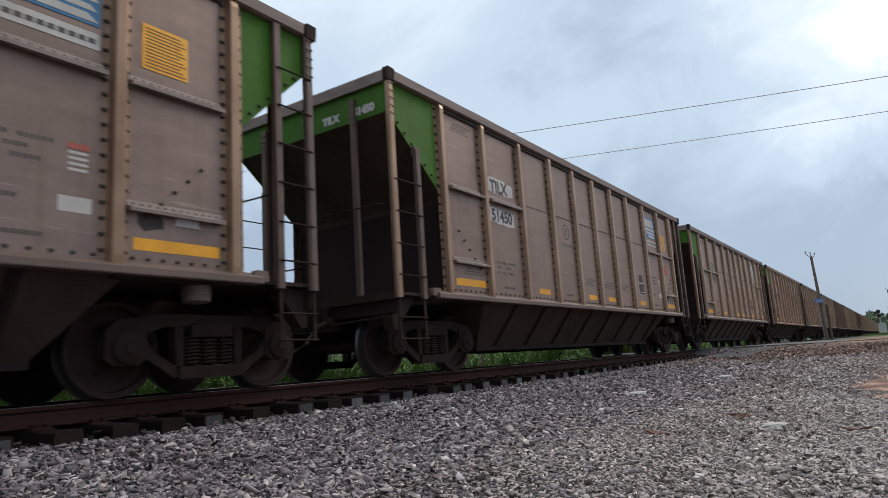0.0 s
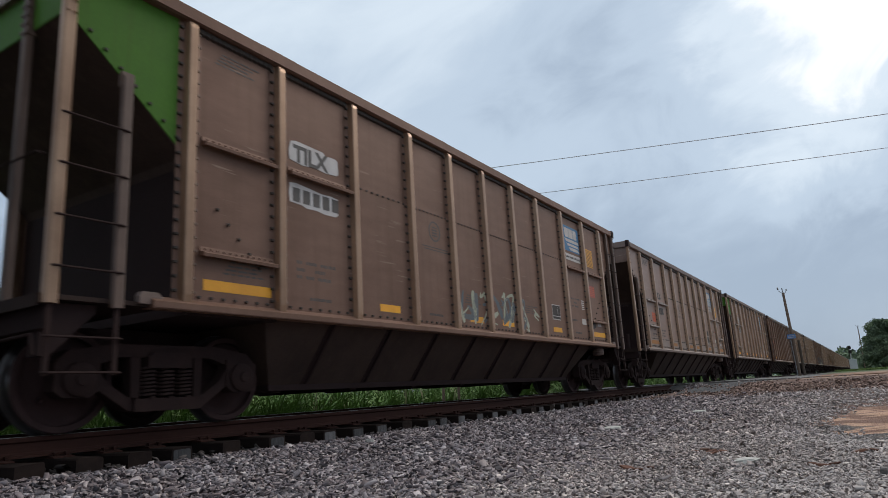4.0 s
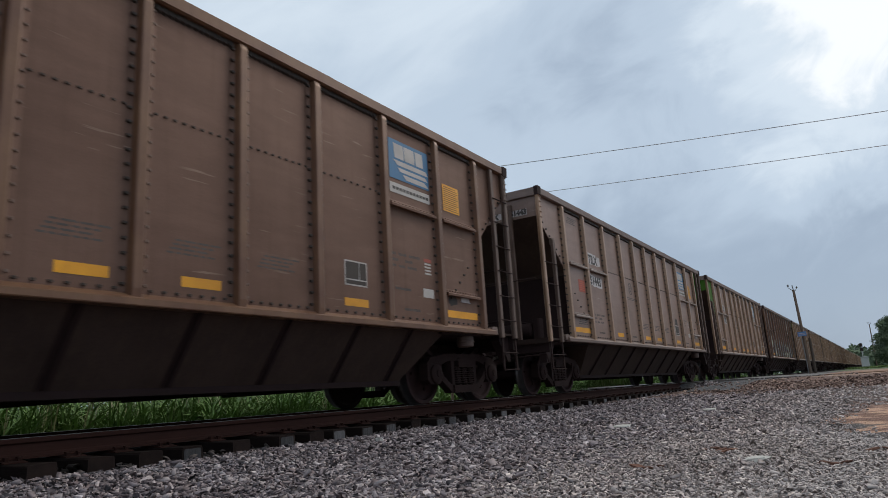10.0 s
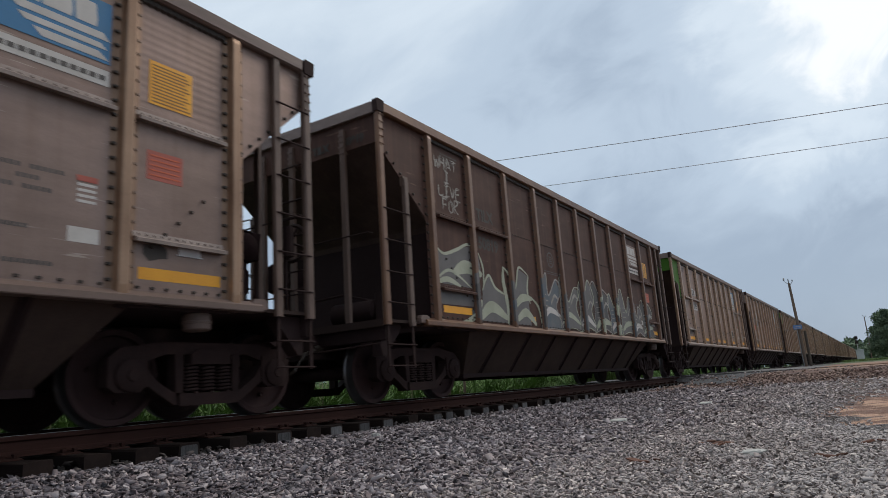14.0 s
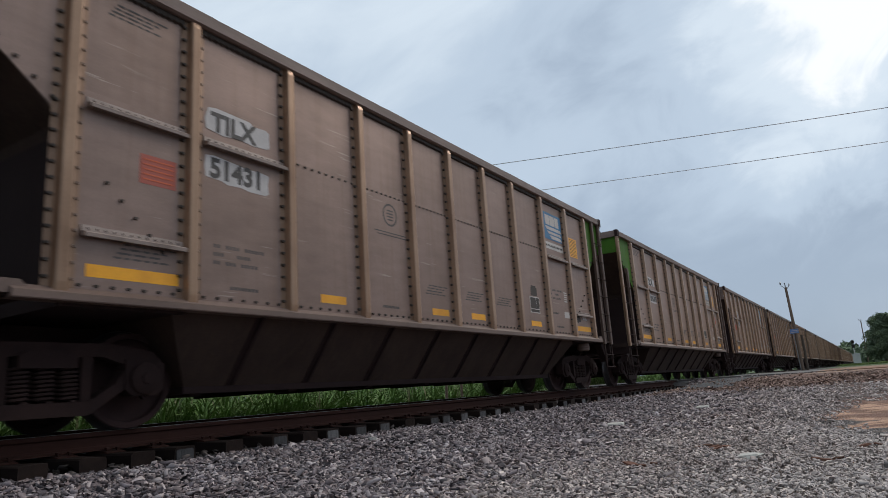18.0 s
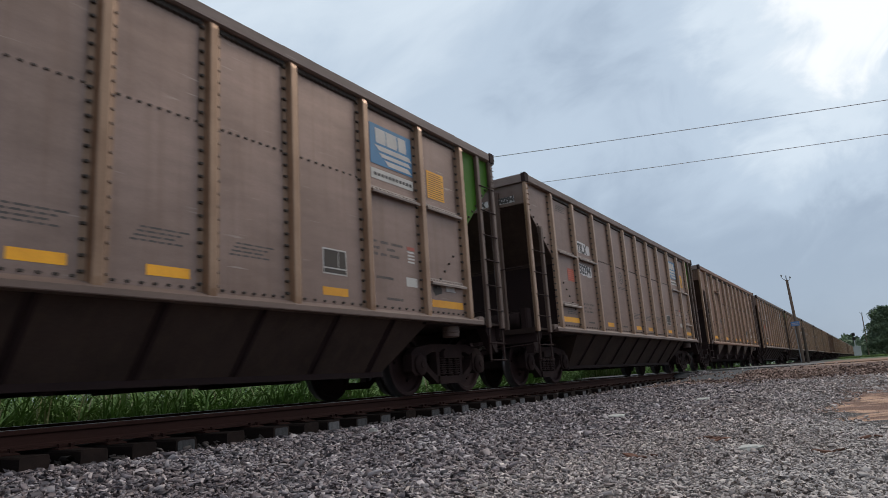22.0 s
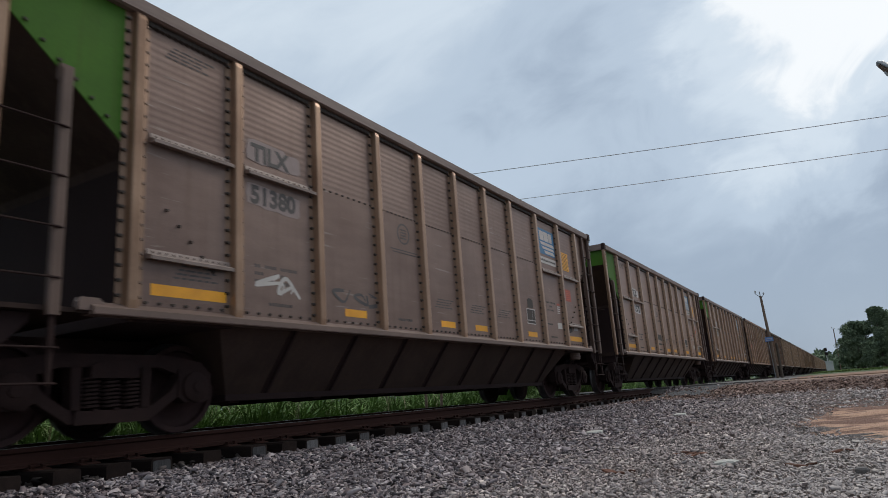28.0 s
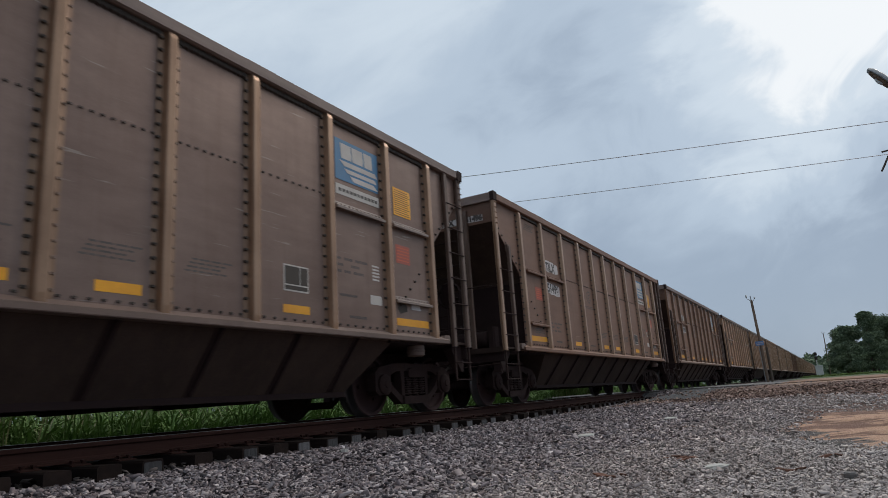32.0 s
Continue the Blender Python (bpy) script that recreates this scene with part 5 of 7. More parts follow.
    for k in range(4):
        s.box(0, 0.002, -0.07, 0.07, -0.08 + 0.044 * k, -0.06 + 0.044 * k)
    s.box(0, 0.002, -0.36, 0.36, -0.27, -0.255)
    s.box(0, 0.002, -0.30, 0.42, -0.31, -0.295)
    keep("round_emblem", s, "faint")
    s = Shape().box(0, 0.002, 0.018, 0.27, 0.085, 0.302)
    s.box(0, 0.002, 0.285, 0.412, 0.085, 0.302)
    s.box(0, 0.002, 0.018, 0.412, 0.018, 0.068)
    keep("box_marks", s, "bolt")
    s = Shape().box(0, 0.002, 0.05, 0.33, 0.0, 0.17).box(0, 0.002, 0.09, 0.28, 0.17, 0.20)
    keep("dark_stencil", s, "bolt")
    s = Shape()
    for k in range(5):
        s.box(0, 0.002, 0, 0.16, 0.048 * k, 0.024 + 0.048 * k)
    keep("stripe_label", s, "white")
    keep("stripe_label_head", Shape().box(0, 0.002, -0.01, 0.17, 0.185, 0.235), "red")
    s = Shape()
    for k in range(5):
        s.box(0, 0.002, 0.17 * k, 0.17 * k + 0.12, 0, 0.17)
    keep("number_bars", s, "faint")
    keep("card_holder", Shape().box(0, 0.006, 0, 0.24, 0, 0.075).box(0, 0.012, -0.02, 0.26, -0.012, 0.0), "patch")
    ring = [(0.0, 0.13 * (1 + 0.3 * math.sin(3.1 * k)) * math.cos(k * 0.5236), 0.09 * (1 + 0.3 * math.cos(2.3 * k)) * math.sin(k * 0.5236)) for k in range(12)]
    keep("oil_blot", Shape().add(ring, [tuple(range(12))]), "bolt")


car_meshes()


def stroke(points, width):
    """A flat band of paint along a smooth line of (u, z) points; its ends taper."""
    s, n = Shape(), len(points) - 1
    line = []
    for i in range(n):
        p0, p1, p2, p3 = (points[max(0, min(n, j))] for j in (i - 1, i, i + 1, i + 2))
        for k in range(8):
            t = k / 8
            line.append(tuple(0.5 * (2 * b + (c - a) * t + (2 * a - 5 * b + 4 * c - d) * t * t + (3 * b - a - 3 * c + d) * t ** 3) for a, b, c, d in zip(p0, p1, p2, p3)))
    line.append(points[-1])
    pts, m = [], len(line)
    for i, (y, z) in enumerate(line):
        dy, dz = line[min(i + 1, m - 1)][0] - line[max(i - 1, 0)][0], line[min(i + 1, m - 1)][1] - line[max(i - 1, 0)][1]
        d = math.hypot(dy, dz) or 1.0
        w = width * (0.35 + 0.65 * math.sin(math.pi * i / (m - 1))) / 2
        pts += [(0, y - dz / d * w, z + dy / d * w), (0, y + dz / d * w, z - dy / d * w)]
    return s.add(pts, [(2 * i, 2 * i + 2, 2 * i + 3, 2 * i + 1) for i in range(m - 1)])


def blob(points):
    return Shape().add([(0, y, z) for y, z in points], [tuple(range(len(points)))])


def graffiti(car):
    """A mural of pale outlined letters, grey inside, sprayed over panels and posts."""
    rnd = random.Random(11)
    state = [0]

    def fill(points, mat="spray_grey"):
        state[0] += 1
        piece("sprayed_letter", blob([(along(y), z) for y, z in points]).mesh("sprayed_letter", M[mat]), car, (SKIN + 0.0086 + 0.0004 * (state[0] % 4), 0, 0), label="sprayed grey letter filling")

    def band(points, width, mat="spray_pale"):
        state[0] += 1
        piece("sprayed_outline", stroke([(along(y), z) for y, z in points], width).mesh("sprayed_outline", M[mat]), car, (SKIN + 0.0115 + 0.0004 * (state[0] % 6), 0, 0), label="pale sprayed outline")

    fill([(1.16, 2.32), (1.5, 2.18), (1.9, 2.34), (2.3, 2.44), (2.55, 2.3), (2.62, 1.95), (2.2, 1.72), (1.2, 1.72)])
    fill([(1.2, 1.7), (2.2, 1.7), (2.55, 1.62), (2.5, 1.42), (1.22, 1.40)])
    fill([(2.2, 1.38), (2.6, 1.42), (2.5, 1.2), (2.2, 1.18)], "spray_blue")
    band([(1.16, 2.34), (1.42, 2.20), (1.8, 2.30), (2.2, 2.45), (2.5, 2.40)], 0.055)
    band([(1.7, 1.92), (2.1, 2.06), (2.62, 1.98)], 0.22)
    band([(1.15, 1.74), (1.6, 1.95), (2.25, 1.72)], 0.05)
    band([(1.15, 1.70), (1.5, 1.80), (1.9, 1.72)], 0.09)
    band([(1.13, 2.33), (1.18, 2.0), (1.12, 1.6), (1.22, 1.14)], 0.09)
    band([(1.22, 1.16), (1.8, 1.10), (2.4, 1.32), (2.56, 1.55)], 0.10)
    band([(2.55, 2.35), (2.68, 2.1), (2.66, 1.8)], 0.05)
    fill([(2.62, 1.72), (2.86, 1.98), (3.1, 1.8), (3.5, 1.66), (3.52, 1.2), (2.5, 1.2)])
    band([(2.6, 1.72), (2.86, 2.0), (3.1, 1.8), (3.5, 1.70)], 0.06)
    band([(2.45, 1.22), (2.9, 1.46), (3.5, 1.28)], 0.2)
    band([(3.46, 2.22), (3.42, 1.95), (3.52, 1.55), (3.5, 1.18)], 0.12)
    band([(3.48, 2.2), (3.66, 2.1), (3.8, 1.92), (3.74, 1.5)], 0.07)
    fill([(3.75, 1.6), (4.1, 2.25), (4.5, 2.15), (4.45, 1.55), (4.5, 1.2), (3.8, 1.2)])
    band([(3.75, 1.62), (3.95, 1.95), (4.12, 2.28), (4.52, 2.16)], 0.05)
    band([(4.52, 2.16), (4.42, 1.85), (4.52, 1.62)], 0.06)
    band([(3.76, 1.48), (4.15, 1.70), (4.62, 1.72)], 0.15)
    band([(3.85, 1.26), (4.3, 1.44), (4.72, 1.22)], 0.16)
    band([(4.62, 1.72), (4.9, 1.55), (4.98, 1.2)], 0.07)
    u, n = 4.95, 0
    while u < 12.9:
        w = rnd.uniform(0.85, 1.3)
        h = rnd.uniform(0.95, 1.3) if u < 10 else rnd.uniform(0.8, 1.1)
        z0 = 1.16
        lean = rnd.uniform(-0.15, 0.2)
        a = [(u + rnd.uniform(-0.05, 0.1), z0), (u + w * 0.10, z0 + h * 0.45), (u + w * 0.05 + lean, z0 + h * 0.8), (u + w * 0.25 + lean, z0 + h), (u + w * 0.45, z0 + h * rnd.uniform(0.45, 0.75)),
             (u + w * 0.7 + lean, z0 + h * rnd.uniform(0.75, 1.05)), (u + w + lean * 0.5, z0 + h * 0.72), (u + w * 0.8, z0 + h * 0.42), (u + w * 1.04, z0 + 0.04), (u + w * 0.55, z0 + rnd.uniform(0.0, 0.14))]
        fill(a, ("spray_blue", "spray_grey", "spray_grey", "spray_dark")[n % 4])
        band(a + [a[0]], rnd.uniform(0.028, 0.045), "spray_pale" if n % 3 else "spray_dull")
        # broad swooshes and short dashes inside the letter
        band([(u + w * 0.12, z0 + h * 0.12), (u + w * 0.45, z0 + h * rnd.uniform(0.25, 0.4)), (u + w * 0.95, z0 + h * rnd.uniform(0.08, 0.3))], rnd.uniform(0.12, 0.2), "spray_pale" if n % 2 else "white")
        band([(u + w * 0.55, z0 + h * 0.45), (u + w * 0.75, z0 + h * 0.62), (u + w * 0.92, z0 + h * 0.55)], rnd.uniform(0.05, 0.10), "spray_dull")
        for k in range(4):
            z = z0 + h * (0.30 + 0.1 * k)
            band([(u + w * 0.18, z), (u + w * 0.32, z + 0.012), (u + w * rnd.uniform(0.36, 0.5), z)], 0.022, "spray_dull")
        u += w * 0.9
        n += 1
    # the paint runs on over the posts
    for u in BUILT[4:-3]:
        z = 1.19
        top = rnd.uniform(1.95, 2.2) if u < 10 else rnd.uniform(1.8, 2.0)
        while z < top - 0.1:
            up = min(top, z + rnd.uniform(0.14, 0.42))
            tone = rnd.choice(("spray_grey", "spray_grey", "spray_blue", "spray_pale", "spray_dark"))
            d = rnd.uniform(-0.07, 0.07)
            prof = ((-0.066, 0.020), (-0.053, 0.076), (-0.040, 0.083), (0.040, 0.083), (0.053, 0.076), (0.066, 0.020))
            pts = [(SKIN + x, y, zz + d * y / 0.07) for zz in (z, up) for y, x in prof]
            piece("sprayed_post", Shape().add(pts, [(i, i + 1, 7 + i, 6 + i) for i in range(5)]).mesh("sprayed_post", M[tone]), car, (0, seat(u), 0), label="spray paint over a post")
            z = up
    for k in range(16):
        u = 1.6 + 0.72 * k
        band([(u, 1.14), (u + 0.2, 1.125), (u + rnd.uniform(0.3, 0.55), 1.14)], rnd.uniform(0.03, 0.06), "spray_dull")
    # words sprayed in the upper bay
    font = {"W": [[(0, 1), (0.25, 0), (0.5, 0.7), (0.75, 0), (1, 1)]], "H": [[(0.05, 1), (0, 0)], [(0.9, 1), (0.85, 0)], [(0, 0.5), (0.9, 0.55)]], "A": [[(0, 0), (0.5, 1), (1, 0)], [(0.2, 0.4), (0.85, 0.42)]],
            "T": [[(0, 0.95), (1, 1)], [(0.5, 1), (0.45, 0)]], "I": [[(0.1, 1), (0.9, 1)], [(0.5, 1), (0.5, 0)], [(0.0, 0), (1, 0.05)]], "L": [[(0.1, 1), (0.0, 0), (0.9, 0.08)]], "V": [[(0, 1), (0.45, 0), (1, 1)]],
            "E": [[(0.9, 1), (0.1, 0.95), (0.0, 0), (0.9, 0.05)], [(0.05, 0.5), (0.75, 0.55)]], "F": [[(1.0, 1), (0.1, 0.95), (0, 0)], [(0.05, 0.5), (0.8, 0.55)]],
            "O": [[(0.5, 1), (0.05, 0.6), (0.2, 0.05), (0.8, 0.05), (0.95, 0.6), (0.5, 1)]], "R": [[(0, 0), (0.1, 1), (0.85, 0.8), (0.1, 0.5), (1.0, -0.1)]]}
    for word, u, z in (("WHAT", 1.34, 3.62), ("I", 1.62, 3.40), ("LIVE", 1.42, 3.16), ("FOR", 1.52, 2.93)):
        s = Shape()
        for n, ch in enumerate(word):
            for line in font[ch]:
                for again in (0.0, 0.016):
                    one = stroke([(along(u + again + 0.175 * n + 0.135 * a + rnd.uniform(-0.014, 0.014)), z + 0.19 * b + rnd.uniform(-0.025, 0.025)) for a, b in line], 0.02)
                    s.add(one.v, one.f)
        piece("scrawl", s.mesh("scrawl", M["spray_dull"]), car, (SKIN + 0.004, 0, 0), label="thin sprayed handwriting")


def tag_scrawl(car, u0, u1, z0, mat, seed, high=0.42, wide=0.045):
    rnd = random.Random(seed)
    u = u0
    while u < u1:
        pts = [(along(u + rnd.uniform(-0.1, 0.35)), z0 + rnd.uniform(0, high)) for _ in range(6)]
        piece("sprayed_tag", stroke(pts, wide).mesh("sprayed_tag", M[mat]), car, (SKIN + 0.0075, 0, 0), label="sprayed graffiti tag")
        u += 0.36


def make_truck(car, u, full):
    truck = piece("truck", C["bolster"], car, (0, seat(u), 0))
    for sx in (1, -1):
        fr = piece("side_frame", C["side_frame"], truck)
        fr.rotation_euler = (0, 0, 0 if sx > 0 else math.pi)
        if full and sx > 0:
            for dy in (-0.2, 0.0, 0.2):
                piece("spring", C["spring"], truck, (1.02, dy, 0))
        for dy in (-0.889, 0.889):
            if sx > 0 or full:
                cap = piece("bearing_cap", C["bearing_cap"], truck, (sx * 1.06, dy, WHEEL))
                cap.rotation_euler = (0, 0, 0 if sx > 0 else math.pi)
    for dy in (-0.889, 0.889):
        w = new("wheelset", C["wheelset"])
        w.parent = truck
        w.matrix_parent_inverse = Matrix.Translation((0, dy, WHEEL))
        WHEELSETS.append(w)


WHEELSETS = []
CARS = []


def flange(post, paint):
    """The flat edges of a post carry the given colour."""
    post.material_slots[1].link = "OBJECT"
    post.material_slots[1].material = paint


def make_car(k, skin="grey", post="post", front="", back="", number="", patch=False, red_front="", red_back=True, logo=True, full=True, chutes=False, label="", yellow="yellow", ends=False, ridged=False):
    """One hopper car; k counts the cars from the one at the camera."""
    car = empty("hopper_car")
    tagged(car, label, "hopper car", "cars of the coal train")
    CARS.append((k, car))
    paint, pm = M[skin], M["post_gold" if post == "post" else post]
    stencil = M["black"] if skin != "brown" else M["bolt"]
    wide = "_wide" if k == 3 else ""
    edge = M["flange"] if pm == M["post_gold"] and skin != "dusk" else paint
    for u in WIDE_POSTS if wide else BUILT[3:-2]:
        p = piece("side_post", C["side_post"], car, (0, seat(u), 0), pm)
        flange(p, edge)
        if full:
            p = piece("side_post", C["side_post"], car, (0, seat(u), 0), pm)
            p.rotation_euler = (0, 0, math.pi)
            flange(p, edge)
    if full:
        for i, (a, b) in enumerate(zip(POSTS, POSTS[1:])):
            mid = along((a + b) / 2)
            piece("upper_panel", C[("ridged_panel_%d" if ridged else "upper_panel_%d") % i], car, (0, mid, 0), paint)
            piece("lower_panel", C["lower_panel_%d" % i], car, (0, mid, 0), paint)
        piece("riveting", C["riveting" + wide], car, label="dark bolt heads and a painted shadow band under the chord")["kind"] = "stuff"
        piece("riveting", C["painted_riveting" + wide], car, label="rows of painted bolt heads")["kind"] = "stuff"
    else:
        piece("side_sheet", C["near_side_sheet"], car, mat=paint)
    piece("side_sheet", C["far_side_sheet"], car, mat=paint)
    for sx in (0, math.pi):
        for key in ("top_chord", "side_sill"):
            o = piece(key, C[key], car, mat=pm if post != "post" else paint if skin in ("dusk", "brown") else None)
            o.rotation_euler = (0, 0, sx)
    if not chutes:
        ends_at, nexts_at, high, low_at = ((1.86, 12.87), (3.24, 11.51), 2.61, 1.82) if wide else ((1.91, 12.92), (3.17, 11.66), 2.79, 1.64)
        for u in ends_at:
            for z in (high, low_at):
                piece("stiffener_rib", C["rib_end"], car, (0, seat(u), z), paint if skin in ("brown", "dusk") else None)
        for u in nexts_at:
            piece("stiffener_rib", C["rib_next"], car, (0, seat(u), high), paint if skin in ("brown", "dusk") else None)
    else:
        piece("stiffener_rib", C["rib_end"], car, (0, seat(3.24), 3.35), paint)
    for tag, e, tone in (("a", -1, front), ("b", 1, back)):
        end_paint = M[tone] if tone else paint
        for side in ("n", "f"):
            piece("gusset_panel", C["gusset_" + tag + side], car, mat=end_paint, label="green gusset panel" if tone == "green" else "")
            piece("corner_post", C["corner_post_" + tag + side], car, mat=pm if e < 0 else M["ladder"])
            if full:
                piece("ladder_stile", C["ladder_stile_" + tag + side], car, mat=M["ladder"])
                for j in range(2):
                    piece("step_hanger", C["step_hanger_%s%s%d" % (tag, side, j)], car)
                for z in (0.48, 0.76, 1.32, 1.74, 2.18, 2.62, 3.06, 3.50) if side == "n" else (0.48, 1.32, 1.74, 2.18, 2.62, 3.06):
                    if z < 3.0 or e > 0:
                        piece("rung", C["rung_" + tag + side], car, (0, 0, z))
        piece("end_sheet", C["end_sheet_" + tag], car, mat=end_paint, label="green end sheet" if tone == "green" else "")
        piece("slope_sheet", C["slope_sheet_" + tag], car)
        piece("transverse_sill", C["transverse_sill_" + tag], car)
        piece("end_beam", C["end_beam"], car, (0, e * (HALF - 0.02), 0), M["chord"])
        piece("end_platform", C["end_platform_" + tag], car)
        piece("end_sill", C["end_sill_" + tag], car)
        piece("coupler", C["coupler_" + tag], car)
        if full:
            piece("corner_cap", C["corner_cap"], car, (0, e * (HALF - 0.0), 0))
            piece("corner_bracket", C["corner_bracket_" + tag], car)
            geared = (e > 0) == (front == "green")
            # end posts take the darker brown in place of shade between the cars
            for x in (0.72 * e, 0.10 * e, -0.93 * e) if geared else (-0.93, 0.93):
                piece("end_post", C["end_post_" + tag], car, (x, 0, 0), M["ladder"])
            piece("air_hose", C["air_hose_" + tag], car)
            piece("uncoupling_lever", C["uncoupling_lever_" + tag], car)
            piece("grab_iron", C["grab_iron_" + tag], car, (0.85, 0, 2.30))
            piece("grab_iron", C["grab_iron_" + tag], car, (-0.4, 0, 1.62))
            for z in (1.40, 1.62, 1.84, 2.06, 2.28, 2.50, 2.94) if geared else ():
                piece("end_rung", C["end_rung_" + tag], car, (1.21 * e, 0, z))
            piece("lifting_lug", C["lifting_lug_" + tag], car)
    if full:
        turned = math.pi if front == "green" else 0.0
        for name, words in (("brake_reservoir", "black brake valve and reservoir on a bracket"), ("brake_cylinder", ""), ("hand_brake", "dark hand brake wheel and chain box")):
            piece(name, C[name], car, label=words).rotation_euler = (0, 0, turned)
        piece("retainer_box", C["retainer_box"], car)
    if chutes:
        piece("chute_body", C["chute_body"], car)
        for u in (2.98, 5.27, 7.60, 9.86, 12.1):
            chute = piece("hopper_chute", C["hopper_chute"], car, (0, seat(u), 0), label="pointed plate over a discharge chute")
            for key in ("chute_bar_a", "chute_bar_b"):
                piece("chute_bar", C[key], chute)
            piece("chute_gate", C["chute_gate"], chute)
        piece("centre_sill", C["centre_sill"], car)
    else:
        for side in ("n", "f"):
            piece("hopper_side", C["hopper_side_" + side], car)
            piece("hopper_ledge", C["hopper_ledge_" + side], car)
        for tag in "ab":
            piece("hopper_end", C["hopper_end_" + tag], car)
        piece("centre_sill", C["centre_sill"], car)
        for u in (3.65, 5.15, 6.65, 8.15, 9.65, 11.15):
            piece("hopper_door", C["hopper_door"], car, (0, along(u), 0))
            if full:
                piece("door_shaft", C["door_shaft"], car, (0, along(u + 0.75 if u < 11 else 2.95), 0))
        for u in (3.35, 4.55, 5.75, 6.95, 8.15, 9.35, 10.55, 11.7) if full else ():
            piece("hopper_rib", C["hopper_rib_n"], car, (0, along(u), 0))
    for u in TRUCKS:
        make_truck(car, u, full)
    # paintwork
    sx = SKIN + 0.0042
    back_off, drop = (-0.10, -0.19) if wide else (0.0, 0.0)
    low = M[yellow]
    for u, key in ((1.48, "reflector_large"), (12.50, "reflector_large"), (4.30, "reflector"), (6.70, "reflector"), (7.86, "reflector"), (10.155, "reflector")):
        piece("reflector", C[key], car, (sx, seat(u), 1.275), low, label="amber reflector strip")
    if logo:
        panel = piece("blue_panel", C["blue_panel"], car, (SKIN - 0.0005, seat(11.18 + back_off), 3.195), M["slate"] if k == 8 else None, label="worn panel with white shapes" if k == 8 else "blue panel with white shapes")
        for j in range(3):
            piece("white_block", C["white_block_%d" % j], panel, (0.003, 0, 0))
            piece("white_bar", C["white_bar_%d" % j], panel, (0.003, 0, 0))
        strip = piece("white_strip", C["white_strip"], car, (SKIN - 0.0005, seat(11.18 + back_off), 2.98))
        piece("strip_print", C["strip_bars"], strip, (0.003, 0, 0))["kind"] = "stuff"
        notice = piece("yellow_notice", C["notice"], car, (SKIN + (0.0045 if wide else -0.0005), seat(12.56 + back_off), 2.975 + drop), label="yellow notice with rows of writing")
        piece("notice_text", C["notice_bars"], notice, (0.003, 0, 0))["kind"] = "stuff"
    if not full:
        return car
    if red_front:
        pl = piece("placard", C["placard"], car, (sx, seat(1.975 if k == 3 else 1.935), 1.97 if k == 3 else 2.20), M[red_front])
        piece("placard_text", C["placard_bars"], pl, (0.003, 0, 0), M["orange" if red_front == "red" else "red"])["kind"] = "stuff"
    if red_back:
        pl = piece("placard", C["placard"], car, (sx, seat(12.555), 2.22), M["red"])
        piece("placard_text", C["placard_bars"], pl, (0.003, 0, 0), M["orange"])["kind"] = "stuff"
    if chutes:
        for txt, u, z in (("420", 3.39, 1.96), ("57", 4.34, 2.02)):
            piece("lettering", letters(txt, 0.2, stencil), car, (sx + 0.001, seat(u), z), label="black stencilled lettering")
        piece("red_mark", Shape().prism([(0.0, 0.24), (0.34, 0.2), (0.12, 0.0)], 0, 0, 0.002).mesh("red_mark", M["red"]), car, (SKIN + 0.0, seat(4.12), 3.62), label="small red triangle")
    else:
        if patch:
            piece("number_patch", C["number_patch"], car, (SKIN - 0.0008, seat(2.66), 2.945), M["patch_dull"] if k in (1, 16) else None, label="white patch behind the lettering")
            piece("number_patch", C["number_patch_low"], car, (sx, seat(2.655), 2.43), M["patch_dull"] if k in (1, 16) else None)
        piece("lettering", letters("TILX", 0.205, stencil), car, (SKIN + 0.0022 if patch else SKIN + 0.0052 if wide else SKIN + 0.0, seat(2.72), 2.965 + drop * 1.1), label="black stencilled lettering")
        if number:
            piece("lettering", letters(number, 0.205, stencil), car, (sx + 0.003, seat(2.70), 2.455 + drop), label="black stencilled car number")
        else:
            piece("number_print", C["number_bars"], car, (sx + 0.003, seat(2.70), 2.455), label="worn unreadable number")
    piece("round_emblem", C["round_emblem"], car, (sx, seat(5.75), 2.625), label="faint round stencilled emblem")
    for key, u, z in (("text_block", 2.76, 1.51), ("text_lines", 6.55, 1.56), ("text_lines", 7.70, 1.56), ("text_lines", 8.78, 1.56), ("text_block", 11.16, 1.86), ("text_word", 11.2, 1.58), ("text_word", 11.4, 1.30), ("text_word", 2.97, 1.30), ("text_word", 5.5, 1.30), ("text_lines", 1.72, 1.44)):
        piece("stencil", C[key], car, (sx, seat(u), z))["kind"] = "stuff"
    piece("stencil", C["text_lines"], car, (SKIN - 0.001, seat(1.58), 3.72))["kind"] = "stuff"
    box = piece("label_box", C["label_box"], car, (sx, seat(10.165), 1.535), label="dark label with a white border")
    piece("label_print", C["box_marks"], box, (0.003, 0, 0))["kind"] = "stuff"
    if k in (0, 1, 3, 6, 10, 16):
        piece("dark_stencil", C["dark_stencil"], car, (sx, seat(10.19), 1.875), label="dark painted square above the label")
    piece("stripe_label", C["stripe_label"], car, (sx, seat(11.935), 1.87))
    if k % 4 != 2:
        piece("stripe_label_head", C["stripe_label_head"], car, (sx + 0.0022, seat(11.935), 1.87), label="red bar over white stripes")
    piece("small_label", C["label_small"], car, (sx, seat(11.87 + back_off), 1.525 - drop * 0.6))
    piece("card_holder", C["card_holder"], car, (sx, seat(12.91), 1.545), label="small pale card in a holder")
    piece("oil_blot", C["oil_blot"], car, (sx + 0.001, seat(12.66), 1.545), label="dark oily blot")
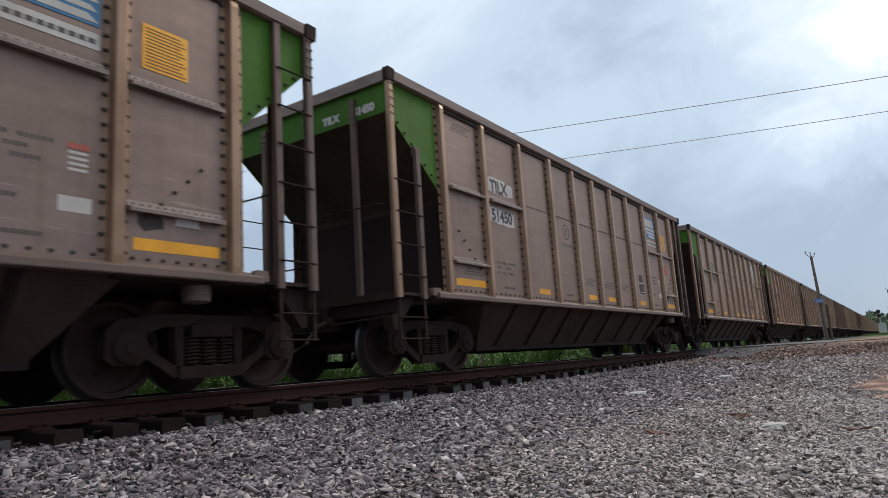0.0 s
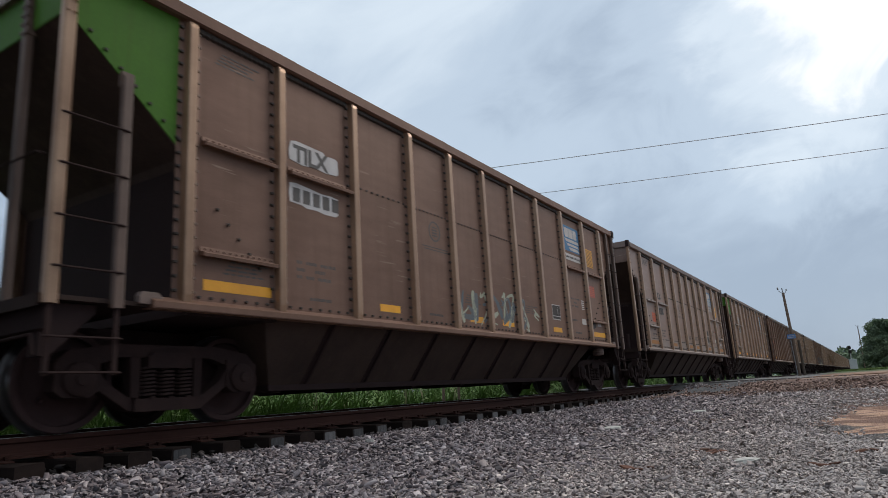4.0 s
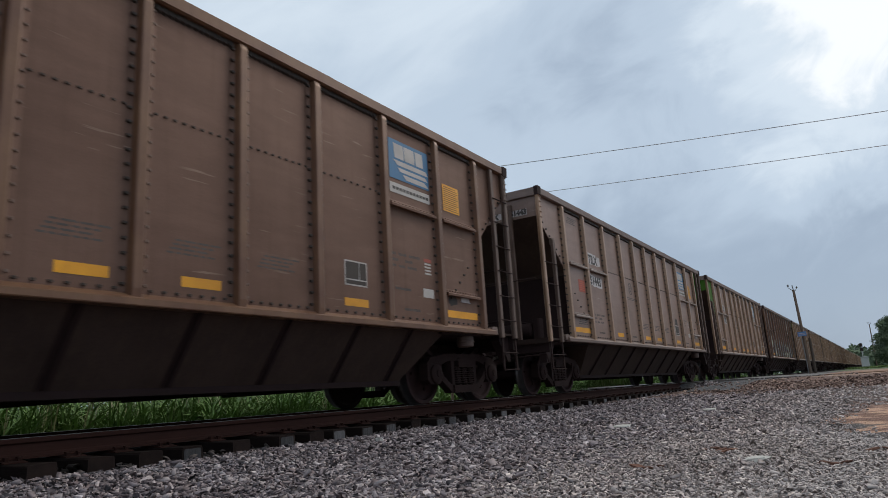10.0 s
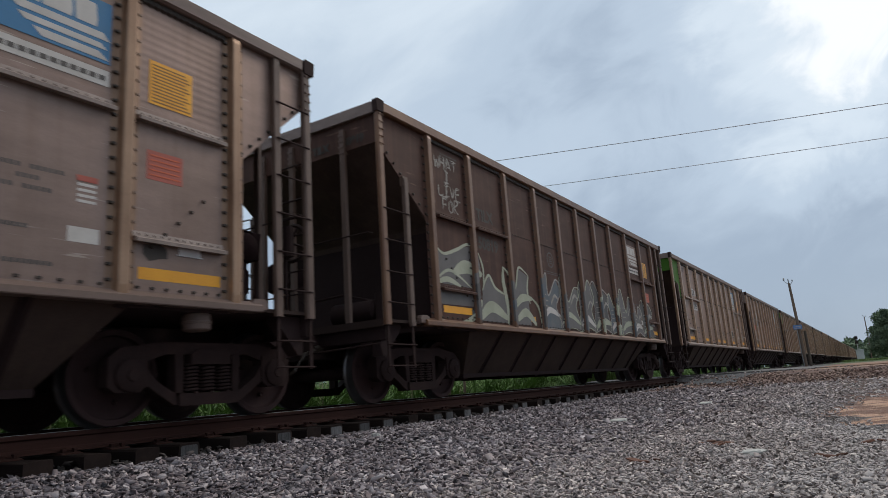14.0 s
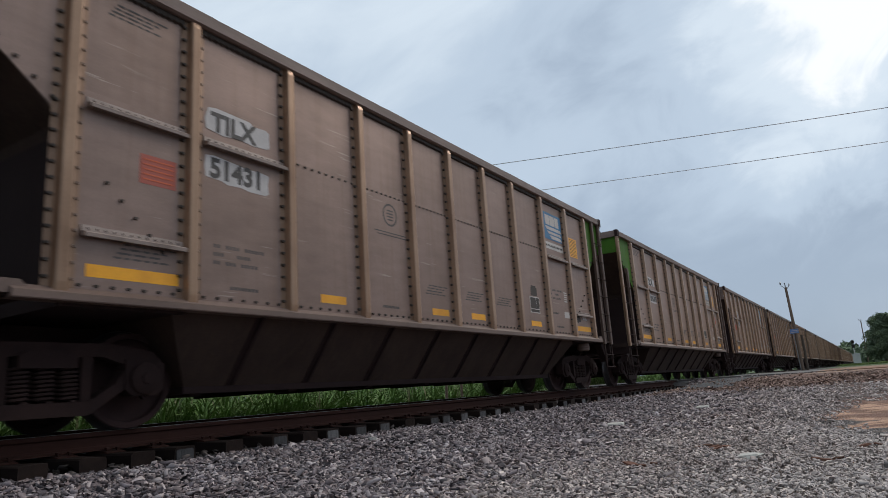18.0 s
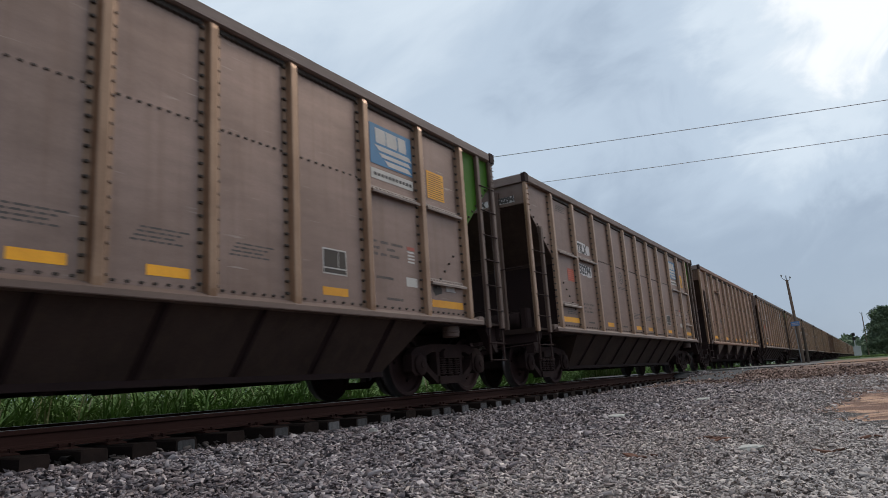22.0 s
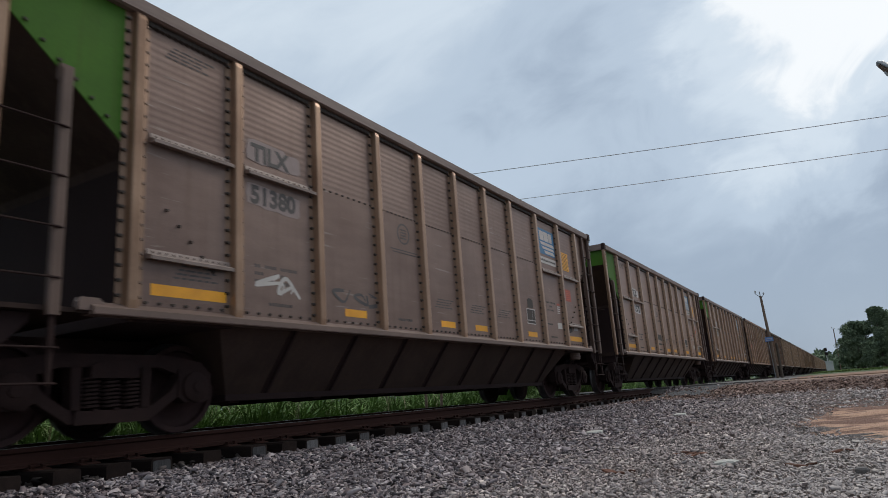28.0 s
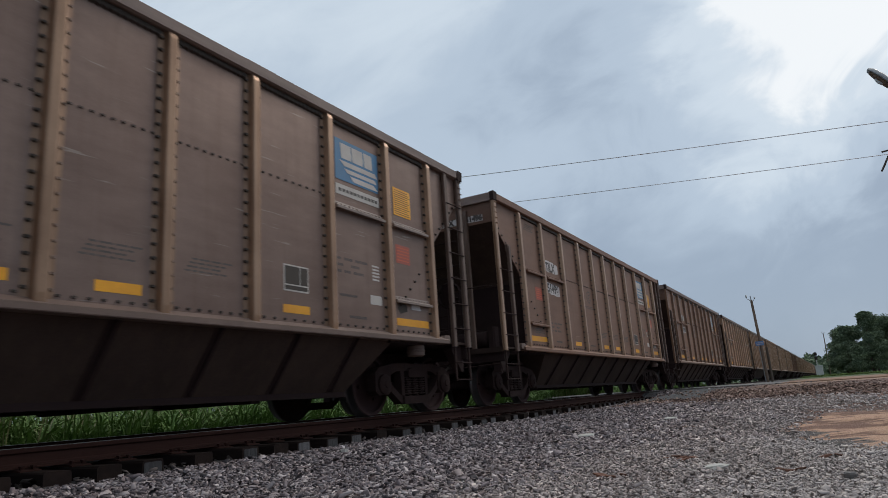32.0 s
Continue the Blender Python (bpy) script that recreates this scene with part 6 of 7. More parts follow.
    if ends:
        for u, txt in ((0.93, number), (0.33, "TILX")):
            me = letters(txt, 0.11, M["white"] if front == "green" and k != 4 else stencil)
            me.transform(Matrix.Rotation(-math.pi / 2, 4, "Z"))
            if patch and (front != "green" or k == 4):
                pl = piece("end_plate", C["end_plate"], car, (u - 0.03, -HALF + 0.017, 3.66))
                pl.rotation_euler = (0, 0, -math.pi / 2)
            piece("end_lettering", me, car, (u, -HALF + 0.011, 3.68), label="small lettering on the end sheet")
    return car


GREY = "weathered grey aluminium hopper car with tan-stained posts"
GREEN = "weathered grey hopper car with green painted end panels"
BROWN = "rust-brown grimy hopper car rolling on the rails"
make_car(-2, label=GREY)
make_car(-1, back="green", label=GREEN, red_back=False)
make_car(0, front="green", number="51450", patch=True, label=GREEN, ends=True)
make_car(1, front="green", number="51488", patch=True, label=GREEN)
c = make_car(2, front="green", skin="dusk", patch=True, label="brown-grey hopper car with green end and sprayed tag")
tag_scrawl(c, 6.3, 9.3, 1.22, "spray_pale", 3, 0.62, 0.06)
tag_scrawl(c, 6.5, 9.0, 1.25, "spray_blue", 8, 0.55, 0.09)
c = make_car(3, back="green", number="47288", red_front="orange", red_back=False, yellow="ochre", label="pale grey hopper car with white repair strips along its foot")
for a, b in zip(POSTS, POSTS[1:]):
    s = Shape().box(SKIN + 0.004, SKIN + 0.010, -(b - a) / 2 + 0.14, (b - a) / 2 - 0.14, 1.17, 1.48)
    strip = piece("repair_strip", s.mesh("repair_strip", M["strip"]), c, (0, along((a + b) / 2), 0), label="pale bolted repair strip")
    s = Shape()
    bolts_at(s, [(-(b - a) / 2 + 0.2 + (b - a - 0.4) * k / 6, z) for k in range(7) for z in (1.215, 1.44)], SKIN + 0.010, 0.018, 0.014)
    piece("riveting", s.mesh("riveting", M["bolt"]), strip)["kind"] = "stuff"
for ob in c.children:
    if ob.name.startswith("reflector"):
        ob.location.x += 0.008
make_car(4, front="green", number="51453", patch=True, label=GREEN, ends=True)
make_car(5, skin="dusk", post="post_brown", number="50770", red_front="orange", red_back=False, label="brown-grey dusty hopper car with an orange placard")
make_car(6, back="green", number="51443", patch=True, red_front="red", red_back=False, label="weathered grey hopper car with green rear panel and red placard", ends=True)
make_car(7, ridged=True, front="green", number="51392", patch=True, label=GREEN, ends=True)
c = make_car(8, skin="brown", post="post_brown", number="50819", red_back=True, label="rust-brown hopper car covered with graffiti letters", ends=True)
graffiti(c)
make_car(9, ridged=True, skin="slate", front="green", number="51395", patch=True, label=GREEN)
make_car(10, number="51431", back="green", patch=True, red_front="red", red_back=False, label="grey hopper car with green rear panel and red placard", ends=True)
make_car(11, front="green", patch=True, label=GREEN)
make_car(12, back="green", number="51430", patch=True, red_front="red", red_back=False, label="grey hopper car with green rear panel and red placard", ends=True)
make_car(13, skin="slate", back="green", number="50294", patch=True, red_front="red", red_back=False, label="grey hopper car with green rear panel and red placard", ends=True)
make_car(14, skin="dusk", logo=False, red_back=False, chutes=True, label="brown-grey hopper car with four pointed discharge chutes")
make_car(15, back="green", number="51412", patch=True, red_front="red", red_back=False, label="grey hopper car with green rear panel and red placard")
c = make_car(16, ridged=True, front="green", skin="slate", number="51380", patch=True, label="grey hopper car with green end and faint sprayed tags", ends=True)
tag_scrawl(c, 2.75, 3.35, 1.40, "white", 5, 0.26, 0.05)
tag_scrawl(c, 4.1, 4.9, 1.38, "spray_dark", 6, 0.3, 0.045)
c = make_car(17, front="green", number="51572", patch=True, label="grey hopper car with green end and dark overpainted patch")
piece("dark_patch", blob([(along(5.3), 1.64), (along(5.6), 1.66), (along(5.95), 1.62), (along(5.98), 1.80), (along(5.8), 1.84), (along(5.6), 1.82), (along(5.32), 1.90)]).mesh("dark_patch", M["bolt"]), c, (SKIN + 0.009, 0, 0), label="dark overpainted patch")
piece("dark_smear", stroke([(along(5.2), 1.55), (along(5.5), 1.50), (along(6.0), 1.52)], 0.06).mesh("dark_smear", M["bolt"]), c, (SKIN + 0.009, 0, 0))
make_car(18, skin="slate", front="green", number="51371", patch=True, label=GREEN, ends=True)
make_car(19, skin="dusk", number="51496", patch=True, red_front="red", label=GREY, ends=True)
make_car(20, skin="dusk", post="post_brown", patch=True, label="dusty brown hopper car with rust-stained posts")
make_car(21, skin="tan", logo=False, label="dusty tan hopper car rolling on the rails")
kinds = ("tan", "tan", "tan", "dusk", "tan", "grey", "brown", "tan", "tan", "dusk")
for k in range(22, 42):
    skin = kinds[k % 10]
    make_car(k, skin=skin, post="post_brown" if skin == "brown" else "post", front="green" if k % 3 == 0 else "", full=False, logo=False,
             label="distant dusty hopper car with tan slanting sheen put in")


# ---- loose stones ----
# many small pieces that nobody could count


def beside(x, y, r):
    """The yard before the track, which has its own denser gravel."""
    return (r < smooth(0.2, 3.6, y) * (1 - smooth(0.0, 1.6, x - 0.04 * y))) | (x < TRACK + 1.25)


rows = (("ballast_near", 44000, TRACK + 1.32, -2.6, 1.4, 8.2, 0.0142, 1, "stone", (0, 0.7, 0.9, 0.4)), ("gravel_near", 62000, -3.2, 0.8, 2.6, 8.2, 0.0090, 2, "grit", (0.6, 0.9, 1.4, 0.5)),
        ("ballast_mid", 30000, TRACK + 1.32, -2.4, 8.2, 15.0, 0.0155, 3, "stone", (0, 0.7, 0.4, 0.6)), ("gravel_mid", 40000, -3.4, 1.0, 8.2, 15.0, 0.0122, 4, "gravel", (0.6, 0.8, 0.5, 0.6)),
        ("gravel_far", 30000, TRACK + 1.32, 1.4, 15.0, 20.0, 0.018, 5, "muddy", (0, 0.8, 0.6, 1.0)), ("ballast_shoulder", 5000, TRACK + 1.32, TRACK + 1.8, 15.5, 25.4, 0.020, 15, "stone", (0, 0.3, 0.3, 0)),
        ("ballast_track", 9000, TRACK - 1.5, TRACK + 1.32, 0.5, 25.4, 0.024, 6, "oily", (0.2, 0, 2.0, 0)), ("ballast_left", 16000, TRACK + 1.32, -3.6, -4.0, 1.4, 0.0145, 7, "stone", (0, 0.9, 1.5, 0.7)),
        ("gravel_around", 42000, -4.6, 5.5, -6.0, 8.0, 0.012, 8, "gravel", (0.8, 1.5, 1.5, 1.0)))
for name, n, x0, x1, y0, y1, size, seed, mat, soft in rows:
    tagged(stones(name, n, x0, x1, y0, y1, size, seed, soft, keep_out=None if "shoulder" in name else beside if "around" in name else sandy, mat=mat), {"stone": "loose grey and pinkish crushed ballast stones", "gravel": "fine pale grey dusty gravel of the yard", "grit": "fine pale dusty gravel in front of the track", "muddy": "muddy brown gravel before the asphalt crossing", "oily": "dark oily ballast with the shade between the ties put in"}[mat], "gravel" if mat in ("gravel", "grit", "muddy") else "ballast stones", kind="stuff")

rnd = random.Random(9)


def flat_slab(name, x, y, w, d, h, mat, label, turn=0.0):
    pts = []
    n = 7
    for z, k in ((0, 1.0), (h * 0.7, 0.97), (h, 0.82)):
        for i in range(n):
            a = 2 * math.pi * i / n + turn
            q = 0.8 + 0.35 * rnd.random()
            pts.append((w / 2 * k * q * math.cos(a), d / 2 * k * q * math.sin(a), z))
    s = Shape().add(pts, [(r * n + i, r * n + (i + 1) % n, (r + 1) * n + (i + 1) % n, (r + 1) * n + i) for r in range(2) for i in range(n)] + [tuple(range(2 * n, 3 * n))])
    ob = new(name, s.mesh(name, M[mat]))
    ob.location = (x, y, float(ground_z(x, y)) + 0.012)
    tilt = 0.30 if "leaf" in name else 0.10
    ob.rotation_euler = (rnd.uniform(0, tilt), rnd.uniform(-tilt, tilt), 0)
    return tagged(ob, label, "stone" if "stone" in name else "leaf")


flat_slab("flat_stone", -3.0, 8.88, 0.30, 0.26, 0.045, "concrete", "flat pale stone lying on the gravel", 0.4)
flat_slab("flat_stone", -0.9, 5.71, 0.20, 0.16, 0.03, "concrete", "flat pale stone lying on the gravel", 1.0)
flat_slab("flat_stone", -4.9, 6.1, 0.12, 0.10, 0.05, "concrete", "small whitish stone among the ballast", 0.2)
flat_slab("flat_stone", -2.4, 11.5, 0.24, 0.2, 0.04, "concrete", "flat pale stone lying on the gravel", 2.0)
flat_slab("dark_stone", 0.0, 5.14, 0.09, 0.07, 0.035, "asphalt", "dark lump of asphalt on the gravel", 2.0)
for x, y, w in ((-1.28, 6.37, 0.13), (-1.36, 6.5, 0.11), (-1.2, 6.45, 0.09), (-1.24, 6.25, 0.1), (-1.4, 6.3, 0.07), (-1.7, 5.3, 0.14), (-1.6, 5.22, 0.1), (-1.52, 5.3, 0.07), (-0.38, 5.57, 0.1), (-0.3, 5.63, 0.08), (-0.45, 5.66, 0.07), (-0.15, 6.2, 0.11), (-0.05, 6.25, 0.08), (-1.9, 9.9, 0.14), (-1.8, 10.0, 0.1)):
    flat_slab("dead_leaf", x, y, w, w * 0.55, 0.014, "leafbrown", "curled brown dead leaf on the gravel", x * 7)

# ---- plants across the track ----


def blades(name, plants, seed, zones, height, leaves, mat, width=0.035, upright=0.25):
    """Tall weeds with arching leaves, as one mesh of many blades."""
    rng = np.random.default_rng(seed)
    V, F = [], []
    for x0, x1, y0, y1, share in zones:
        for _ in range(int(plants * share)):
            bx, by = rng.uniform(x0, x1), rng.uniform(y0, y1)
            bz = float(ground_z(bx, by))
            hgt = height * rng.uniform(0.55, 1.15)
            for _ in range(leaves):
                a, reach = rng.uniform(0, 2 * math.pi), hgt * rng.uniform(upright * 0.5, upright * 2.4)
                z0 = hgt * rng.uniform(0.0, 0.45)
                top, w = hgt * rng.uniform(0.65, 1.1), width * rng.uniform(0.6, 1.4)
                ca, sa = math.cos(a), math.sin(a)
                base = len(V)
                for i in range(5):
                    t = i / 4
                    r = reach * t ** 1.3
                    z = z0 + (top - z0) * (1.75 * t - 0.85 * t * t)
                    ww = w * (0.55 + 1.3 * t - 1.85 * t * t) + 0.003
                    V.append((bx + ca * r - sa * ww, by + sa * r + ca * ww, bz + z))
                    V.append((bx + ca * r + sa * ww, by + sa * r - ca * ww, bz + z + 0.01))
                F += [(base + 2 * i, base + 2 * i + 1, base + 2 * i + 3, base + 2 * i + 2) for i in range(4)]
    me = bpy.data.meshes.new(name)
    me.from_pydata(V, [], F)
    me.materials.append(M[mat])
    return new(name, me)


tall = ((TRACK - 7.5, TRACK - 4.4, -3.0, 14.0, 0.45), (TRACK - 9.0, TRACK - 4.6, 14.0, 40.0, 0.55), (TRACK - 10.0, TRACK - 4.6, 40.0, 75.0, 0.3))
tagged(blades("tall_weeds", 3000, 1, tall, 1.05, 12, "weed", 0.015, 0.22), "tall green weeds with long arching leaves beyond the track", "weeds", kind="stuff")
short = ((TRACK - 5.0, TRACK - 2.6, -3.0, 14.0, 0.55), (TRACK - 6.5, TRACK - 2.8, 14.0, 26.0, 0.45))
tagged(blades("short_grass", 5200, 2, short, 0.42, 7, "weed", 0.009, 0.35), "short green grass along the foot of the ballast", "grass", kind="stuff")
tagged(blades("broadleaf_weeds", 1900, 6, tall, 0.8, 12, "broadleaf", 0.030, 0.42), "leafy light green weeds among the tall grass", "weeds", kind="stuff")
tagged(blades("dry_stalks", 420, 3, tall, 1.3, 3, "dry", 0.012, 0.12), "pale dry stalks and seed heads among the weeds", "grass", kind="stuff")
verge = ((-2.2, 14.0, 58.0, 118.0, 0.75), (3.0, 14.0, 50.0, 60.0, 0.25))
tagged(blades("verge_grass", 9000, 4, verge, 0.17, 5, "verge", 0.014, 0.4), "green grass verge beyond the red dirt lane", "grass", kind="stuff")
for x, y in ((TRACK - 4.3, 17.6), (TRACK - 4.35, 18.6)):
    fp = new("fence_post", Shape().tube([(0, 0, -0.1), (0.03, 0.01, 1.25)], 0.05, 8, 0.045).mesh("fence_post", M["pole"], True))
    fp.location = (x, y, float(ground_z(x, y)))
    tagged(fp, "weathered wooden fence post among the weeds", "fence post", "fence posts by the track")

# ---- trees ----


def tree_parts(seed, height, spread, leaves, pine=False):
    rnd = random.Random(seed)
    s = Shape()
    lean = rnd.uniform(-0.04, 0.04)
    trunk = [(lean * height * t + 0.12 * math.sin(3 * t + seed), 0.1 * math.cos(4 * t), height * 0.92 * t) for t in (0, 0.2, 0.4, 0.6, 0.8, 1.0)]
    s.tube(trunk, height * 0.026, 8, 0.03)
    tips = []
    for _ in range(26 if pine else 15):
        t = rnd.uniform(0.10 if pine else 0.30, 0.97)
        i = min(4, int(t * 5))
        p = Vector(trunk[i]).lerp(Vector(trunk[i + 1]), t * 5 - i)
        a = rnd.uniform(0, 2 * math.pi)
        ln = spread * ((1.12 - 0.9 * t) if pine else (1.05 - 0.55 * abs(t - 0.55) * 2)) * rnd.uniform(0.55, 1.1)
        q = p + Vector((math.cos(a) * ln, math.sin(a) * ln, ln * rnd.uniform(0.05, 0.6)))
        m = p.lerp(q, 0.5) + Vector((0, 0, -0.05 * ln))
        s.tube([p, m, q], height * 0.009, 5, 0.012)
        tips += [q, m.lerp(q, 0.5), m]
    tips.append(Vector(trunk[-1]))
    wood = s.mesh("trunk", M["bark"], True)
    V, F = [], []
    rng = np.random.default_rng(seed)
    for tip in tips:
        size = spread * rnd.uniform(0.20, 0.42)
        for _ in range(leaves // len(tips)):
            d = rng.normal(0, 1, 3)
            d = d / np.linalg.norm(d) * rng.uniform(0.2, 1.0) ** 0.5 * size * np.array([1, 1, 0.7])
            c = np.array(tip) + d
            u = rng.normal(0, 1, 3)
            u /= np.linalg.norm(u)
            w = np.cross(u, rng.normal(0, 1, 3))
            w /= np.linalg.norm(w)
            L = rng.uniform(0.11, 0.25)
            b = len(V)
            V += [tuple(c - u * L), tuple(c + w * L * 0.5), tuple(c + u * L), tuple(c - w * L * 0.5)]
            F.append((b, b + 1, b + 2, b + 3))
    me = bpy.data.meshes.new("crown")
    me.from_pydata(V, [], F)
    me.materials.append(M["leaf"])
    return wood, me


KINDS = [tree_parts(1, 11.0, 3.6, 6500), tree_parts(2, 10.0, 3.2, 17000, True), tree_parts(3, 13.0, 3.4, 18000, True), tree_parts(4, 11.0, 3.8, 18000, True)]


def plant_tree(kind, x, y, scale, turn, label):
    t = empty("tree", at=(x, y, float(ground_z(x, y)) - 0.05))
    t.scale = (scale, scale, scale)
    t.rotation_euler = (0, 0, turn)
    wood, crown = KINDS[kind]
    piece("trunk", wood, t)
    piece("crown", crown, t)
    return tagged(t, label, "tree", "trees")


rnd = random.Random(31)
# beyond the field across the track
for x, y in ((-58, 24), (-52, 31), (-63, 38), (-55, 17), (-66, 12), (-61, 5), (-70, 27), (-59, 46), (-72, 55), (-76, 44), (-64, 63), (-80, 75), (-70, 88)):
    plant_tree(rnd.randrange(3), x, y, rnd.uniform(0.95, 1.25), rnd.uniform(0, 6), "dark green leafy tree beyond the field")
# by the line past the crossing
for i, (x, y, sc) in enumerate(((3.2, 128, 0.80), (5.8, 124, 0.78), (9.0, 132, 0.86), (4.6, 140, 0.86), (13.5, 126, 0.8), (9.0, 150, 0.98), (17, 135, 0.9), (21, 128, 0.9), (26, 136, 1.0), (3.4, 138, 0.6), (5.6, 121, 0.5), (15, 120, 0.55), (31, 130, 1.2), (37, 138, 1.3), (2.5, 134, 0.72), (6.6, 129, 0.82), (2.9, 124, 0.42), (4.0, 119, 0.4), (7.4, 118, 0.45), (10.5, 120, 0.48), (2.6, 150, 0.85), (12.0, 140, 0.95))):
    plant_tree(1 + i % 3, x, y, sc, rnd.uniform(0, 6), "dark green tree beside the railway line")
# a far wood, where single trees cannot be told apart
rng = np.random.default_rng(8)
V, F = [], []
for _ in range(30000):
    t = rng.uniform(0, 1)
    if rng.uniform() < 0.6:
        x, y, h = rng.uniform(-95, 60), rng.uniform(330, 400), 10.0
    else:
        x, y, h = rng.uniform(-190, -120), rng.uniform(-60, 330), 12.0
    z = h * (0.82 + 0.2 * math.sin(x * 0.21 + y * 0.13) + 0.12 * math.sin(x * 0.63)) * rng.uniform(0, 1) ** 0.7
    c, u, w = np.array([x, y, z]), rng.normal(0, 0.55, 3), rng.normal(0, 0.55, 3)
    b = len(V)
    V += [tuple(c + u), tuple(c + w), tuple(c - u), tuple(c - w)]
    F.append((b, b + 1, b + 2, b + 3))
me = bpy.data.meshes.new("far_wood")
me.from_pydata(V, [], F)
me.materials.append(M["leaf"])
tagged(new("far_wood", me), "distant dark green woods along the horizon", "woods", kind="stuff")

# ---- poles, wires, signals ----


def utility_pole(x, y, height, lean, label, sign=False, z=None):
    p = empty("utility_pole", at=(x, y, float(ground_z(x, y)) if z is None else z))
    p.rotation_euler = (0, radians(lean), 0)
    piece("pole", Shape().tube([(0, 0, -0.3), (0.02, 0, height * 0.5), (0, 0, height)], 0.125, 10, 0.085).mesh("pole", M["pole"], True), p)
    s = Shape().tube([(0, 0, height), (-0.02, 0, height + 0.35)], 0.035, 8)
    s.lathe([(0, 0.03), (0.05, 0.07), (0.1, 0.04), (0.15, 0.07), (0.2, 0.03), (0.22, 0)], 2, 10, (-0.3, 0, height + 0.25))
    s.tube([(0, 0, height - 0.1), (-0.3, 0, height + 0.2)], 0.025, 6)
    s.tube([(0, 0, height - 0.2), (0.25, 0, height + 0.1)], 0.025, 6)
    s.lathe([(0, 0.03), (0.05, 0.07), (0.1, 0.04), (0.15, 0.03), (0.17, 0)], 2, 10, (0.25, 0, height + 0.1))
    piece("insulator_bracket", s.mesh("insulator_bracket", M["steelgrey"], True), p)
    if sign:
        b = Shape().box(-0.30, 0.26, -0.20, -0.165, 2.66, 2.98, 0.0)
        piece("street_sign", b.mesh("street_sign", M["signblue"]), p, label="small blue sign with unreadable writing")
        s = Shape()
        for k in range(2):
            s.box(-0.24, 0.20, -0.206, -0.202, 2.73 + 0.11 * k, 2.77 + 0.11 * k)
        piece("sign_print", s.mesh("sign_print", M["white"]), p)["kind"] = "stuff"
        piece("riser_pipe", Shape().tube([(-0.1, -0.16, 0), (-0.1, -0.2, 2.6)], 0.03, 8).mesh("riser_pipe", M["steelgrey"], True), p)
    return tagged(p, label, "utility pole")


utility_pole(-4.18, 55.0, 6.1, -1.7, "leaning weathered wooden utility pole with a blue sign", sign=True, z=-0.02)
utility_pole(-0.25, 165.0, 8.9, 0.5, "distant leaning wooden utility pole")

wires = [((-10.7, 21.6), (1.8, 25.8)), ((-10.5, 26.1), (1.9, 30.0))]
for (x0, y0), (x1, y1) in wires:
    dx, dy = x1 - x0, y1 - y0
    pts = []
    for i in range(41):
        t = -5.0 + 9.0 * i / 40
        pts.append((x0 + dx * t, y0 + dy * t, 8.5 + 0.0006 * (x0 + dx * t + 5) ** 2))
    tagged(new("power_line", Shape().tube(pts, 0.014, 6).mesh("power_line", M["wire"])), "thin aluminium overhead power line across the sky", "power line", "overhead lines", kind="structure")

lamp = empty("street_lamp", at=(3.9, 18.4, float(ground_z(3.9, 18.4))))
lz = 7.0
piece("pole", Shape().tube([(0, 0, -0.3), (0, 0, lz + 0.6)], 0.15, 10, 0.1).mesh("lamp_pole", M["pole"], True), lamp)
TIP, DROP = Vector((1.98, 18.0, 7.30)), 0.95
base = Vector((3.9, 18.4, float(ground_z(3.9, 18.4))))
axis = Vector((math.cos(DROP), 0.0, -math.sin(DROP)))
middle = TIP + axis * 0.46 - base
piece("arm", Shape().tube([(0, 0, lz - 1.9), (-0.5, -0.1, lz - 1.75), (-1.0, -0.25, lz - 1.2), tuple(middle + axis * 0.40)], 0.028, 8).mesh("lamp_arm", M["steelgrey"], True), lamp)
me = Shape().lathe([(-0.46, 0.0), (-0.44, 0.10), (-0.34, 0.17), (-0.1, 0.21), (0.15, 0.19), (0.36, 0.10), (0.46, 0.05), (0.47, 0.0)], 0, 18).mesh("lamp_head", M["steelgrey"], True)
for v in me.vertices:
    v.co.z = max(v.co.z, -0.03) * 0.62
head = piece("lamp_head", me, lamp, tuple(middle), label="grey cobra-head lamp housing")
head.rotation_euler = (0, DROP, 0)
me = Shape().lathe([(-0.40, 0.0), (-0.36, 0.10), (-0.1, 0.17), (0.15, 0.15), (0.30, 0.07), (0.32, 0)], 0, 16).mesh("bowl", M["pole"], True)
for v in me.vertices:
    v.co.z = min(v.co.z, 0.0) * 0.3
piece("bowl", me, head, (0, 0, -0.02), label="dull brown lamp underside")
piece("lens", Shape().lathe([(-0.12, 0.0), (-0.1, 0.05), (0.0, 0.07), (0.1, 0.05), (0.12, 0)], 0, 12).mesh("lens", M["lens"], True), head, (-0.05, 0, -0.045), label="pale glass lens")
tagged(lamp, "grey street lamp on a wooden pole with curved arm", "street lamp")

clamp = new("line_clamp", Shape().tube([(2.73, 27.0, 7.02), (3.15, 27.0, 7.75)], 0.035, 6).tube([(2.85, 27.0, 7.71), (3.6, 27.1, 7.80)], 0.03, 6).mesh("line_clamp", M["bolt"]))
tagged(clamp, "dark metal strain clamp on the overhead line", "line clamp")
post = new("marker_post", Shape().tube([(0, 0, -0.2), (0, 0, 1.3), (-0.02, 0, 2.55)], 0.10, 8, 0.085).mesh("marker_post", M["bark"], True))
post.location = (-3.88, 55.3, -0.05)
tagged(post, "short dark wooden post beside the leaning pole", "post")

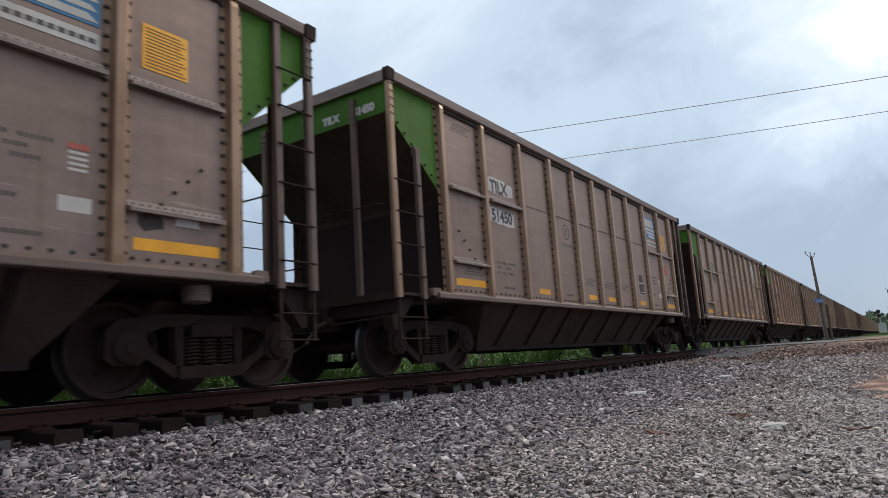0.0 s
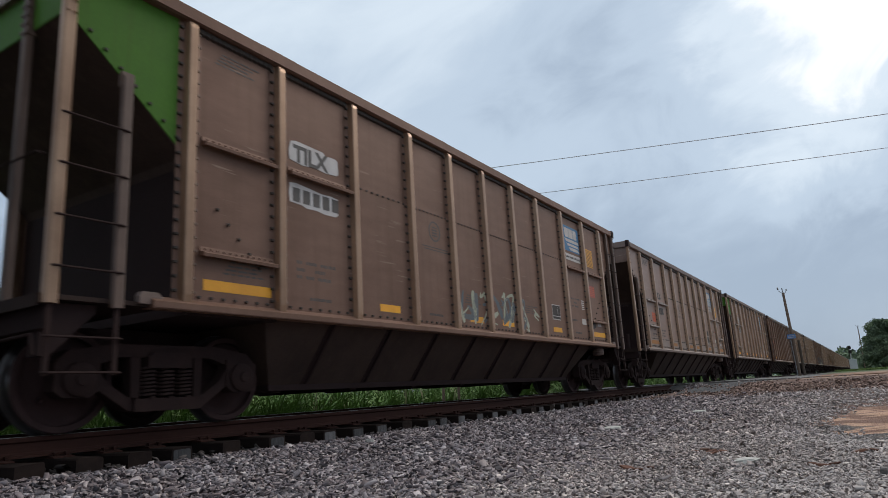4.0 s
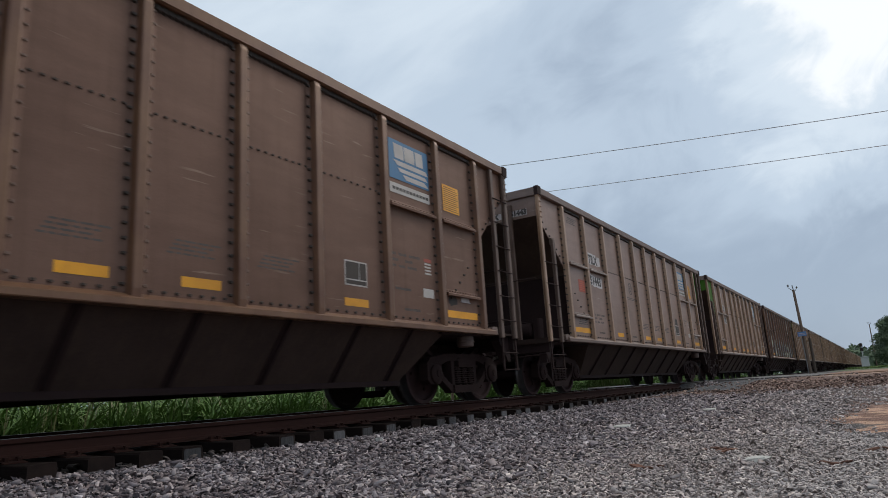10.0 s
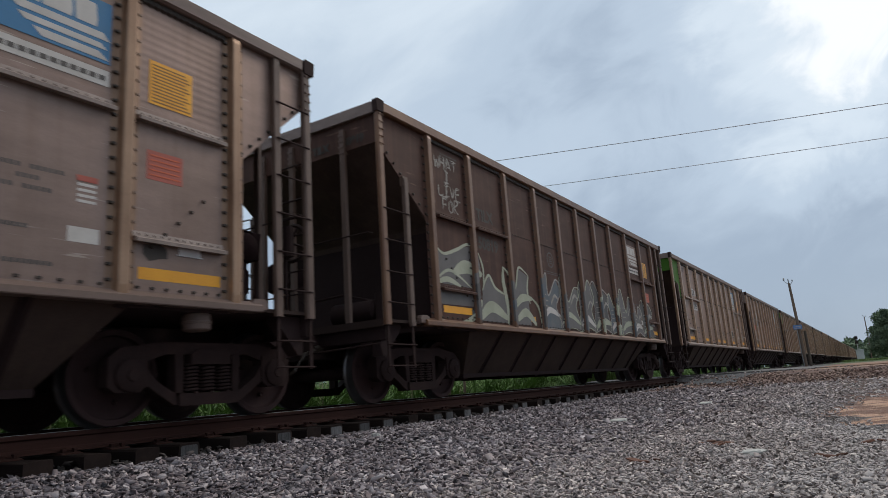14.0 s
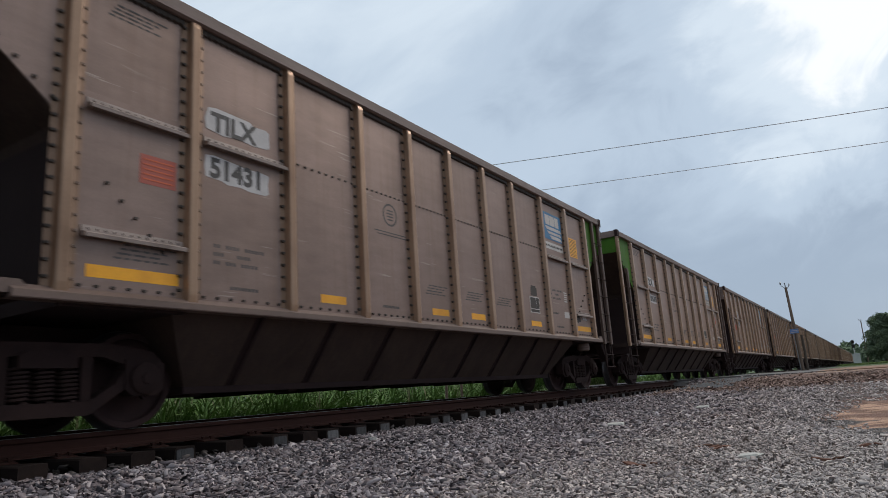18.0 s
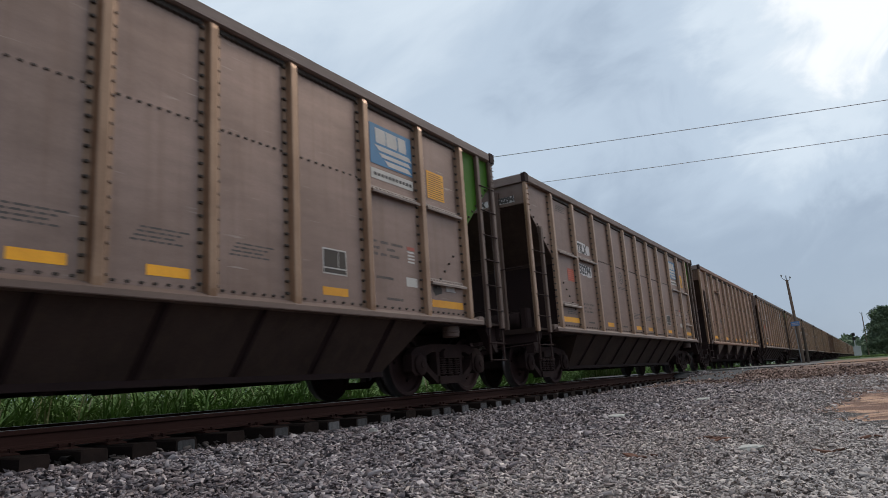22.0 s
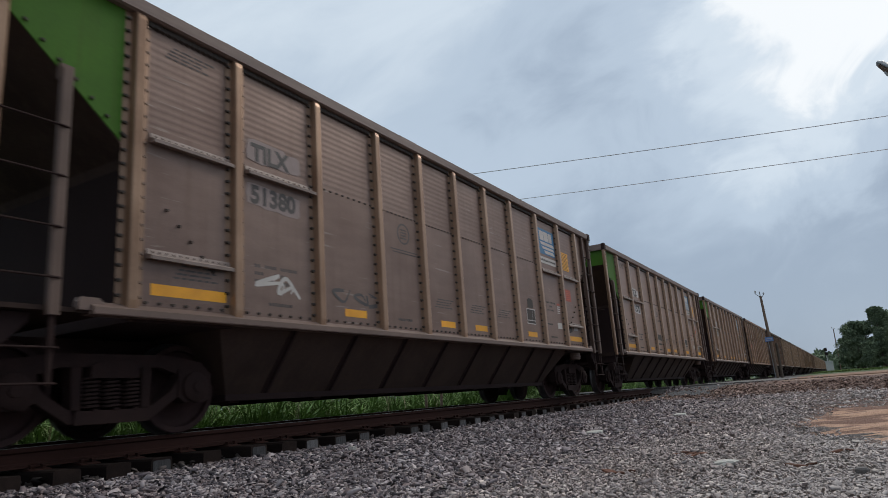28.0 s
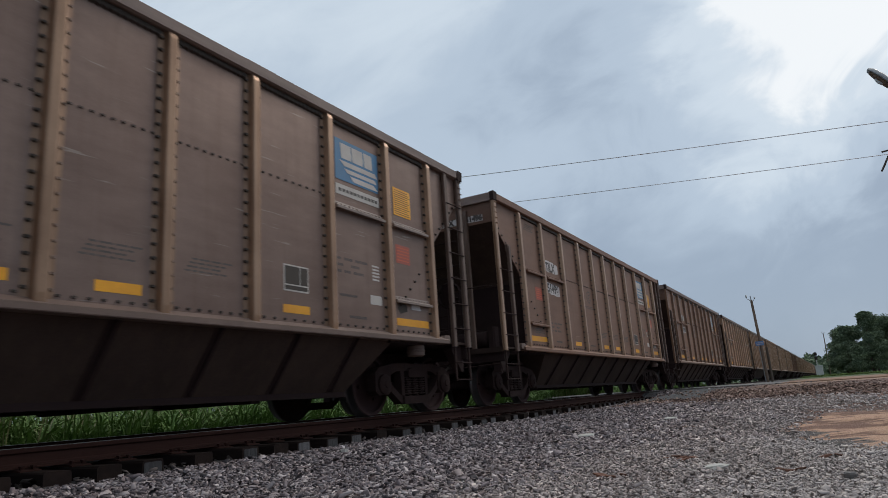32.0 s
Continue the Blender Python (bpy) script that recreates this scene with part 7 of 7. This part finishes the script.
sig = empty("railway_signal", at=(-1.75, 120.0, 0.1))
sig.scale = (0.85, 0.85, 0.85)
piece("mast", Shape().tube([(0, 0, -0.3), (0, 0, 4.2)], 0.075, 8).mesh("mast", M["cabinet"], True), sig)
for z in (3.25, 4.0):
    s = Shape().prism([(-0.26, z - 0.30), (0.26, z - 0.30), (0.26, z + 0.20), (0.14, z + 0.34), (-0.14, z + 0.34), (-0.26, z + 0.20)], 1, -0.09, 0.0)
    for dz in (-0.15, 0.12):
        s.lathe([(-0.3, 0.11), (-0.09, 0.11)], 1, 10, (0, 0, z + dz))
    piece("signal_head", s.mesh("signal_head", M["bolt"]), sig, label="black signal head with hoods")
piece("ladder", Shape().tube([(0.22, 0.1, 0), (0.22, 0.1, 3.6)], 0.02, 5).tube([(0.22, 0.3, 0), (0.22, 0.3, 3.6)], 0.02, 5).mesh("ladder", M["steelgrey"]), sig)
tagged(sig, "railway signal mast with black heads beside the line", "railway signal")
cab = empty("relay_cabinet", at=(-1.55, 118.0, 0.0))
piece("body", Shape().box(-0.5, 0.5, -0.5, 0.5, 0.05, 1.6, 0.03).mesh("body", M["cabinet"]), cab)
piece("roof", Shape().prism([(-0.57, 1.6), (0.57, 1.6), (0.57, 1.66), (0, 1.76), (-0.57, 1.66)], 1, -0.6, 0.6).mesh("roof", M["cabinet"]), cab)
for x in (-0.24, 0.24):
    piece("door", Shape().box(x - 0.22, x + 0.22, -0.525, -0.502, 0.15, 1.52).mesh("door", M["cabinet"]), cab)
tagged(cab, "pale grey trackside relay cabinet with two doors", "relay cabinet")


# ---- what moves ----


def motions():
    times = [2.0 * i for i in range(17)]
    for k, car in CARS:
        y0 = 6.789 + CAR_PITCH * k + HALF + SLACK.get(k, -0.08)
        walk(car, [(t, pose(TRACK, y0 - travel(t), 0)) for t in times])
    # all wheels roll alike, so they share one set of keys
    first = WHEELSETS[0]
    walk(first, [(i / 15, pose(0, 0, 0, math.degrees(travel(i / 15) / WHEEL))) for i in range(481)])
    for w in WHEELSETS[1:]:
        w.rotation_mode = "QUATERNION"
        w.animation_data_create()
        w.animation_data.action = first.animation_data.action
        w.animation_data.action_slot = first.animation_data.action_slot


motions()
